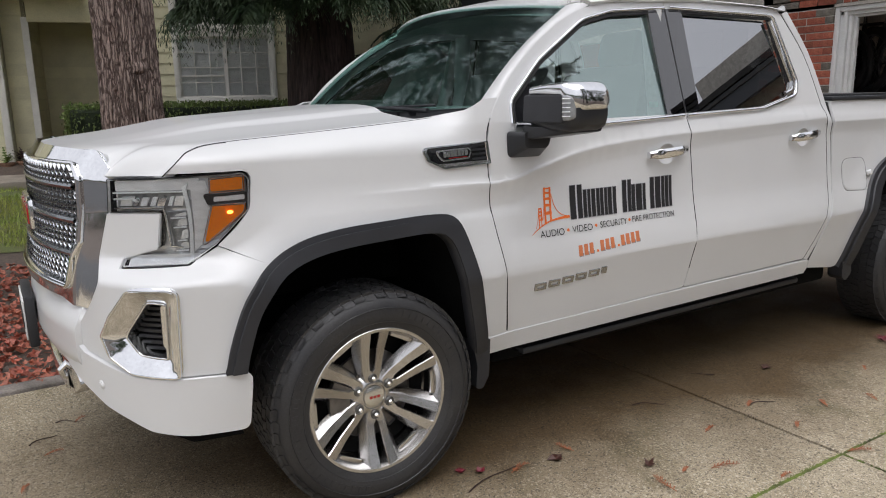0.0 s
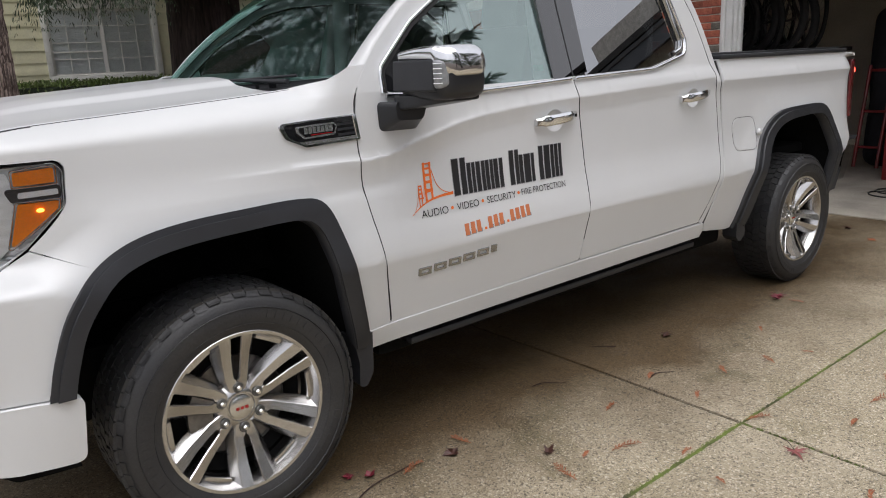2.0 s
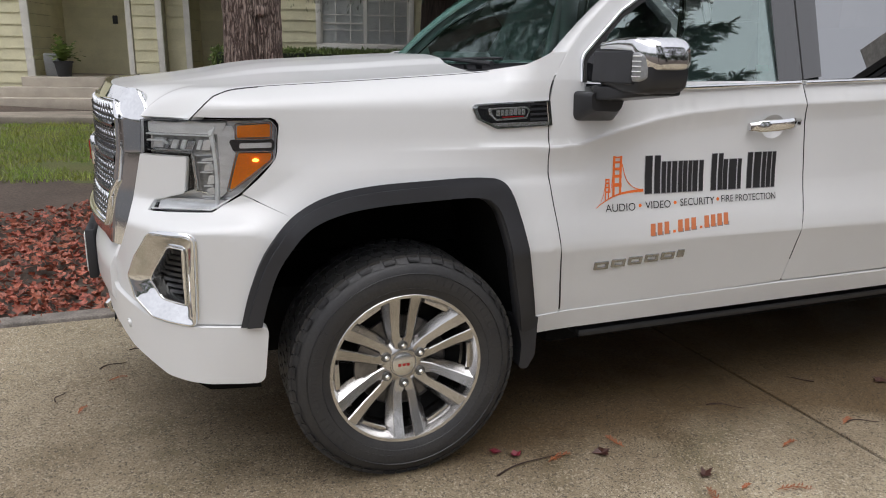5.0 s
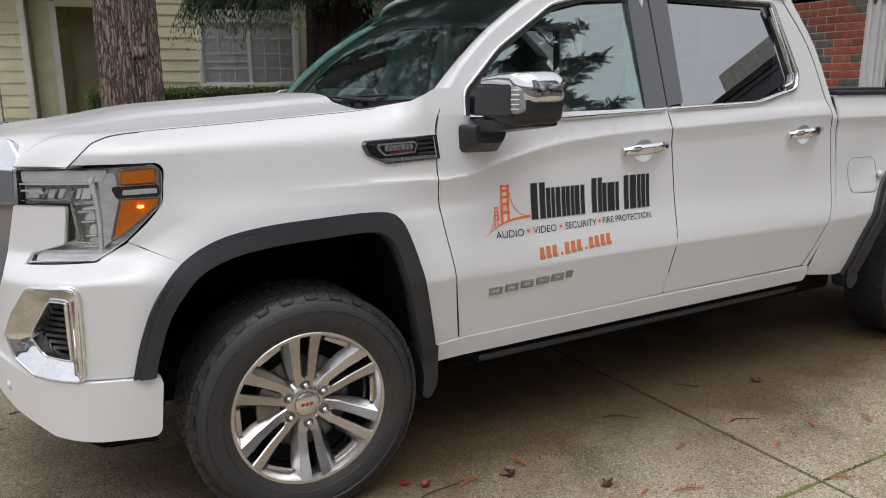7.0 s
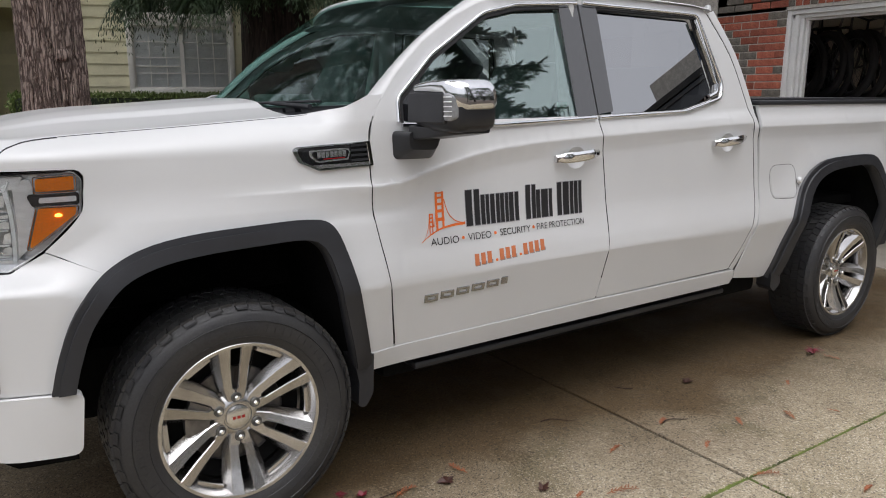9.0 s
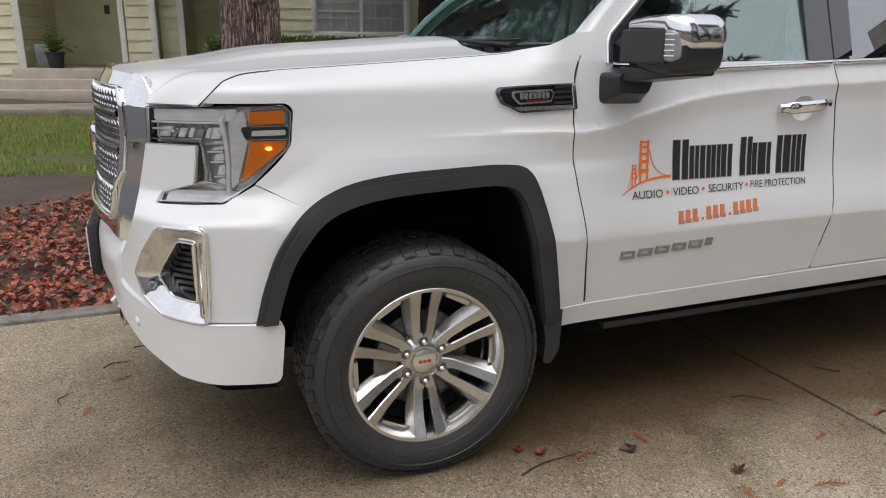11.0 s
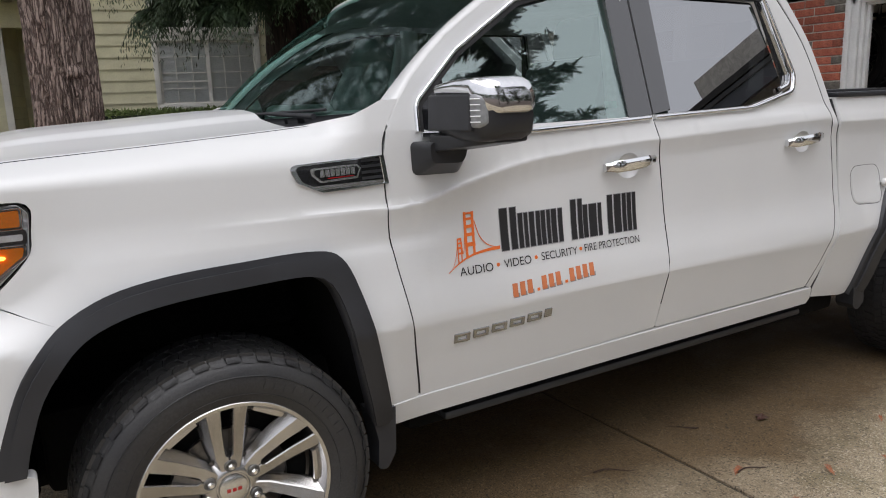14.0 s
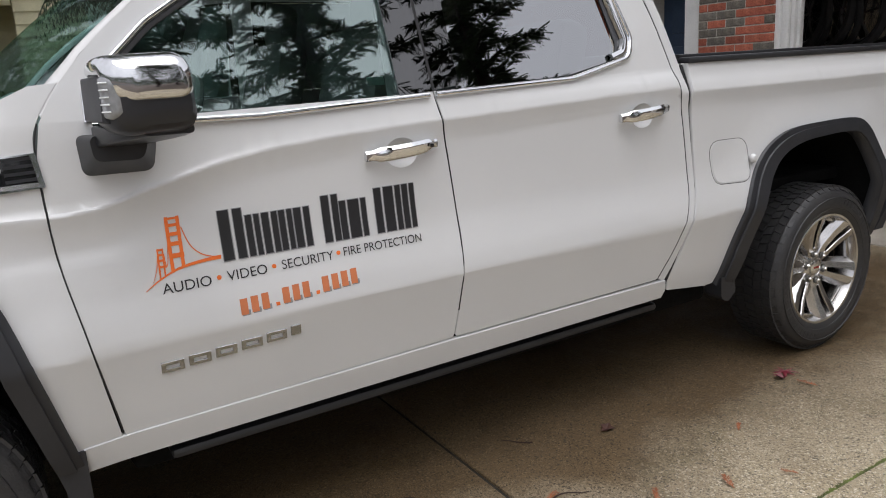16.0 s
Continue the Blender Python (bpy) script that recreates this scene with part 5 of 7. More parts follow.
    # black disc put in for the shade deep inside the rim
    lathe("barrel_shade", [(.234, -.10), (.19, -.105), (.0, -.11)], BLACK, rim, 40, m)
    disc = lathe("brake_disc", [(.168, -.085), (.168, -.100), (.10, -.100), (.098, -.078), (.0, -.078)], STEEL, w, 48, m)
    bm = bmesh.new()
    add_prism(bm, [(.175 * math.cos(a), .175 * math.sin(a)) for a in [radians(150 + 8 * k) for k in range(8)]] + [(.095 * math.cos(a), .095 * math.sin(a)) for a in [radians(206 - 8 * k) for k in range(8)]], -.078, -.055, m)
    part("brake_caliper", bm, STEEL, w)
    base = radians(90 + turn)
    for k in range(6):
        for s in (-1, 1):
            turn_m = m @ Matrix.Rotation(base - math.pi / 2 + k * math.pi / 3, 4, "Z")
            secs = []
            for r, a, b, fall in ((.050, .0006, .026, .006), (.070, .0006, .034, .009), (.098, .0006, .040, .011), (.106, .0085, .042, .012), (.140, .0115, .045, .018), (.190, .0140, .0515, .021), (.235, .0155, .057, .020), (.263, .0165, .061, .014)):
                h = spoke_h(r)
                prof_s = [(a, -.050), (a, -.004), (a + .003, .0), (b - .004, -.004), (b, -.008), (b + fall, -.036), (b + fall, -.052)]
                secs.append([turn_m @ Vector((s * px, r, h + pz)) for px, pz in prof_s])
            loft("spoke", secs, ALLOY, rim, angle=14)
        # web set low between the two pairs
        bm = bmesh.new()
        add_prism(bm, [(-.050, .250), (-.046, .232), (.046, .232), (.050, .250)], -.052, -.030, None, .004)
        bmesh.ops.transform(bm, matrix=m @ Matrix.Rotation(base - math.pi / 2 + (k + .5) * math.pi / 3, 4, "Z"), verts=bm.verts)
        part("rim_web", bm, ALLOY, rim, smooth=True)
    hub = lathe("hub", [(.0, -.056), (.046, -.056), (.049, -.051), (.055, -.0515), (.072, -.060), (.086, -.075)], ALLOY, rim, 48, m)
    cap = lathe("hub_cap", [(0, -.043), (.030, -.044), (.040, -.048), (.043, -.058)], SATIN, rim, 40, m, "satin hub cap with a red mark")
    for k in (-1, 0, 1):
        box("cap_mark", (k * .0155, 0, -.0430), (.0115, .010, .002), RED_LENS, cap, m=m)
    for k in range(6):
        a = base + k * math.pi / 3
        q = m @ Matrix.Translation((.0715 * math.cos(a), .0715 * math.sin(a), -.050)) @ Matrix.Rotation(a, 4, "Z")
        nut = lathe("lug_nut", [(0, .017), (.006, .017), (.0105, .012), (.0115, -.004)], SATIN, rim, 6, q, angle=20)
        # ring round the nut, darker than the rim
        lathe("nut_recess", [(.0105, .001), (.0165, .0030), (.0185, .0)], ALLOY_DARK, nut, 20, q)


build_wheel(0.0, .003, False, 2)
build_wheel(WHEELBASE, .003, False, 14)
build_wheel(0.0, 2 * YC - .003, True, 0)
build_wheel(WHEELBASE, 2 * YC - .003, True, 20)


# ---- lettering and marks on the front door ----
def flat(name, outline, material, parent, raised=.0015, grid=.06):
    return panel(name, outline, side, material, parent, raised=raised, thick=.001, grid=grid)


sign = sub("door_sign", truck)


def block(name, x0, x1, z0, z1, parent, core, rim):
    """A stand-in for one letter of a trade name: two plain bars in its colours."""
    w, h = x1 - x0, z1 - z0
    for a, b in ((0, .44), (.62, .98)):
        q0, q1 = x0 + w * a, x0 + w * b
        flat(name, [(q0, z0), (q1, z0), (q1, z1), (q0, z1)], core, parent, .0028)
        flat(name, [(q0 - .002, z0 - .003), (q1 + .003, z0 - .003), (q1 + .003, z1 + .002), (q0 - .002, z1 + .002)], rim, parent, .0014)


xs = (.936, 1.003), (1.010, 1.050), (1.057, 1.103), (1.107, 1.147), (1.152, 1.201), (1.240, 1.293), (1.296, 1.342), (1.340, 1.384), (1.414, 1.467), (1.458, 1.506), (1.512, 1.555)
tall = (0, 5, 8, 9, 10)
for i, (a, b) in enumerate(xs):
    block("name_block", a, b, .974, 1.113 if i in tall else 1.090, sign, VINYL, VINYL_GREY)
# the orange bridge mark
def strip(pts, w0, w1):
    up = [(x, z + (w0 + (w1 - w0) * i / (len(pts) - 1)) / 2) for i, (x, z) in enumerate(pts)]
    dn = [(x, z - (w0 + (w1 - w0) * i / (len(pts) - 1)) / 2) for i, (x, z) in enumerate(pts)]
    return up + dn[::-1]


bridge = flat("bridge_mark", strip(catmull([(.722, .931), (.76, .954), (.81, .975), (.87, .985), (.929, .988)], 5), .002, .011), ORANGE, sign)
bridge["label"] = "orange bridge mark"
for x0, x1, z0, z1 in ((.797, .806, .968, 1.117), (.826, .835, .978, 1.117), (.765, .769, .955, 1.036), (.778, .782, .960, 1.036)):
    lean = .004
    flat("tower_leg", [(x0 - lean, z0), (x1 - lean, z0), (x1, z1), (x0, z1)], ORANGE, bridge, .0022)
for z, h in ((1.112, .006), (1.094, .008), (1.070, .010), (1.044, .011), (1.012, .013)):
    flat("tower_tie", [(.798, z - h / 2), (.833, z - h / 2), (.833, z + h / 2), (.798, z + h / 2)], ORANGE, bridge, .0026)
for z in (1.033, 1.020, 1.005, .988):
    flat("tower_tie", [(.766, z - .003), (.781, z - .003), (.781, z + .003), (.766, z + .003)], ORANGE, bridge, .0026)
for line in ([(.835, 1.085), (.85, 1.035), (.875, 1.005), (.905, .992), (.925, .990)], [(.797, 1.06), (.788, 1.0), (.782, .985), (.780, 1.02)], [(.765, 1.025), (.757, .985), (.745, .955), (.735, .942)]):
    c = catmull(line, 4)
    flat("bridge_cable", [(x, z) for x, z in c] + [(x + .0022, z + .0022) for x, z in c[::-1]], ORANGE, bridge, .0018)


def lettering(name, text, x0, x1, z0, z1, material, parent):
    """Words in the built-in font, fitted between x0 and x1 and laid on the door."""
    cu = bpy.data.curves.new(name, "FONT")
    cu.body, cu.size = text, 1.0
    tmp = bpy.data.objects.new(name, cu)
    me = bpy.data.meshes.new_from_object(tmp)
    bpy.data.objects.remove(tmp)
    co = [v.co.copy() for v in me.vertices]
    lo, hi = min(c.x for c in co), max(c.x for c in co)
    bt, tp = min(c.y for c in co), max(c.y for c in co)
    for v, c in zip(me.vertices, co):
        x, z = x0 + (x1 - x0) * (c.x - lo) / (hi - lo), z0 + (z1 - z0) * (c.y - bt) / (tp - bt)
        v.co = (x, side_y(x, z) - .0022, z)
    me.update()
    link(name, me, material, parent)


for word, a, b in (("AUDIO", .762, .892), ("VIDEO", .936, 1.050), ("SECURITY", 1.095, 1.256), ("FIRE PROTECTION", 1.290, 1.560)):
    k = (a + b) / 2 - .762
    lettering("lettering", word, a, b, .915 + k * .016, .943 + k * .013, VINYL, sign)
for x in (.914, 1.072, 1.273):
    z = .930 + (x - .762) * .016
    flat("dot", [(x + .0065 * math.cos(t), z + .0065 * math.sin(t)) for t in [2 * math.pi * k / 12 for k in range(12)]], ORANGE, sign)
# number line as plain bars
for k in range(12):
    if k in (3, 7):
        x = .956 + .373 * (k + .3) / 12
        flat("number_bar", [(x, .818 + k * .0020), (x + .011, .818 + k * .0020), (x + .011, .828 + k * .0020), (x, .828 + k * .0020)], ORANGE, sign)
        continue
    x, z = .956 + .373 * k / 12, .818 + k * .0020
    flat("number_bar", [(x, z), (x + .021, z), (x + .022, z + .045), (x + .001, z + .045)], ORANGE_DULL, sign)
    flat("number_shade", [(x + .003, z - .003), (x + .027, z - .003), (x + .027, z + .012), (x + .003, z + .012)], VINYL_GREY, sign, .0008)
# chrome name badge, plain shapes
BADGE = mat("badge_chrome", (.38, .38, .39), .18, 1.0, var=.08, scale=30)
for k in range(6):
    x, z = .727 + k * .0735, .701 + k * .0042
    w = .060 if k < 5 else .03
    outer = [(x, z), (x + w, z), (x + w, z + .030), (x, z + .030)]
    inner = [(x + .012, z + .009), (x + w - .012, z + .009), (x + w - .012, z + .021), (x + .012, z + .021)]
    panel("badge_block", outer, side, BADGE, truck, [inner] if k < 5 else [], raised=.005, thick=.006, grid=.05)


# ---- ground, driveway, lawn ----
def ground_z(x, y):
    """Level by the drive, rising gently to the houses beyond."""
    return -.03 + .045 * max(0.0, y - 2.6) * sstep(2.6, 4.0, y) * sstep(13.5, 11, y) + (.40 if y > 12.4 else .40 * sstep(11, 12.4, y)) * 1.0 if y > 2.6 else -.03


SOIL = mat("damp_soil", (.075, .055, .042), .85, var=.4, scale=3, bump=.6, bump_scale=45, other=(.12, .09, .07))
GRASS = mat("grass_blades", (.22, .31, .05), .6, var=.25, scale=2.2, island=True, other=(.29, .29, .06))
GRASS_BED = mat("turf", (.095, .125, .028), .9, var=.5, scale=3, bump=.6, bump_scale=80, other=(.14, .13, .05))
LITTER = mat("fallen_leaves", (.29, .066, .040), .5, var=.4, scale=9, island=True, other=(.36, .13, .075), rough_var=.2)
MOSS = mat("joint_moss", (.17, .22, .045), .95, var=.4, scale=9, bump=.8, bump_scale=200, other=(.055, .05, .03))
PATH_C = mat("path_concrete", (.30, .26, .21), .75, var=.25, scale=3, bump=.2, bump_scale=150)
KERB = mat("weathered_edging", (.26, .23, .20), .8, var=.35, scale=8, bump=.4, bump_scale=110)

# one sheet to the horizon
bm = bmesh.new()
gx = [-900, -200, -60, -25, -14, -9, -6, -4, -2, 0, 2, 4, 6.3, 9, 13, 20, 40, 120, 900]
gy = [-900, -200, -60, -25, -12, -6, -3, 0, 2, 2.6, 3.2, 4, 5, 6, 7, 8, 9, 10, 11, 11.5, 12, 12.4, 14, 20, 40, 120, 900]
rows = [[bm.verts.new((x, y, ground_z(x, y))) for x in gx] for y in gy]
for a, b in zip(rows, rows[1:]):
    for k in range(len(gx) - 1):
        bm.faces.new((a[k], a[k + 1], b[k + 1], b[k]))
tagged(part("ground", bm, SOIL, None, smooth=True), "dark damp soil around the driveway", "ground", kind="structure")

# concrete slabs with mossy joints
drive = tagged(thing("driveway", "wet grey exposed aggregate concrete driveway", "driveway"), kind="structure")
JX, JY, EDGE, THRESH = 1.757, -.738, 2.04, 5.89
g = .008


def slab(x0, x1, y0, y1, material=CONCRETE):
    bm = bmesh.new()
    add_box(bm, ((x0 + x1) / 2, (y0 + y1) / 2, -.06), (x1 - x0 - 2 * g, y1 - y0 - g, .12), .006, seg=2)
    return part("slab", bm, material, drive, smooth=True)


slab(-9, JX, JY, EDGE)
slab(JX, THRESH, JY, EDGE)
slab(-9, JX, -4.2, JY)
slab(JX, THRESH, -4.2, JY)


def moss_line(p, q, w, n, seed):
    rnd = random.Random(seed)
    verts, faces = [], []
    p, q = Vector(p), Vector(q)
    d = (q - p).normalized()
    s = Vector((-d.y, d.x, 0))
    for k in range(n):
        c = p.lerp(q, rnd.random()) + s * rnd.gauss(0, w * .4)
        r, h = rnd.uniform(.003, .008), rnd.uniform(.001, .004)
        a0 = rnd.random() * 6.28
        i = len(verts)
        verts.append((c.x, c.y, h))
        for m in range(5):
            a = a0 + m * 2 * math.pi / 5
            verts.append((c.x + r * math.cos(a), c.y + r * math.sin(a), -.004))
        faces += [(i, i + 1 + m, i + 1 + (m + 1) % 5) for m in range(5)]
    tagged(raw("moss", verts, faces, MOSS, drive, smooth=True), kind="stuff")


box("joint_fill", (-1.5, JY, -.05), (15, .012, .085), MOSS, drive)
box("joint_fill", (JX, -1.1, -.05), (.018, 6.2, .080), mat("joint_dirt", (.030, .025, .018), .95, var=.4, scale=20, bump=.5), drive)
moss_line((.2, JY, 0), (4.5, JY, 0), .010, 1700, 3)
moss_line((.6, JY, 0), (1.7, JY, 0), .016, 900, 7)
moss_line((JX, -2.4, 0), (JX, JY, 0), .006, 160, 4)
# edging along the planted bed, set into the soil
edge = tagged(thing("bed_edging", "worn concrete edging between the driveway and leaf bed", "edging"), kind="structure")
for k in range(9):
    box("edging_block", (-6.0 + k * 1.2, EDGE + .075, -.035), (1.19, .13, .10), KERB, edge, .012)

# ---- fallen leaves, a bed of them ----
def leaf_mesh(verts, faces, m, size, rnd):
    """A curled lobed leaf of seven points round its middle."""
    i = len(verts)
    curl = rnd.uniform(-.5, .9)
    lobes = ((0, 1.0), (38, .55), (72, .92), (112, .48), (150, .62), (210, .62), (248, .48), (288, .92), (322, .55))
    verts.append(tuple(m @ Vector((0, 0, -.1 * size))))
    for a, r in lobes:
        a = radians(a + rnd.uniform(-9, 9))
        r *= size * rnd.uniform(.75, 1.1)
        verts.append(tuple(m @ Vector((r * math.cos(a), r * math.sin(a) * .8, curl * r * r / size * .6 + rnd.uniform(-.1, .1) * size))))
    n = len(lobes)
    faces += [(i, i + 1 + k, i + 1 + (k + 1) % n) for k in range(n)]


rnd = random.Random(11)
verts, faces = [], []
for k in range(13000):
    x = rnd.uniform(-5.2, .6)
    y = 2.10 + 3.3 * rnd.random() ** 1.15
    if y > 4.6 + .5 * noise.noise((x * 1.3, 3.1, 0)) + .25 * rnd.random():
        continue
    if y < 2.25 and rnd.random() < .55:
        continue
    z = ground_z(x, y) + .012 + .06 * sstep(2.1, 2.9, y) * (0.6 + noise.noise((x * 2, y * 2, 0))) + rnd.uniform(0, .035)
    leaf_mesh(verts, faces, pose(x, y, z, rnd.gauss(0, 24), rnd.gauss(0, 24), rnd.uniform(0, 360)), rnd.uniform(.022, .052), rnd)
tagged(raw("leaf_litter", verts, faces, LITTER), "thick bed of wet reddish brown fallen leaves", "leaf litter", kind="stuff")

# lawn
bm = bmesh.new()
ys = [5.9, 6.4, 7, 8, 9, 10.4]
rows = [[bm.verts.new((x, y + (.18 * math.sin(x * 2.1) if y < 6 else 0), ground_z(x, y) + (.006 if y > 6 else .002))) for x in [-12 + .5 * k for k in range(30)]] for y in ys]
for a, b in zip(rows, rows[1:]):
    for k in range(29):
        bm.faces.new((a[k], a[k + 1], b[k + 1], b[k]))
tagged(part("lawn", bm, GRASS_BED, None, smooth=True), "patchy green front lawn", "lawn", kind="structure")
rnd = random.Random(5)
verts, faces = [], []
for k in range(40000):
    x, y = rnd.uniform(-7.5, 1.8), 5.75 + 4.5 * rnd.random()
    if noise.noise((x * 1.1, y * 1.1, 0)) < -.32 or y < 6.0 + .25 * noise.noise((x * 2, 0, 7)):
        continue
    a, h = rnd.uniform(0, 6.28), rnd.uniform(.035, .085)
    dx, dy = .0055 * math.cos(a), .0055 * math.sin(a)
    lx, ly = rnd.gauss(0, .022), rnd.gauss(0, .022)
    z = ground_z(x, y)
    i = len(verts)
    verts += [(x - dx, y - dy, z), (x + dx, y + dy, z), (x + lx, y + ly, z + h)]
    faces.append((i, i + 1, i + 2))
tagged(raw("grass", verts, faces, GRASS), "short green lawn grass with thin patches", "grass", kind="stuff")
path = box("garden_path", (0, 0, 0), (14, 1.25, .12), PATH_C, None, .02, m=Matrix.Translation((2.30, 12.1, 0)) @ Matrix.Rotation(radians(-12), 4, "Z") @ Matrix.Translation((-3.5, -2.1, .365)))
tagged(path, "pale concrete path in front of the porch", "path", kind="structure")

# ---- litter on the concrete ----
SPRIG = mat("dry_redwood_sprig", (.36, .105, .035), .6, var=.3, scale=30)
MAROON = mat("maroon_leaf", (.17, .018, .030), .4, var=.3, scale=20)
BROWN = mat("brown_leaf", (.070, .028, .020), .45, var=.3, scale=20)
TWIG = mat("dark_twig", (.045, .022, .016), .7, var=.3, scale=40)


def sprig(x, y, turn, size, rnd):
    """A short redwood sprig: a bent stem with needles on both sides."""
    bm = bmesh.new()
    stem = [Vector((size * t, size * .10 * math.sin(2.5 * t), .006 + .004 * math.sin(3 * t))) for t in [k / 8 for k in range(9)]]
    add_tube(bm, stem, .0016, 4, .0008)
    for k in range(1, 9):
        for s in (-1, 1):
            c, n = stem[k], size * (.24 if k < 7 else .16) * rnd.uniform(.7, 1.2)
            a = radians(s * rnd.uniform(28, 55))
            tip = c + Vector((math.cos(a), math.sin(a), 0)) * n + Vector((0, 0, rnd.uniform(0, .008)))
            w = Vector((-math.sin(a), math.cos(a), 0)) * .0028
            mid = c.lerp(tip, .5)
            vs = [bm.verts.new(p) for p in (c, mid + w, tip, mid - w)]
            bm.faces.new(vs)
    ob = part("redwood_sprig", bm, SPRIG)
    ob.matrix_basis = pose(x, y, .001, 0, 0, turn)
    return tagged(ob, "orange brown dry redwood sprig on the concrete", "sprig", "sprigs on the driveway")


rnd = random.Random(21)
for x, y, turn, size in ((1.445, -.30, 10, .075), (1.815, -.50, 25, .06), (2.14, -.45, 50, .07), (1.78, -.745, -30, .10), (1.83, -.24, 20, .07), (2.54, -.985, 5, .11), (2.28, -1.02, -25, .13), (1.20, -.52, -20, .12),
                         (1.08, -.48, 15, .05), (2.40, -.548, 60, .08), (2.02, -1.05, 0, .06), (.95, -.56, 75, .12), (1.36, -.72, 0, .06), (1.30, -.93, 70, .04), (2.75, -.30, 30, .05), (3.35, -.25, 100, .08), (.85, -.10, 100, .09), (.52, -.10, 10, .10), (3.9, -.6, 40, .07),
                         (4.7, -.3, 20, .06), (4.3, -.9, 80, .08), (1.55, -1.3, 10, .06), (2.9, -1.2, 70, .09), (2.65, -.62, 120, .05), (-1.15, .85, 60, .06), (-1.05, 1.15, 10, .07), (-.9, 1.45, 40, .06)):
    sprig(x, y, turn, size, rnd)


def fallen_leaf(name, x, y, turn, size, material, label, seed, z=.006):
    r = random.Random(seed)
    v, f = [], []
    leaf_mesh(v, f, pose(0, 0, z + .1 * size), size, r)
    ob = raw(name, v, f, material)
    ob.matrix_basis = pose(x, y, .0, 0, 0, turn)
    tagged(ob, label, "leaf", "leaves on the driveway")


def maple(x, y, turn, size, material, label, seed):
    """A limp star of seven narrow lobes with a thin stalk."""
    r = random.Random(seed)
    v, f = [(0, 0, .010)], []
    for k in range(7):
        a, ln = radians(-132 + 44 * k + r.uniform(-7, 7)), size * (1.0 - .12 * abs(k - 3)) * r.uniform(.85, 1.1)
        i = len(v)
        for t, w in ((.30, -.36), (.55, -.13), (1, 0), (.55, .13), (.30, .36)):
            b = a + w * (1 if t < .5 else .8)
            v.append((ln * t * math.cos(b), ln * t * math.sin(b), .006 + .012 * r.random() * t))
        f += [(0, i, i + 1), (0, i + 1, i + 2), (0, i + 2, i + 3), (0, i + 3, i + 4)]
    ob = raw("maple_leaf", v, f, material)
    ob.matrix_basis = pose(x, y, 0, 0, 0, turn)
    tube("stalk", [(0, 0, .009), (-size * .8, size * .05, .014), (-size * 1.5, -size * .08, .010)], .0016, TWIG, ob, 5)
    tagged(ob, label, "leaf", "leaves on the driveway")


maple(3.38, -.07, 215, .085, MAROON, "dark maroon maple leaf with a stalk on wet concrete", 1)
fallen_leaf("maple_leaf", 3.30, -.11, 120, .05, MAROON, "dark maroon maple leaf on wet concrete", 2)
maple(1.68, -.99, 235, .072, mat("pale_red_leaf", (.30, .09, .08), .45, var=.3, scale=20), "pale red maple leaf with a stalk on wet concrete", 3)
fallen_leaf("brown_leaf", .745, -.11, 80, .055, BROWN, "brown flattened leaf on wet concrete", 4)
fallen_leaf("brown_leaf", 1.02, -.36, 10, .042, BROWN, "brown flattened leaf on wet concrete", 5)
fallen_leaf("maple_leaf", .42, -.02, 10, .035, MAROON, "maroon leaf by the front tyre", 6)
fallen_leaf("maple_leaf", .36, .03, 70, .035, MAROON, "maroon leaf by the front tyre", 8)
fallen_leaf("brown_leaf", 2.35, .02, 30, .05, BROWN, "brown flattened leaf on wet concrete", 9)
fallen_leaf("brown_leaf", 5.4, .35, 30, .06, BROWN, "brown flattened leaf on wet concrete", 12)
fallen_leaf("brown_leaf", 5.1, .05, 70, .05, SPRIG, "orange leaf on wet concrete", 13)
for x, y, turn, n in ((1.40, .09, -25, .16), (1.86, -.23, -10, .14), (.30, -.12, 15, .30), (2.05, .12, 140, .12), (-1.1, 1.3, 30, .12), (-.98, 1.5, -15, .10), (-1.25, 1.0, 80, .09)):
    bm = bmesh.new()
    add_tube(bm, [(n * t, .012 * math.sin(5 * t), .005 + .003 * math.sin(4 * t)) for t in [k / 6 for k in range(7)]], .0032, 5, .0016)
    ob = part("twig", bm, TWIG)
    ob.matrix_basis = pose(x, y, 0, 0, 0, turn)
    tagged(ob, "thin dark twig on the wet concrete", "twig", "twigs on the driveway")


# ---- the house across the lawn ----
SIDING = mat("olive_lap_siding", (.68, .64, .43), .7, var=.10, scale=3, bump=.08, bump_scale=60, obj_random=.05, stretch=(1, 1, 1))
TRIM = mat("white_house_trim", (.74, .72, .66), .6, var=.08, scale=4, bump=.05)
DARK_ROOM = mat("painted_room_dark", (.030, .032, .035), .9, var=.2)
BLIND = mat("pale_blinds", (.88, .88, .86), .7, var=.08)
PANE = glass("house_pane", (.92, .94, .94), 1.22)
ROOF = mat("shingle_roof", (.040, .038, .037), .9, var=.35, scale=12, bump=.4, bump_scale=60)
STUCCO = mat("pale_stucco_step", (.44, .39, .32), .8, var=.15, scale=4, bump=.12, bump_scale=120)

house = thing("house", "olive sided house with white trim and a recessed porch", "house", (2.30, 12.1, 0))
house.rotation_euler = (0, 0, radians(-12))


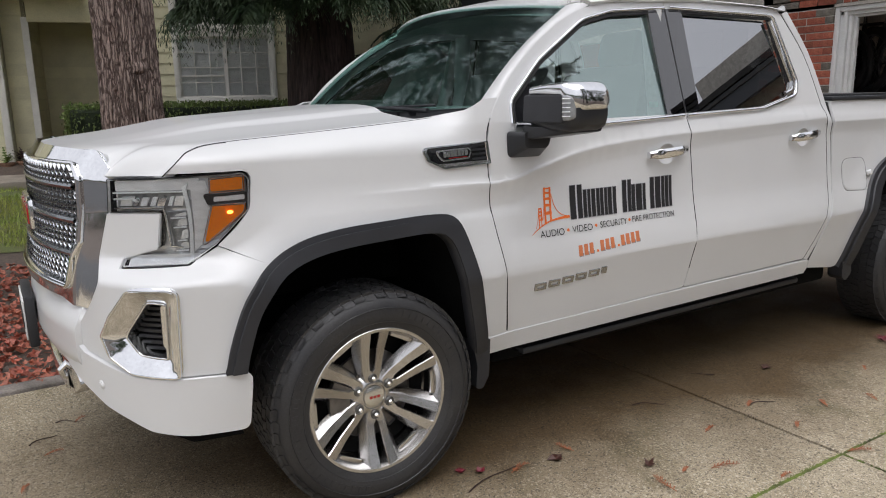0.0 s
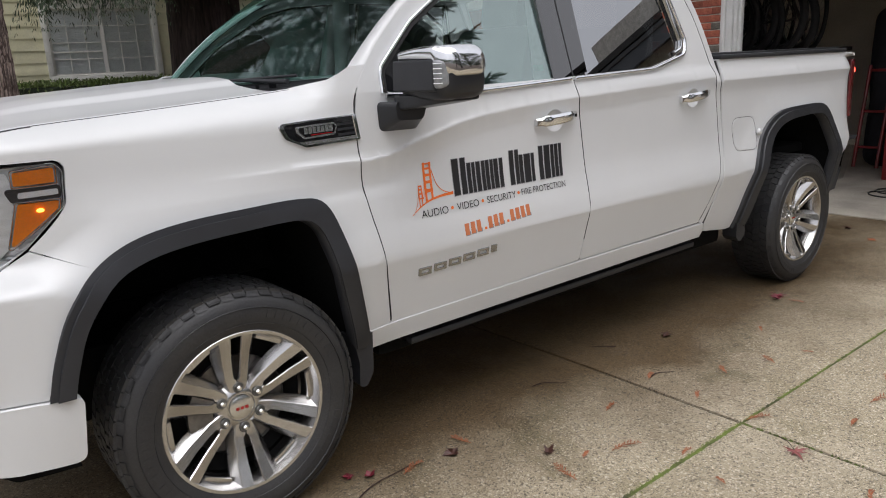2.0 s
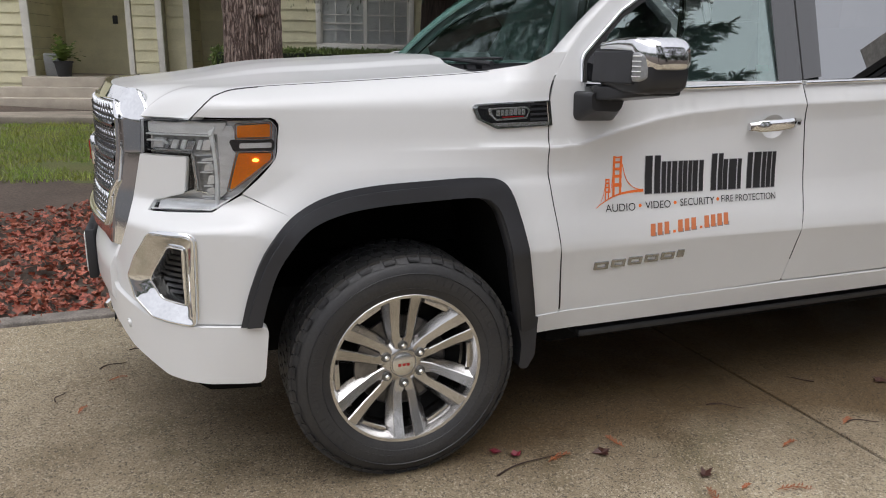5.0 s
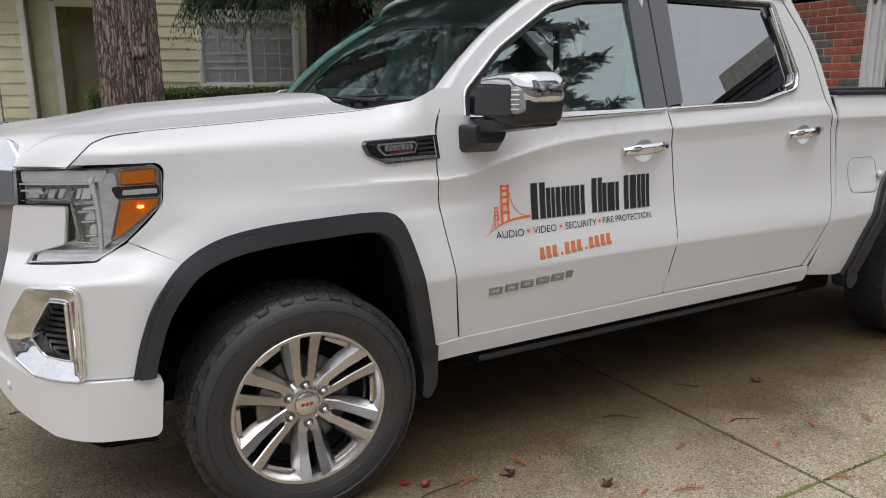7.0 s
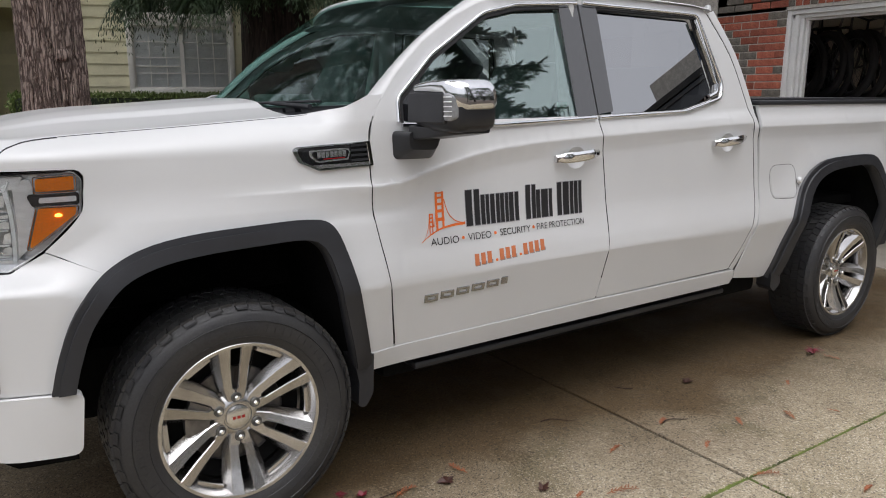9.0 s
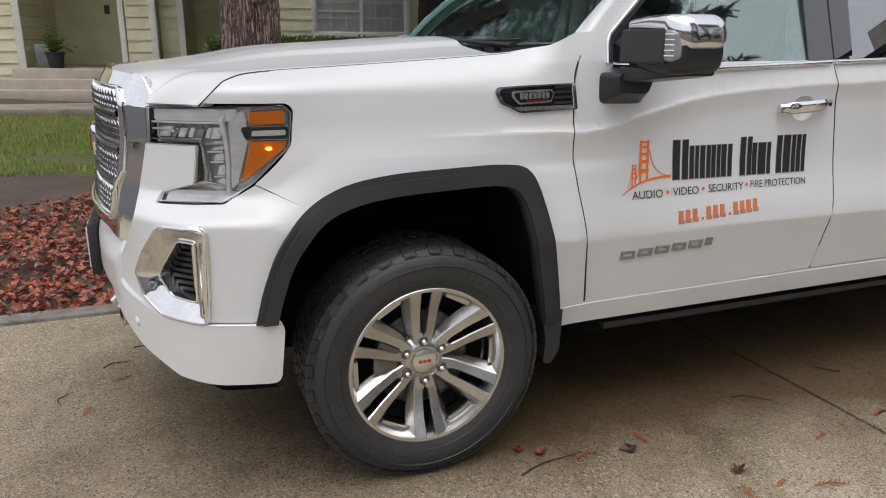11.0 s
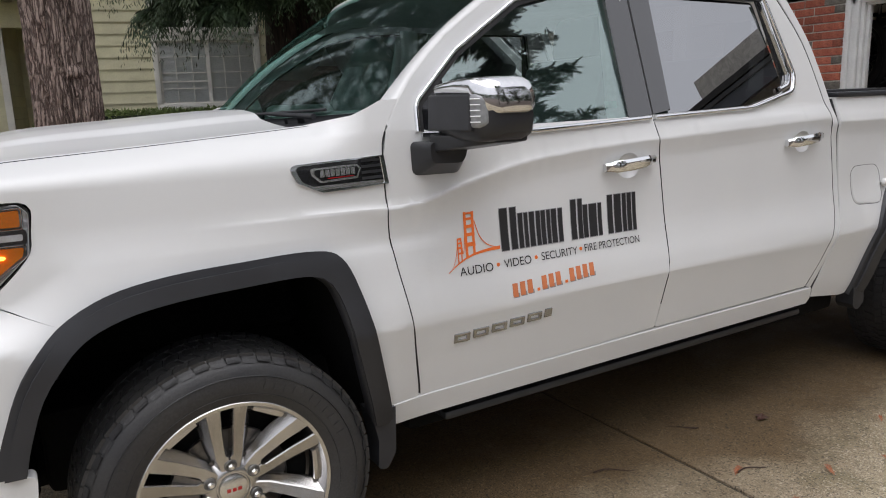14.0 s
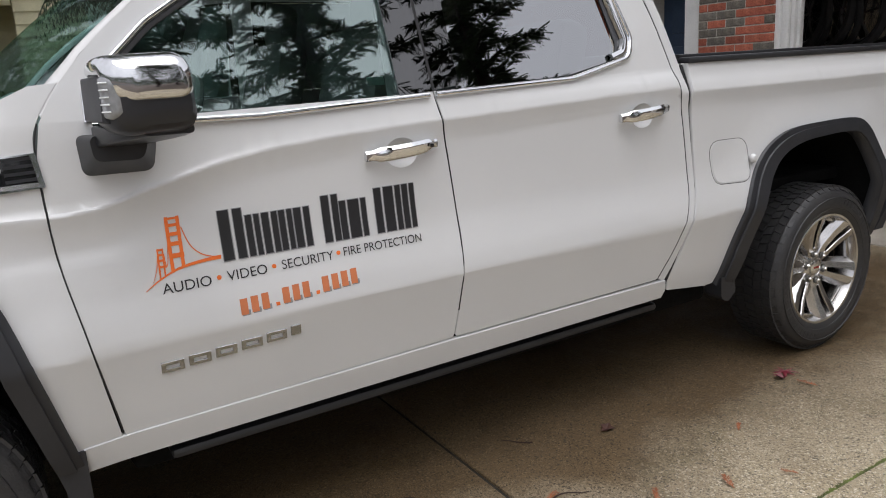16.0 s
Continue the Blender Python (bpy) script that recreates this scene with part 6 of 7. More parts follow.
def plank(x0, x1, z, v, h=.205, turn=0.0, parent=None):
    """One lap board, thicker at its foot, between x0 and x1 at depth v."""
    bm = bmesh.new()
    sec = [(v, z), (v - .030, z), (v - .029, z + .014), (v - .006, z + h), (v, z + h)]
    a, b = [bm.verts.new((x0, y, q)) for y, q in sec], [bm.verts.new((x1, y, q)) for y, q in sec]
    for k in range(5):
        bm.faces.new((a[k], a[(k + 1) % 5], b[(k + 1) % 5], b[k]))
    bm.faces.new(a[::-1])
    bm.faces.new(b)
    return part("board", bm, SIDING, parent or house)


def lap_wall(x0, x1, z0, z1, v, gaps=()):
    z = z0
    while z < z1 - .02:
        h = min(.20, z1 - z)
        cuts = [(x0, x1)]
        for a, b, c, d in gaps:
            if z + h > c + .01 and z < d - .01:
                cuts = [q for s, e in cuts for q in ((s, min(e, a)), (max(s, b), e)) if q[1] - q[0] > .02]
        for s, e in cuts:
            plank(s, e, z, v, h + .008)
        z += .20


def side_wall(x, v0, v1, z0, z1, s):
    """Boards on a wall that runs away from the viewer."""
    z = z0
    while z < z1 - .02:
        h = min(.20, z1 - z)
        box("board", (x + s * .008, (v0 + v1) / 2, z + h / 2), (.016, v1 - v0, h - .006), SIDING, house, m=Matrix.Rotation(0, 4, "X"))
        z += .20


# core walls, thick, with openings left out
core = mat("house_core", (.33, .31, .21), .8)
for nm, c, s in (("wall", (-.795, .12, 2.2), (1.11, .2, 4.4)), ("wall", (.69, .12, .75), (1.86, .2, 1.5)), ("wall", (3.6, .12, 2.2), (3.96, .2, 4.4)), ("wall", (.69, .12, 4.9), (1.86, .2, 1.2)),
                 ("wall", (-3.25, -.22, 2.2), (.60, .2, 4.4)), ("wall", (-2.80, .12, 2.2), (.44, .2, 4.4)), ("wall", (-1.95, 1.5, 2.2), (1.7, .2, 4.4)), ("wall", (-2.68, .82, 2.2), (.15, 1.3, 4.4)), ("wall", (-1.22, .82, 2.2), (.15, 1.3, 4.4)), ("wall", (-4.4, 1.62, 2.2), (2.4, .2, 4.4)), ("wall", (-6.6, -.22, 2.2), (2.6, .2, 4.4))):
    box(nm, c, s, core, house)
lap_wall(-1.35, -.24, .42, 4.4, .015)
lap_wall(-.24, 1.62, .42, 1.50, .015)
lap_wall(1.62, 5.5, .42, 4.4, .015)
lap_wall(-.24, 1.62, 4.3, 4.8, .015)
lap_wall(-3.48, -3.05, .42, 4.4, -.325)
lap_wall(-2.97, -2.64, .42, 4.4, .015)
lap_wall(-2.6, -1.28, .42, 4.4, 1.395)
lap_wall(-5.5, -3.4, .62, 4.4, 1.515)
lap_wall(-7.8, -5.34, .42, 4.4, -.325)
side_wall(-2.60, .02, 1.4, .42, 4.4, 1)
side_wall(-2.99, -.32, .015, .42, 4.4, 1)
side_wall(-1.30, .22, 1.4, .42, 4.4, -1)
side_wall(-3.60, -.3, 1.5, .42, 4.4, -1)
side_wall(-5.25, -.3, 1.5, .42, 4.4, 1)
box("soffit", (-1.95, .75, 3.30), (1.3, 1.46, .08), SIDING, house)
# unseen slab, added to shade the porch walls below
box("porch_roof", (-3.60, -.52, 3.44), (4.0, 1.05, .14), SIDING, house, .01)
box("lintel", (-1.96, .02, 3.12), (1.20, .12, .40), SIDING, house, .01)
box("porch_ceiling", (-4.4, .6, 3.30), (1.9, 1.9, .08), TRIM, house)
for x, v, w, z1 in ((-5.27, -.34, .13, 4.4), (-3.545, -.34, .09, 4.4), (-3.02, -.345, .11, 4.4), (-2.60, -.0, .11, 3.0)):
    box("corner_board", (x, v, (.40 + z1) / 2), (w, .05, z1 - .40), TRIM, house, .006)
box("corner_board", (-6.05, -.34, 2.2), (.10, .05, 3.9), TRIM, house, .006)
# porch with two steps
porch = box("porch_floor", (-4.40, .35, .69), (1.78, 2.3, .50), STUCCO, house, .015)
box("porch_step", (-4.50, -.98, .60), (2.1, .34, .36), STUCCO, house, .015)
box("porch_step", (-4.62, -1.33, .51), (2.5, .36, .22), STUCCO, house, .015)
# white door surround seen at the back of the porch
box("window_frame", (-3.75, 1.47, 2.35), (.28, .05, .9), TRIM, house, .01)
box("wall_lantern", (-4.25, 1.46, 2.0), (.09, .05, .16), mat("black_iron", (.02, .02, .02), .5), house, .01)


def sash_window(x0, x1, z0, z1, v, cols, rows, parent, split=True, blinds=True):
    w = sub("window", parent)
    t = .095
    for c, s in (((x0 - t / 2, v - .03, (z0 + z1) / 2), (t, .07, z1 - z0 + 2 * t)), ((x1 + t / 2, v - .03, (z0 + z1) / 2), (t, .07, z1 - z0 + 2 * t)), (((x0 + x1) / 2, v - .03, z1 + t / 2), (x1 - x0, .07, t)), (((x0 + x1) / 2, v - .034, z0 - t / 2), (x1 - x0 + .1, .09, t))):
        box("window_frame", c, s, TRIM, w, .008)
    panes = [(x0, (x0 + x1) / 2), ((x0 + x1) / 2, x1)] if split else [(x0, x1)]
    for a, b in panes:
        raw("pane", [(a, v + .012, z0), (b, v + .012, z0), (b, v + .012, z1), (a, v + .012, z1)], [(0, 1, 2, 3)], PANE, w)
        for k in range(cols + 1):
            ww = .034 if k in (0, cols) else .014
            x = a + (b - a) * k / cols
            x = min(max(x, a + ww / 2), b - ww / 2)
            box("glazing_bar", (x, v, (z0 + z1) / 2), (ww, .02, z1 - z0), TRIM, w)
        for k in range(rows + 1):
            ww = .034 if k in (0, rows) else .014
            z = min(max(z0 + (z1 - z0) * k / rows, z0 + ww / 2), z1 - ww / 2)
            box("glazing_bar", ((a + b) / 2, v - .002, z), (b - a, .02, ww), TRIM, w)
    if split:
        box("meeting_rail", ((x0 + panes[0][1]) / 2, v - .008, z0 + (z1 - z0) * .36), (panes[0][1] - x0, .03, .022), TRIM, w)
    if blinds:
        n = int((z1 - z0) / .042)
        bm = bmesh.new()
        for k in range(n):
            add_box(bm, (0, 0, 0), (x1 - x0 - .03, .045, .003), 0, pose((x0 + x1) / 2, v + .045, z0 + .02 + k * .042, 74))
        tagged(part("blind", bm, BLIND, w), kind="stuff")
    # solid box behind the panes; the room's dimness is in its colour
    box("room_dark_box", ((x0 + x1) / 2, v + .75, (z0 + z1) / 2), (x1 - x0 + .4, 1.1, z1 - z0 + .4), DARK_ROOM, w)


sash_window(-.15, 1.53, 1.585, 2.70, .02, 3, 4, house)
sash_window(-.15, .36, 2.90, 3.9, .02, 1, 1, house, False, False)
sash_window(.52, 1.53, 2.90, 3.9, .02, 2, 1, house, False, False)
box("meeting_board", (.69, -.01, 2.80), (1.9, .07, .12), TRIM, house, .006)
bm = bmesh.new()
add_prism(bm, [(-.45, 4.62), (-.45, 4.77), (5.0, 7.2), (5.0, 7.0)], -8.3, 6.0, Matrix(((0, 0, 1, 0), (1, 0, 0, 0), (0, 1, 0, 0), (0, 0, 0, 1))))
part("roof", bm, ROOF, house)
box("back_mass", (-1, 4.3, 2.2), (12, 5, 4.4), core, house)
box("house_door", (4.25, -.03, 1.5), (.30, .06, 2.2), TRIM, house, .01)

# potted plants and a grey panel on the porch
POT = mat("dark_pot", (.030, .032, .036), .5, var=.2)
TERRA = mat("terracotta", (.30, .17, .11), .8, var=.2)
FERN = mat("fern_green", (.16, .23, .045), .6, var=.3, scale=12, island=True)
DUSK = mat("purple_foliage", (.060, .028, .030), .6, var=.3, island=True)
hm = Matrix.Translation((2.30, 12.1, 0)) @ Matrix.Rotation(radians(-12), 4, "Z")


def potted(x, v, z, r, h, potmat, leafmat, n, size, label, seed):
    t = thing("potted_plant", label, "potted plant", hm @ Vector((x, v, z)))
    lathe("pot", [(0, 0), (r * .72, 0), (r, h), (r * 1.08, h), (r * 1.08, h - .03), (r * .9, h - .03), (0, h - .04)], potmat, t, 24)
    rnd = random.Random(seed)
    vs, fs = [], []
    for k in range(n):
        a, tilt = rnd.uniform(0, 6.28), rnd.uniform(.25, 1.1)
        ln = size * rnd.uniform(.6, 1.15)
        pts = [Vector((math.cos(a) * ln * s * math.sin(tilt), math.sin(a) * ln * s * math.sin(tilt), h + ln * (s * math.cos(tilt) - .55 * s * s * math.sin(tilt)))) for s in [q / 6 for q in range(7)]]
        side_v = Vector((-math.sin(a), math.cos(a), 0))
        for q in range(1, 7):
            for sg in (-1, 1):
                w = size * .16 * (1 - abs(q - 3) / 5)
                i = len(vs)
                d = (pts[q] - pts[q - 1])
                vs += [tuple(pts[q - 1]), tuple(pts[q - 1].lerp(pts[q], .5) + side_v * sg * w), tuple(pts[q])]
                fs.append((i, i + 1, i + 2))
    tagged(raw("foliage", vs, fs, leafmat, t), kind="stuff")


potted(-4.72, -.35, .94, .155, .27, POT, FERN, 26, .62, "yellow green fern in a dark grey pot on the porch", 1)
potted(-2.75, -.75, .40, .12, .20, TERRA, DUSK, 26, .34, "dark purple plant in a terracotta pot", 2)
potted(-3.0, -.85, .40, .11, .18, TERRA, FERN, 12, .30, "leafy plant in a terracotta pot", 3)
PANEL = mat("grey_plastic_panel", (.36, .37, .38), .5, var=.15, scale=6, bump=.1)
ob = box("bag", (0, 0, 0), (.26, .12, .40), PANEL, None, .02, m=hm @ pose(-4.98, -.12, 1.14, 12, 0, 8))
tagged(ob, "grey plastic bag leaning beside the fern pot", "bag")

# clipped hedge below the window
HEDGE = mat("hedge_leaves", (.14, .205, .045), .55, var=.3, scale=7, island=True, other=(.10, .13, .035))


def leaf_cloud(name, boxes, n, size, material, label, cat, seed, kind=""):
    rnd = random.Random(seed)
    vs, fs = [], []
    tot = sum(b[1][0] * b[1][1] + b[1][0] * b[1][2] for b in boxes)
    for c, s, turn in boxes:
        mm = Matrix.Translation(c) @ Matrix.Rotation(turn, 4, "Z")
        for k in range(int(n * (s[0] * s[1] + s[0] * s[2]) / tot)):
            p = Vector((rnd.uniform(-.5, .5), rnd.uniform(-.5, .5), rnd.uniform(-.5, .5)))
            ax = rnd.choice((1, 1, 2, 2, 0))
            p[ax] = rnd.choice((-.5, .5)) if ax != 2 else .5
            p = Vector((p.x * s[0], p.y * s[1], p.z * s[2])) + Vector([rnd.gauss(0, .03) for _ in range(3)])
            q = mm @ p
            r = Matrix.Translation(q) @ Euler((rnd.uniform(0, 6), rnd.uniform(0, 6), rnd.uniform(0, 6))).to_matrix().to_4x4()
            l = size * rnd.uniform(.6, 1.3)
            i = len(vs)
            vs += [tuple(r @ Vector(v)) for v in ((-l, 0, 0), (0, -l * .45, 0), (l, 0, 0), (0, l * .45, 0))]
            fs.append((i, i + 1, i + 2, i + 3))
    return tagged(raw(name, vs, fs, material), label, cat, kind=kind)


hedge = thing("hedge", "low clipped green hedge under the window", "hedge", hm @ Vector((1.0, -.75, .42)))
bm = bmesh.new()
add_box(bm, (.62, 0, .50), (7.16, .62, 1.0), .06)
# the shade between the leaves is put into this core's dark colour
hc = part("hedge_core", bm, mat("hedge_shade", (.018, .030, .010), .9, var=.4), hedge)
hedge.rotation_euler = (0, 0, radians(-12))
h1 = leaf_cloud("hedge_leaf", [((.62, 0, .51), (7.24, .70, 1.06), 0)], 17000, .030, HEDGE, "", "", 4, "stuff")
h1.parent = hedge


# ---- brick garage behind the truck ----
BRICK = mat("red_brick", (.40, .125, .075), .8, var=.35, scale=14, bump=.3, bump_scale=90, obj_random=.3, other=(.30, .075, .045))
BRICK_GREY = mat("grey_brick", (.20, .18, .15), .8, var=.3, scale=14, bump=.3, bump_scale=90, obj_random=.2)
MORTAR = mat("mortar", (.55, .52, .47), .9, var=.2, scale=20, bump=.3)
DOOR_BLUE = mat("blue_door_paint", (.030, .060, .115), .45, var=.1, bump=.03)
WALL_IN = mat("garage_plaster", (.84, .79, .70), .85, var=.12, scale=2, bump=.08)
GARAGE_FLOOR = mat("garage_concrete", (.45, .41, .35), .6, var=.25, scale=2, bump=.15, bump_scale=120)
WHITE_TRIM = mat("white_garage_trim", (.72, .72, .70), .5, var=.06, bump=.03)
GX = 6.34
garage = tagged(thing("wall_garage", "red and grey brick garage front with white door trim", "garage wall"), kind="structure")


def core_wall(name, c, s, m=MORTAR):
    return box(name, c, s, m, garage)


core_wall("wall_core", (GX + .108, 2.55, 1.3), (.20, .80, 2.6))
core_wall("wall_core", (GX + .108, .0, 2.95), (.20, 5.9, 1.30))
core_wall("wall_core", (GX + .108, -2.90, 1.2), (.20, .80, 2.4))
core_wall("wall_core", (GX + .108, 5.4, 2.9), (.20, 4.9, 1.4))
brick_meshes = []
for l in (.205, .10, .215):
    bm = bmesh.new()
    add_box(bm, (0, 0, 0), (.10, l - .010, .066), .004, seg=1)
    me = bpy.data.meshes.new("brick")
    bm.to_mesh(me)
    bm.free()
    brick_meshes.append(me)
RED_ME, GREY_ME = [], []
for me in brick_meshes:
    a, b = me.copy(), me.copy()
    a.materials.append(BRICK)
    b.materials.append(BRICK_GREY)
    RED_ME.append(a)
    GREY_ME.append(b)
rnd = random.Random(8)


def brick(kind, y, z, turn=0, x=GX):
    ob = new("brick", (GREY_ME if rnd.random() < .30 else RED_ME)[kind])
    ob.parent = garage
    ob.matrix_basis = pose(x + .05 + rnd.uniform(-.002, .002), y, z, turn)


course = .0765
for r in range(int(2.33 / course)):
    z = .04 + r * course
    y = 2.945
    edges = [2.945]
    y = 2.945 - (.205 if r % 2 else .10)
    while y > 2.16:
        edges.append(y)
        y -= .205
    edges.append(2.155)
    for a, b in zip(edges, edges[1:]):
        if z < 1.2:
            continue
        k = 0 if a - b > .15 else 1
        if a - b > .05:
            brick(k, (a + b) / 2, z)
# returns of the pier into the door opening
for r in range(16, 30):
    z = .04 + r * course
    brick(1, 2.155 + .045, z, 0, GX + .09)
# soldier course over the opening and courses above
for k in range(44):
    y = 2.10 - k * .0765
    brick(2, y, 2.435, 90)
for r in range(4):
    z = 2.60 + r * course
    for k in range(28):
        brick(0, 2.84 - k * .205 - .1 * (r % 2), z)
for r in range(4):
    z = 2.365 + r * course
    if r < 3:
        for k in range(4):
            brick(0, 2.84 - k * .205 - .1 * (r % 2), z) if 2.84 - k * .205 - .1 * (r % 2) > 2.2 else None
# trim of the door opening
trimg = tagged(thing("trim_garage_door", "white painted garage door frame", "door frame"), kind="structure")
for y, w, x in ((2.125, .05, .02), (2.085, .035, .05), (2.045, .04, .03), (2.005, .035, .06), (1.975, .03, .10)):
    box("jamb_board", (GX + x + .03, y, 1.15), (.05, w, 2.30), WHITE_TRIM, trimg, .004)
for z, h, x in ((2.275, .045, .02), (2.235, .04, .05), (2.205, .025, .09)):
    box("head_board", (GX + x + .03, -.10, z), (.05, 4.4, h), WHITE_TRIM, trimg, .004)
box("jamb_board", (GX + .05, -2.42, 1.15), (.08, .16, 2.30), WHITE_TRIM, trimg, .004)
box("door_track", (GX + .9, 1.82, 2.28), (1.6, .05, .05), STEEL, trimg, .004)
# rooms behind
shell = tagged(thing("wall_interior", "dim cream plaster garage walls", "wall"), kind="structure")
GD = 10.9
box("back_wall", (GD + .1, .3, 1.5), (.2, 7.5, 3.0), WALL_IN, shell)
box("side_wall", (9.3, 4.0, 1.5), (6.0, .2, 3.0), WALL_IN, shell)
box("side_wall", (9.3, -3.3, 1.5), (6.0, .2, 3.0), WALL_IN, shell)
cl = box("ceiling", (9.4, .3, 2.72), (6.2, 7.6, .15), WALL_IN)
tagged(cl, "dim plaster ceiling of the garage", "ceiling", kind="structure")
fl = box("floor", ((THRESH + GD) / 2, .3, -.055), (GD - THRESH - .02, 7.4, .12), GARAGE_FLOOR, None, .006)
tagged(fl, "dusty grey concrete garage floor", "floor", kind="structure")
# blue entry door beside the brick pier
entry = tagged(thing("door_1", "dark blue panelled entry door beside the brick pier", "door"), kind="structure")
box("door_leaf", (6.95, 3.85, 1.25), (.05, 1.0, 2.3), DOOR_BLUE, entry, .004)
for y in (3.60, 4.08):
    for z0, z1 in ((.4, 1.05), (1.20, 1.56), (1.70, 2.25)):
        box("door_panel", (6.918, y, (z0 + z1) / 2), (.02, .34, z1 - z0), DOOR_BLUE, entry, .008)
box("door_frame", (6.93, 3.30, 1.25), (.10, .08, 2.4), DOOR_BLUE, entry, .004)
box("door_frame", (6.93, 3.85, 2.45), (.10, 1.2, .10), WHITE_TRIM, entry, .004)
box("entry_wall", (7.1, 5.6, 1.6), (.2, 2.6, 3.2), BRICK, entry)
box("entry_wall", (6.75, 3.06, 1.6), (.70, .2, 3.2), WHITE_TRIM, entry)
eave = box("fascia", (GX - .25, 2.5, 3.05), (.06, 12, .22), mat("slate_fascia", (.050, .055, .065), .5, var=.1), garage)
box("eave_soffit", (GX - .05, 2.5, 3.12), (.5, 12, .03), mat("grey_soffit", (.06, .06, .06), .8, var=.1), garage)
bm = bmesh.new()
add_prism(bm, [(-.30, 3.17), (-.30, 3.24), (5.2, 3.75), (5.2, 3.65)], -3.6, 8.4, Matrix(((1, 0, 0, GX), (0, 0, 1, 0), (0, 1, 0, 0), (0, 0, 0, 1))))
part("roof", bm, ROOF, garage)

# ---- bicycles and things in the garage ----
BIKE_BLACK = mat("bicycle_paint", (.020, .020, .024), .35, var=.2, coat=.3)
BIKE_GREY = mat("bicycle_grey", (.22, .21, .20), .35, .4, var=.2)
RUBBER = mat("bicycle_tyre", (.018, .018, .02), .75, var=.2)
RIM_B = mat("bicycle_rim", (.35, .35, .36), .35, .8, var=.2)


def bicycle(place, turn, tilt, paint, fat, label):
    b = thing("bicycle", label, "bicycle", place, "bicycles in the garage")
    b.rotation_euler = (radians(tilt), 0, radians(turn))
    R = .345
    for x in (-.52, .52):
        ty = bmesh.new()
        add_tube(ty, [(x + R * math.cos(a), 0, R + R * math.sin(a)) for a in [2 * math.pi * k / 36 for k in range(37)]], fat, 8, caps=False)
        wh = part("bicycle_tyre", ty, RUBBER, b, smooth=True)
        rm = bmesh.new()
        add_tube(rm, [(x + (R - fat - .006) * math.cos(a), 0, R + (R - fat - .006) * math.sin(a)) for a in [2 * math.pi * k / 36 for k in range(37)]], .011, 6, caps=False)
        part("wheel_rim", rm, RIM_B, wh, smooth=True)
        sp = bmesh.new()
        for k in range(16):
            a = 2 * math.pi * k / 16
            add_tube(sp, [(x, 0, R), (x + (R - fat) * math.cos(a), 0, R + (R - fat) * math.sin(a))], .002, 3, caps=False)
        tagged(part("spoke", sp, RIM_B, wh), kind="stuff")
    fr = bmesh.new()
    A, B, C, D, E, F = (-.52, 0, R), (-.12, 0, .30), (-.22, 0, .78), (.36, 0, .80), (.52, 0, R), (.40, 0, .68)
    for p, q, r in ((A, B, .012), (A, C, .010), (B, C, .017), (C, D, .016), (B, F, .020), (D, F, .020), (F, E, .016)):
        add_tube(fr, [p, q], r, 8)
    part("frame", fr, paint, b, smooth=True)
    hb = bmesh.new()
    add_tube(hb, [(.33, -.33, .98), (.38, -.12, .96), (.36, 0, .92), (.38, .12, .96), (.33, .33, .98)], .013, 8)
    add_tube(hb, [(.36, 0, .92), (.36, 0, .80)], .014, 8)
    part("handlebar", hb, BIKE_BLACK, b, smooth=True)
    box("saddle", (-.26, 0, .93), (.27, .13, .05), BIKE_BLACK, b, .02)
    tube("seat_post", [(-.22, 0, .78), (-.25, 0, .91)], .013, BIKE_GREY, b)
    lathe("chain_ring", [(.0, .004), (.09, .004), (.09, -.004), (0, -.004)], STEEL, b, 24, Matrix.Translation((-.12, -.05, .30)) @ Matrix.Rotation(radians(90), 4, "X"))
    tube("crank", [(-.12, -.07, .30), (.02, -.08, .22)], .009, STEEL, b)


for k, (x, y, tn, paint, fat) in enumerate(((7.75, 3.20, 70, BIKE_BLACK, .045), (7.85, 3.06, 62, BIKE_GREY, .034), (7.8, 2.92, 66, BIKE_BLACK, .045), (7.95, 2.78, 59, BIKE_BLACK, .034), (7.9, 2.64, 65, BIKE_BLACK, .045), (8.1, 2.50, 60, BIKE_GREY, .045), (8.5, 2.38, 44, BIKE_GREY, .024))):
    bicycle((x, y, 1.45), tn, 4 * (-1) ** k, paint, fat, ("black", "grey", "black", "black", "black", "grey", "slim grey")[k] + " mountain bicycle standing on the raised garage rack")
rack = thing("bicycle_rack", "dark wooden platform under the bicycles", "rack", (8.3, 2.85, 0))
WOODD = mat("dark_stained_wood", (.055, .040, .030), .7, var=.3, scale=8, bump=.1)
box("platform", (0, 0, 1.425), (1.9, 1.7, .05), WOODD, rack, .006)
for x in (-.7, .7):
    for y in (-.75, .75):
        box("post", (x, y, .70), (.08, .08, 1.40), WOODD, rack, .006)
# workbench stuff to the other side
RED_METAL = mat("red_metal", (.26, .018, .020), .4, var=.2, coat=.3)
CARD = mat("cardboard_orange", (.42, .13, .05), .8, var=.2)
CRATE = mat("pale_crate", (.50, .50, .47), .6, var=.1)
gate = thing("hand_truck", "red tubular steel hand truck", "hand truck", (8.55, 1.46, 0))
for y in (-.13, .13):
    tube("rail", [(0, y, .03), (.25, y, 1.22)], .022, RED_METAL, gate)
for t in (.2, .55, .95):
    tube("cross_bar", [(.25 * t, -.13, .03 + 1.19 * t), (.25 * t, .13, .03 + 1.19 * t)], .016, RED_METAL, gate)
chest = thing("tool_chest", "red steel tool chest with drawers", "tool chest", (8.2, .62, 0))
box("chest_body", (0, 0, .42), (.55, .85, .84), RED_METAL, chest, .012)
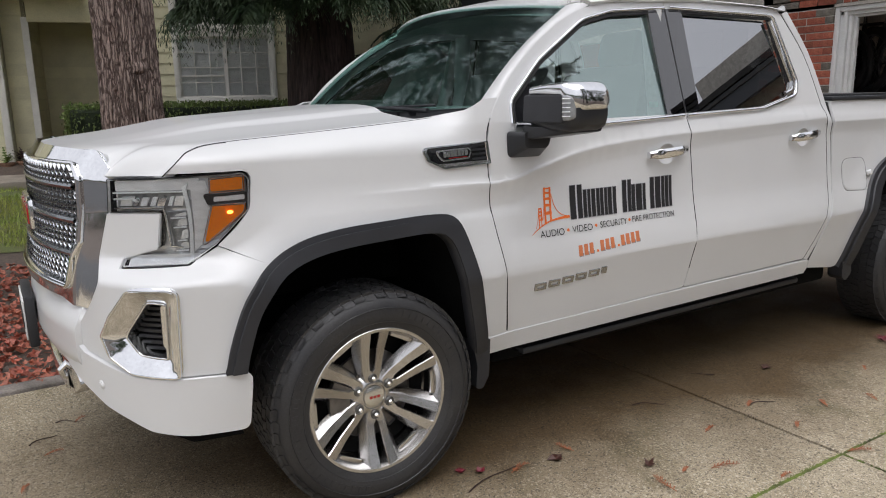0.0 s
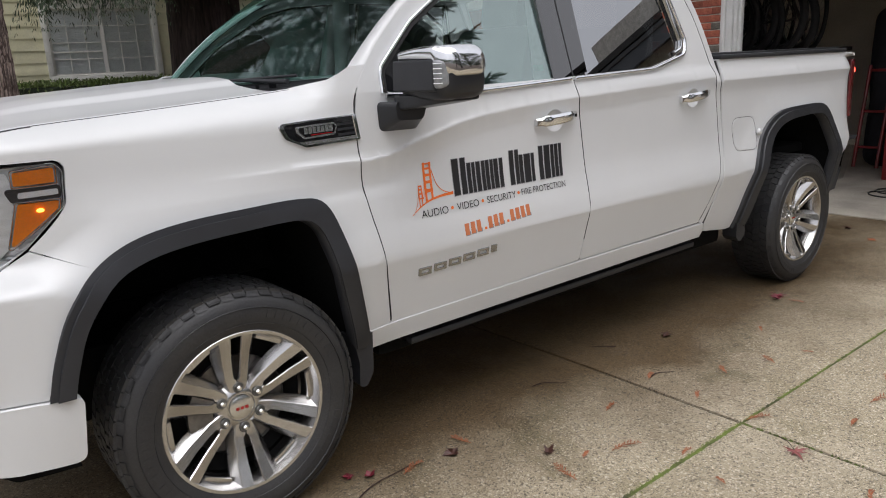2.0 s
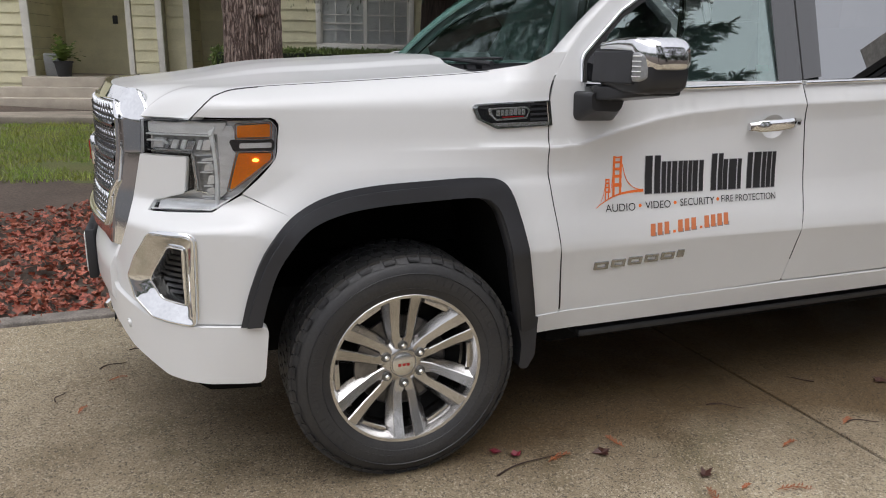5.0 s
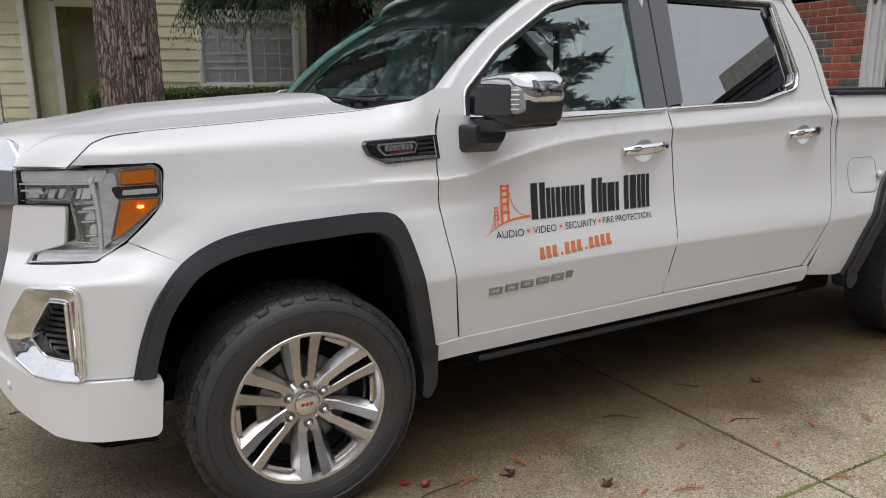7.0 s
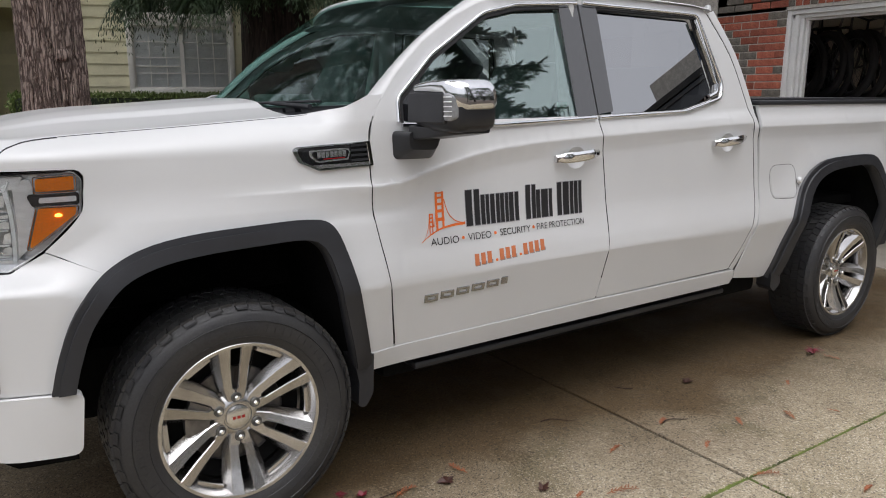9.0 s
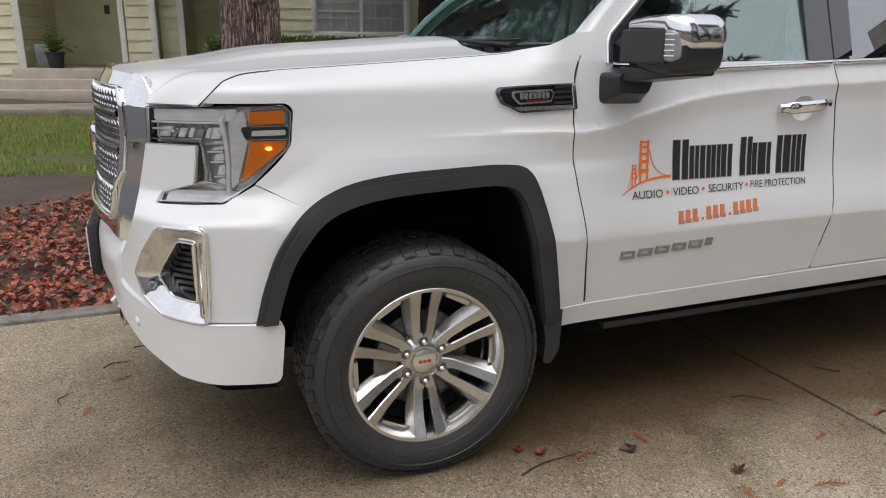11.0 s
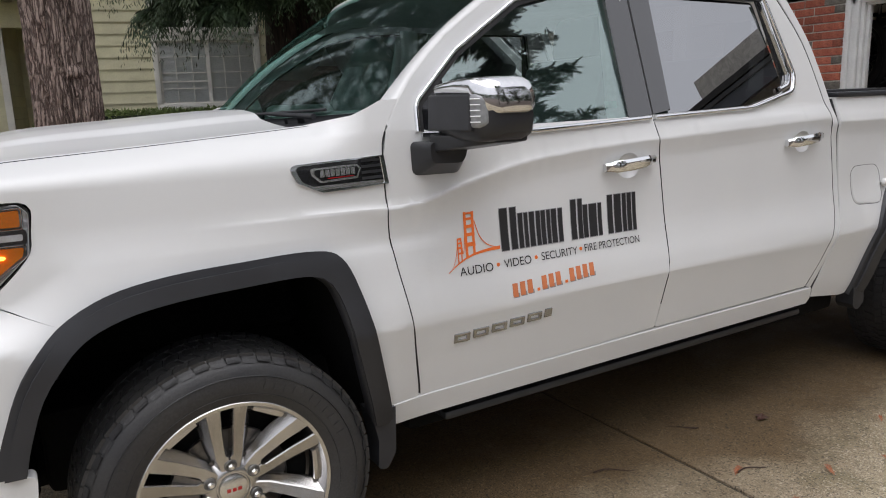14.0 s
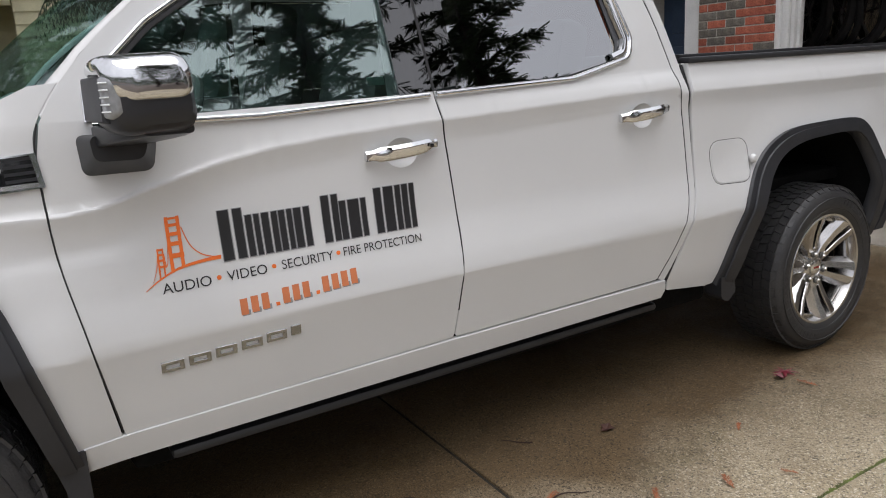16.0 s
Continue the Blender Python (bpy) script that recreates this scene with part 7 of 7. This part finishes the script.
for k in range(4):
    d = box("drawer", (-.28, 0, .13 + k * .19), (.02, .78, .17), RED_METAL, chest, .006)
    tube("handle", [(-.30, -.25, .17 + k * .19), (-.30, .25, .17 + k * .19)], .008, CHROME, d)
tagged(box("cardboard_box", (8.15, .80, .93), (.26, .22, .18), CARD, None, .006), "small orange cardboard box on the tool chest", "box")
tagged(box("plastic_crate", (7.9, .45, .10), (.42, .34, .18), CRATE, None, .015), "pale plastic crate on the garage floor", "crate")
tagged(box("plastic_crate", (7.9, .45, .24), (.38, .30, .10), CRATE, None, .015), "shallow pale plastic crate stacked on another", "crate")
cab = thing("storage_shelf", "dark metal storage shelf filled with boxes", "shelf", (10.5, .2, 0))
for y in (-1.2, 1.2):
    for x in (-.22, .22):
        box("post", (x, y, 1.0), (.04, .04, 2.0), BIKE_BLACK, cab)
for z in (.3, .95, 1.6):
    box("shelf_board", (0, 0, z), (.5, 2.5, .03), WOODD, cab)
rnd = random.Random(14)
for z in (.315, .965, 1.615):
    for k in range(6):
        if rnd.random() < .8:
            h = rnd.uniform(.18, .42)
            tagged(box("storage_box", (10.5, -.95 + k * .40, z + h / 2), (.34, rnd.uniform(.22, .34), h), rnd.choice((BIKE_BLACK, CARD, WOODD, BIKE_GREY)), None, .008), "storage box on the dark garage shelf", "box", "boxes on the shelf")
pic = thing("picture_frame", "framed grey picture on the garage back wall", "picture", (GD - .02, 1.75, 2.15))
box("frame", (0, 0, 0), (.03, .62, .80), BIKE_BLACK, pic, .005)
box("print", (-.018, 0, 0), (.006, .52, .70), mat("grey_print", (.22, .21, .20), .6, var=.5, scale=5), pic)
# large dark draped thing beside the tool chest
COVER = mat("black_cloth_cover", (.010, .011, .016), .85, var=.3, scale=6, bump=.2, bump_scale=30)
bm = bmesh.new()
add_box(bm, (0, 0, .95), (.9, 1.0, 1.90), .16, seg=5)
bmesh.ops.subdivide_edges(bm, edges=bm.edges[:], cuts=4, use_grid_fill=True)
for v in bm.verts:
    v.co += Vector((noise.noise(v.co * 3), noise.noise(v.co * 3 + Vector((5, 0, 0))), .4 * noise.noise(v.co * 2))) * .05
    v.co.z = max(0.0, v.co.z)
cover = part("covered_machine", bm, COVER, None, smooth=True, angle=60)
cover.location = (9.25, 1.14, 0)
tagged(cover, "tall machine under a black cloth cover in the garage", "cover")
# extension cables on the floor
for k, (x, y) in enumerate(((7.0, .55), (7.35, .25))):
    bm = bmesh.new()
    add_tube(bm, [(x + .22 * math.cos(a * 1.0) * (1 + .1 * math.sin(3 * a)) + .03 * a, y + .28 * math.sin(a), .014) for a in [k2 * .35 for k2 in range(30)]], .007, 6)
    tagged(part("cable", bm, BIKE_BLACK, None, smooth=True), "black extension cable coiled on the garage floor", "cable")


# ---- trees ----
def bark(name, ridge, furrow, scale=36):
    """Bark of upright plates: cracks round stretched cells, with grain and lichen on the plates."""
    m = bpy.data.materials.new(name)
    m.use_nodes = True
    N, L = m.node_tree.nodes, m.node_tree.links
    p = N["Principled BSDF"]
    p.inputs["Roughness"].default_value = .9
    co, mp, wob = N.new("ShaderNodeTexCoord"), N.new("ShaderNodeMapping"), N.new("ShaderNodeTexNoise")
    mp.inputs["Scale"].default_value = (1, 1, .11)
    wob.inputs["Scale"].default_value, wob.inputs["Detail"].default_value = 9, 5
    add = N.new("ShaderNodeMixRGB")
    add.blend_type, add.inputs[0].default_value = "LINEAR_LIGHT", .022
    L.new(co.outputs["Object"], mp.inputs[0])
    L.new(co.outputs["Object"], wob.inputs["Vector"])
    L.new(mp.outputs[0], add.inputs[1])
    L.new(wob.outputs["Color"], add.inputs[2])
    vo = N.new("ShaderNodeTexVoronoi")
    vo.feature, vo.inputs["Scale"].default_value = "DISTANCE_TO_EDGE", scale
    L.new(add.outputs[0], vo.inputs["Vector"])
    fine = N.new("ShaderNodeTexNoise")
    fine.inputs["Scale"].default_value, fine.inputs["Detail"].default_value = 75, 6
    L.new(add.outputs[0], fine.inputs["Vector"])
    r = N.new("ShaderNodeMapRange")
    r.inputs["From Max"].default_value = .22
    L.new(vo.outputs["Distance"], r.inputs["Value"])
    mul = N.new("ShaderNodeMath")
    mul.operation = "MULTIPLY"
    L.new(r.outputs[0], mul.inputs[0])
    L.new(fine.outputs["Fac"], mul.inputs[1])
    ramp = N.new("ShaderNodeValToRGB")
    ramp.color_ramp.elements[0].color, ramp.color_ramp.elements[1].color = (*furrow, 1), (*ridge, 1)
    ramp.color_ramp.elements[0].position, ramp.color_ramp.elements[1].position = .10, .58
    L.new(mul.outputs[0], ramp.inputs[0])
    L.new(ramp.outputs[0], p.inputs["Base Color"])
    bp = N.new("ShaderNodeBump")
    bp.inputs["Strength"].default_value, bp.inputs["Distance"].default_value = .9, .02
    L.new(mul.outputs[0], bp.inputs["Height"])
    L.new(bp.outputs[0], p.inputs["Normal"])
    return m


BARK = bark("furrowed_bark", (.40, .31, .265), (.085, .058, .048))
BARK_DARK = mat("redwood_bark", (.045, .030, .028), .95, var=.8, scale=5, bump=1.0, bump_scale=26, other=(.03, .018, .015), stretch=(1, 1, .15))
NEEDLE = mat("redwood_needles", (.030, .058, .024), .6, var=.3, scale=3, island=True, other=(.048, .075, .026))
LEAFY = mat("broad_foliage", (.035, .065, .018), .6, var=.3, scale=3, island=True)


def trunk(name, parent, x, y, z0, z1, r0, r1, material, seed, furrow=.02, n=120, rings=150, lean=(0, 0)):
    """A tapered trunk with raised furrowed plates of bark."""
    verts, faces = [], []
    for i in range(rings + 1):
        t = i / rings
        z = z0 + (z1 - z0) * t
        r = r0 + (r1 - r0) * t + .10 * r0 * max(0, 1 - t * 5) ** 2
        for k in range(n):
            a = 2 * math.pi * k / n
            wob = .22 * noise.noise((math.cos(a) * 2, math.sin(a) * 2, z * 1.1 + seed))
            p = noise.noise((math.cos(a + wob) * 7.5, math.sin(a + wob) * 7.5, z * 1.9 + seed * 3))
            q = noise.noise((math.cos(a) * 16, math.sin(a) * 16, z * 5 + seed))
            rr = r - furrow * (abs(p) < .16) * (1 - abs(p) / .16) + furrow * .35 * q
            verts.append((x + lean[0] * t + rr * math.cos(a), y + lean[1] * t + rr * math.sin(a), z))
    for i in range(rings):
        for k in range(n):
            j = (k + 1) % n
            faces.append((i * n + k, i * n + j, (i + 1) * n + j, (i + 1) * n + k))
    return raw(name, verts, faces, material, parent, smooth=True)


def spray(vs, fs, p, d, length, rnd, droop=.5, leaf=.05):
    """A drooping spray of needles from p along d."""
    d = d.normalized()
    s = d.cross(Vector((0, 0, 1)))
    s = s.normalized() if s.length > .01 else Vector((1, 0, 0))
    n = max(4, int(length / (leaf * .55)))
    prev = p
    for k in range(1, n + 1):
        t = k / n
        c = p + d * length * t + Vector((0, 0, -droop * length * t * t))
        ax = (c - prev).normalized()
        for sg in (-1, 1):
            l = leaf * rnd.uniform(.7, 1.4) * (1.15 - .6 * t)
            tip = c + (s * sg * .75 + ax * .7 + Vector((0, 0, -.35))) * l
            w = ax * l * .32
            i = len(vs)
            vs += [tuple(c - w), tuple(c.lerp(tip, .5) + Vector((0, 0, .01)) + w), tuple(tip), tuple(c.lerp(tip, .6) - w)]
            fs.append((i, i + 1, i + 2, i + 3))
        prev = c


def bough_tree(name, label, x, y, z0, height, r0, boughs, seed, wood, needles, leaf=.05, droop=.5, dens=9, low=()):
    t = thing(name, label, "tree")
    trunk("trunk", t, x, y, z0, z0 + height, r0, r0 * .35, wood, seed, .03, 64, 60)
    rnd = random.Random(seed)
    vs, fs = [], []
    bm = bmesh.new()
    for i, (z, a, ln, rise) in enumerate(list(boughs) + list(low)):
        hang = i >= len(boughs)
        a = radians(a)
        d = Vector((math.cos(a), math.sin(a), rise))
        p0 = Vector((x, y, z))
        pts = [p0 + d * ln * s + Vector((0, 0, -.16 * ln * s * s)) for s in [q / 7 for q in range(8)]]
        add_tube(bm, pts, .035 + .006 * ln, 6, .006)
        for q in range(1, 8):
            for m in range(dens * (5 if hang else 1)):
                c = pts[q - 1].lerp(pts[q], rnd.random())
                ang = a + rnd.choice((-1, 1)) * rnd.uniform(.3, 1.5)
                dd = Vector((math.cos(ang), math.sin(ang), rnd.uniform(-.5, .15)))
                spray(vs, fs, c, dd, rnd.uniform(.25, .7) * (.5 + .1 * ln) * (1.1 if hang else 1), rnd, droop * (1.5 if hang else 1), leaf * (.85 if hang else 1))
    part("limb", bm, wood, t, smooth=True)
    tagged(raw("crown", vs, fs, needles, t), kind="stuff")
    return t


# near trunk on the lawn
near = thing("tree", "tall tree with furrowed grey brown bark on the lawn", "tree")
TX, TY = .08, 4.95
trunk("trunk", near, TX, TY, ground_z(TX, TY) - .05, 6.5, .275, .22, BARK, 2.0, .034, 200, 300)
bm = bmesh.new()
for a, z in ((30, 6.0), (150, 6.3), (265, 6.4)):
    d = Vector((math.cos(radians(a)), math.sin(radians(a)), .7))
    add_tube(bm, [Vector((TX, TY, z)) + d * s for s in (0, .8, 1.8, 3.0)], .09, 8, .03)
part("limb", bm, BARK, near, smooth=True)
vs, fs = [], []
rnd = random.Random(3)
for a, z in ((30, 6.0), (150, 6.3), (265, 6.4)):
    d = Vector((math.cos(radians(a)), math.sin(radians(a)), .7))
    for k in range(900):
        c = Vector((TX, TY, z)) + d * rnd.uniform(.6, 4.2) + Vector((rnd.gauss(0, 1.1), rnd.gauss(0, 1.1), rnd.gauss(0, .7)))
        spray(vs, fs, c, Vector((rnd.gauss(0, 1), rnd.gauss(0, 1), rnd.gauss(0, .4))), .45, rnd, .3, .12)
tagged(raw("crown", vs, fs, LEAFY, near), kind="stuff")
knot = lathe("bark_knot", [(0, .03), (.03, .028), (.05, .01), (.06, -.02)], BARK, near, 14, Matrix.Translation((TX + .05, TY - .262, 1.80)) @ Matrix.Rotation(radians(90), 4, "X"))

# redwood beside the house window, boughs hanging in front of it
RX, RY = 3.75, 9.2
rnd = random.Random(6)
bl = []
for k in range(80):
    z = 3.6 + k * .125
    bl.append((z, (k * 137.5) % 360, rnd.uniform(1.8, 3.2), rnd.uniform(-.25, .1)))
bough_tree("redwood_tree", "dark redwood tree with drooping boughs beside the house", RX, RY, .25, 14, .60, bl, 6, BARK_DARK, NEEDLE, .10, .7, 10, [(rnd.uniform(3.45, 4.3), a, rnd.uniform(1.6, 2.6), rnd.uniform(-.20, -.03)) for a in (200, 188, 215, 176, 225, 240, 205, 195, 182, 250, 300, 330, 280, 262, 210, 192, 220, 232, 272, 315)])
# fuller greenery further off, closing the view behind the cab
rnd = random.Random(16)
bl = [(1.2 + k * .14, (k * 137.5) % 360, rnd.uniform(1.4, 2.8), rnd.uniform(-.2, .2)) for k in range(90)]
bough_tree("redwood_tree", "dark evergreen tree behind the parked truck", 7.0, 9.4, .2, 14, .38, bl, 9, BARK_DARK, NEEDLE, .13, .6, 8)


# ---- what stands behind the camera and shows in the glass ----
NEIGH = mat("neighbour_siding", (.05, .05, .052), .9, var=.1, scale=3)
opp = thing("opposite_house", "dark roofed house across the street", "house", (36, -20.5, 0))
opp.rotation_euler = (0, 0, radians(32))
box("wall", (0, 0, 1.5), (14, 8, 3.0), NEIGH, opp, .02)
bm = bmesh.new()
add_prism(bm, [(-4.9, 2.6), (-4.9, 2.8), (0, 5.0), (4.9, 2.8), (4.9, 2.6)], -7.6, 7.6, Matrix(((0, 0, 1, 0), (1, 0, 0, 0), (0, 1, 0, 0), (0, 0, 0, 1))))
part("roof", bm, ROOF, opp)
for x in (-4, 0, 4):
    w = box("window", (x, 4.01, 1.6), (1.3, .05, 1.2), DARK_ROOM, opp)
rnd = random.Random(26)
for x, y, h, r, base, cnt, sd, wide in ((3.0, -11.0, 15, .3, 2.0, 100, 31, 4.2), (6.8, -11.6, 16, .32, 2.0, 105, 32, 4.4), (10.6, -10.7, 12.0, .3, 2.0, 85, 33, 3.4), (18.0, -12.8, 8.2, .2, 1.0, 60, 34, 3.6)):
    bl = [(base + (h - base - .5) * k / cnt, (k * 137.5) % 360, rnd.uniform(.55, 1.0) * wide * (1 - .65 * k / cnt), rnd.uniform(-.1, .3)) for k in range(cnt)]
    bough_tree("evergreen_tree", "broad leafy evergreen tree across the drive", x, y, -.03, h, r, bl, sd, BARK_DARK, LEAFY, .105, .12, 10)
# low line of trees far off
far = thing("distant_trees", "far dark line of trees", "trees", (0, 0, 0), kind="stuff")
vs, fs = [], []
for k in range(12000):
    a = rnd.uniform(-math.pi, math.pi)
    d = rnd.uniform(62, 75)
    top = 9.0 + 4.5 * noise.noise((math.cos(a) * 9, math.sin(a) * 9, 0)) + 2 * noise.noise((math.cos(a) * 30, math.sin(a) * 30, 4))
    c = Vector((d * math.cos(a), d * math.sin(a), rnd.uniform(0, 1) ** .7 * top))
    r = Matrix.Translation(c) @ Euler((rnd.uniform(0, 6), rnd.uniform(0, 6), rnd.uniform(0, 6))).to_matrix().to_4x4()
    i = len(vs)
    s = rnd.uniform(.5, 1.3)
    vs += [tuple(r @ Vector(v)) for v in ((-s, 0, 0), (0, -s * .6, .2), (s, 0, 0), (0, s * .6, -.2))]
    fs.append((i, i + 1, i + 2, i + 3))
raw("foliage", vs, fs, LEAFY, far)
# tall dark conifers beyond the house, mirrored in the windscreen
grove = thing("conifer_grove", "tall dark conifers behind the house", "trees", (0, 0, 0), kind="stuff")
vs, fs = [], []
for cx, cy, top, rad in [(-5 + 2.7 * k + rnd.uniform(-.6, .6), 20 + rnd.uniform(-1.5, 2.5), rnd.uniform(15, 21), rnd.uniform(2.2, 3.0)) for k in range(13)]:
    for k in range(1500):
        h = rnd.random()
        a, q = rnd.uniform(0, 6.28), rad * (1 - .8 * h) * rnd.uniform(.35, 1) ** .5
        c = Vector((cx + q * math.cos(a), cy + q * math.sin(a), 1.5 + (top - 1.5) * h))
        r = Matrix.Translation(c) @ Euler((rnd.uniform(0, 6), rnd.uniform(0, 6), rnd.uniform(0, 6))).to_matrix().to_4x4()
        s = rnd.uniform(.22, .55)
        i = len(vs)
        vs += [tuple(r @ Vector(v)) for v in ((-s, 0, 0), (0, -s * .45, .1), (s, 0, 0), (0, s * .45, -.1))]
        fs.append((i, i + 1, i + 2, i + 3))
raw("foliage", vs, fs, NEEDLE, grove)
road = box("road", (-14, 0, -.02), (8, 120, .02), mat("asphalt", (.05, .05, .052), .8, var=.2, scale=5, bump=.3, bump_scale=120))
tagged(road, "grey asphalt street beyond the driveway", "road", kind="structure")
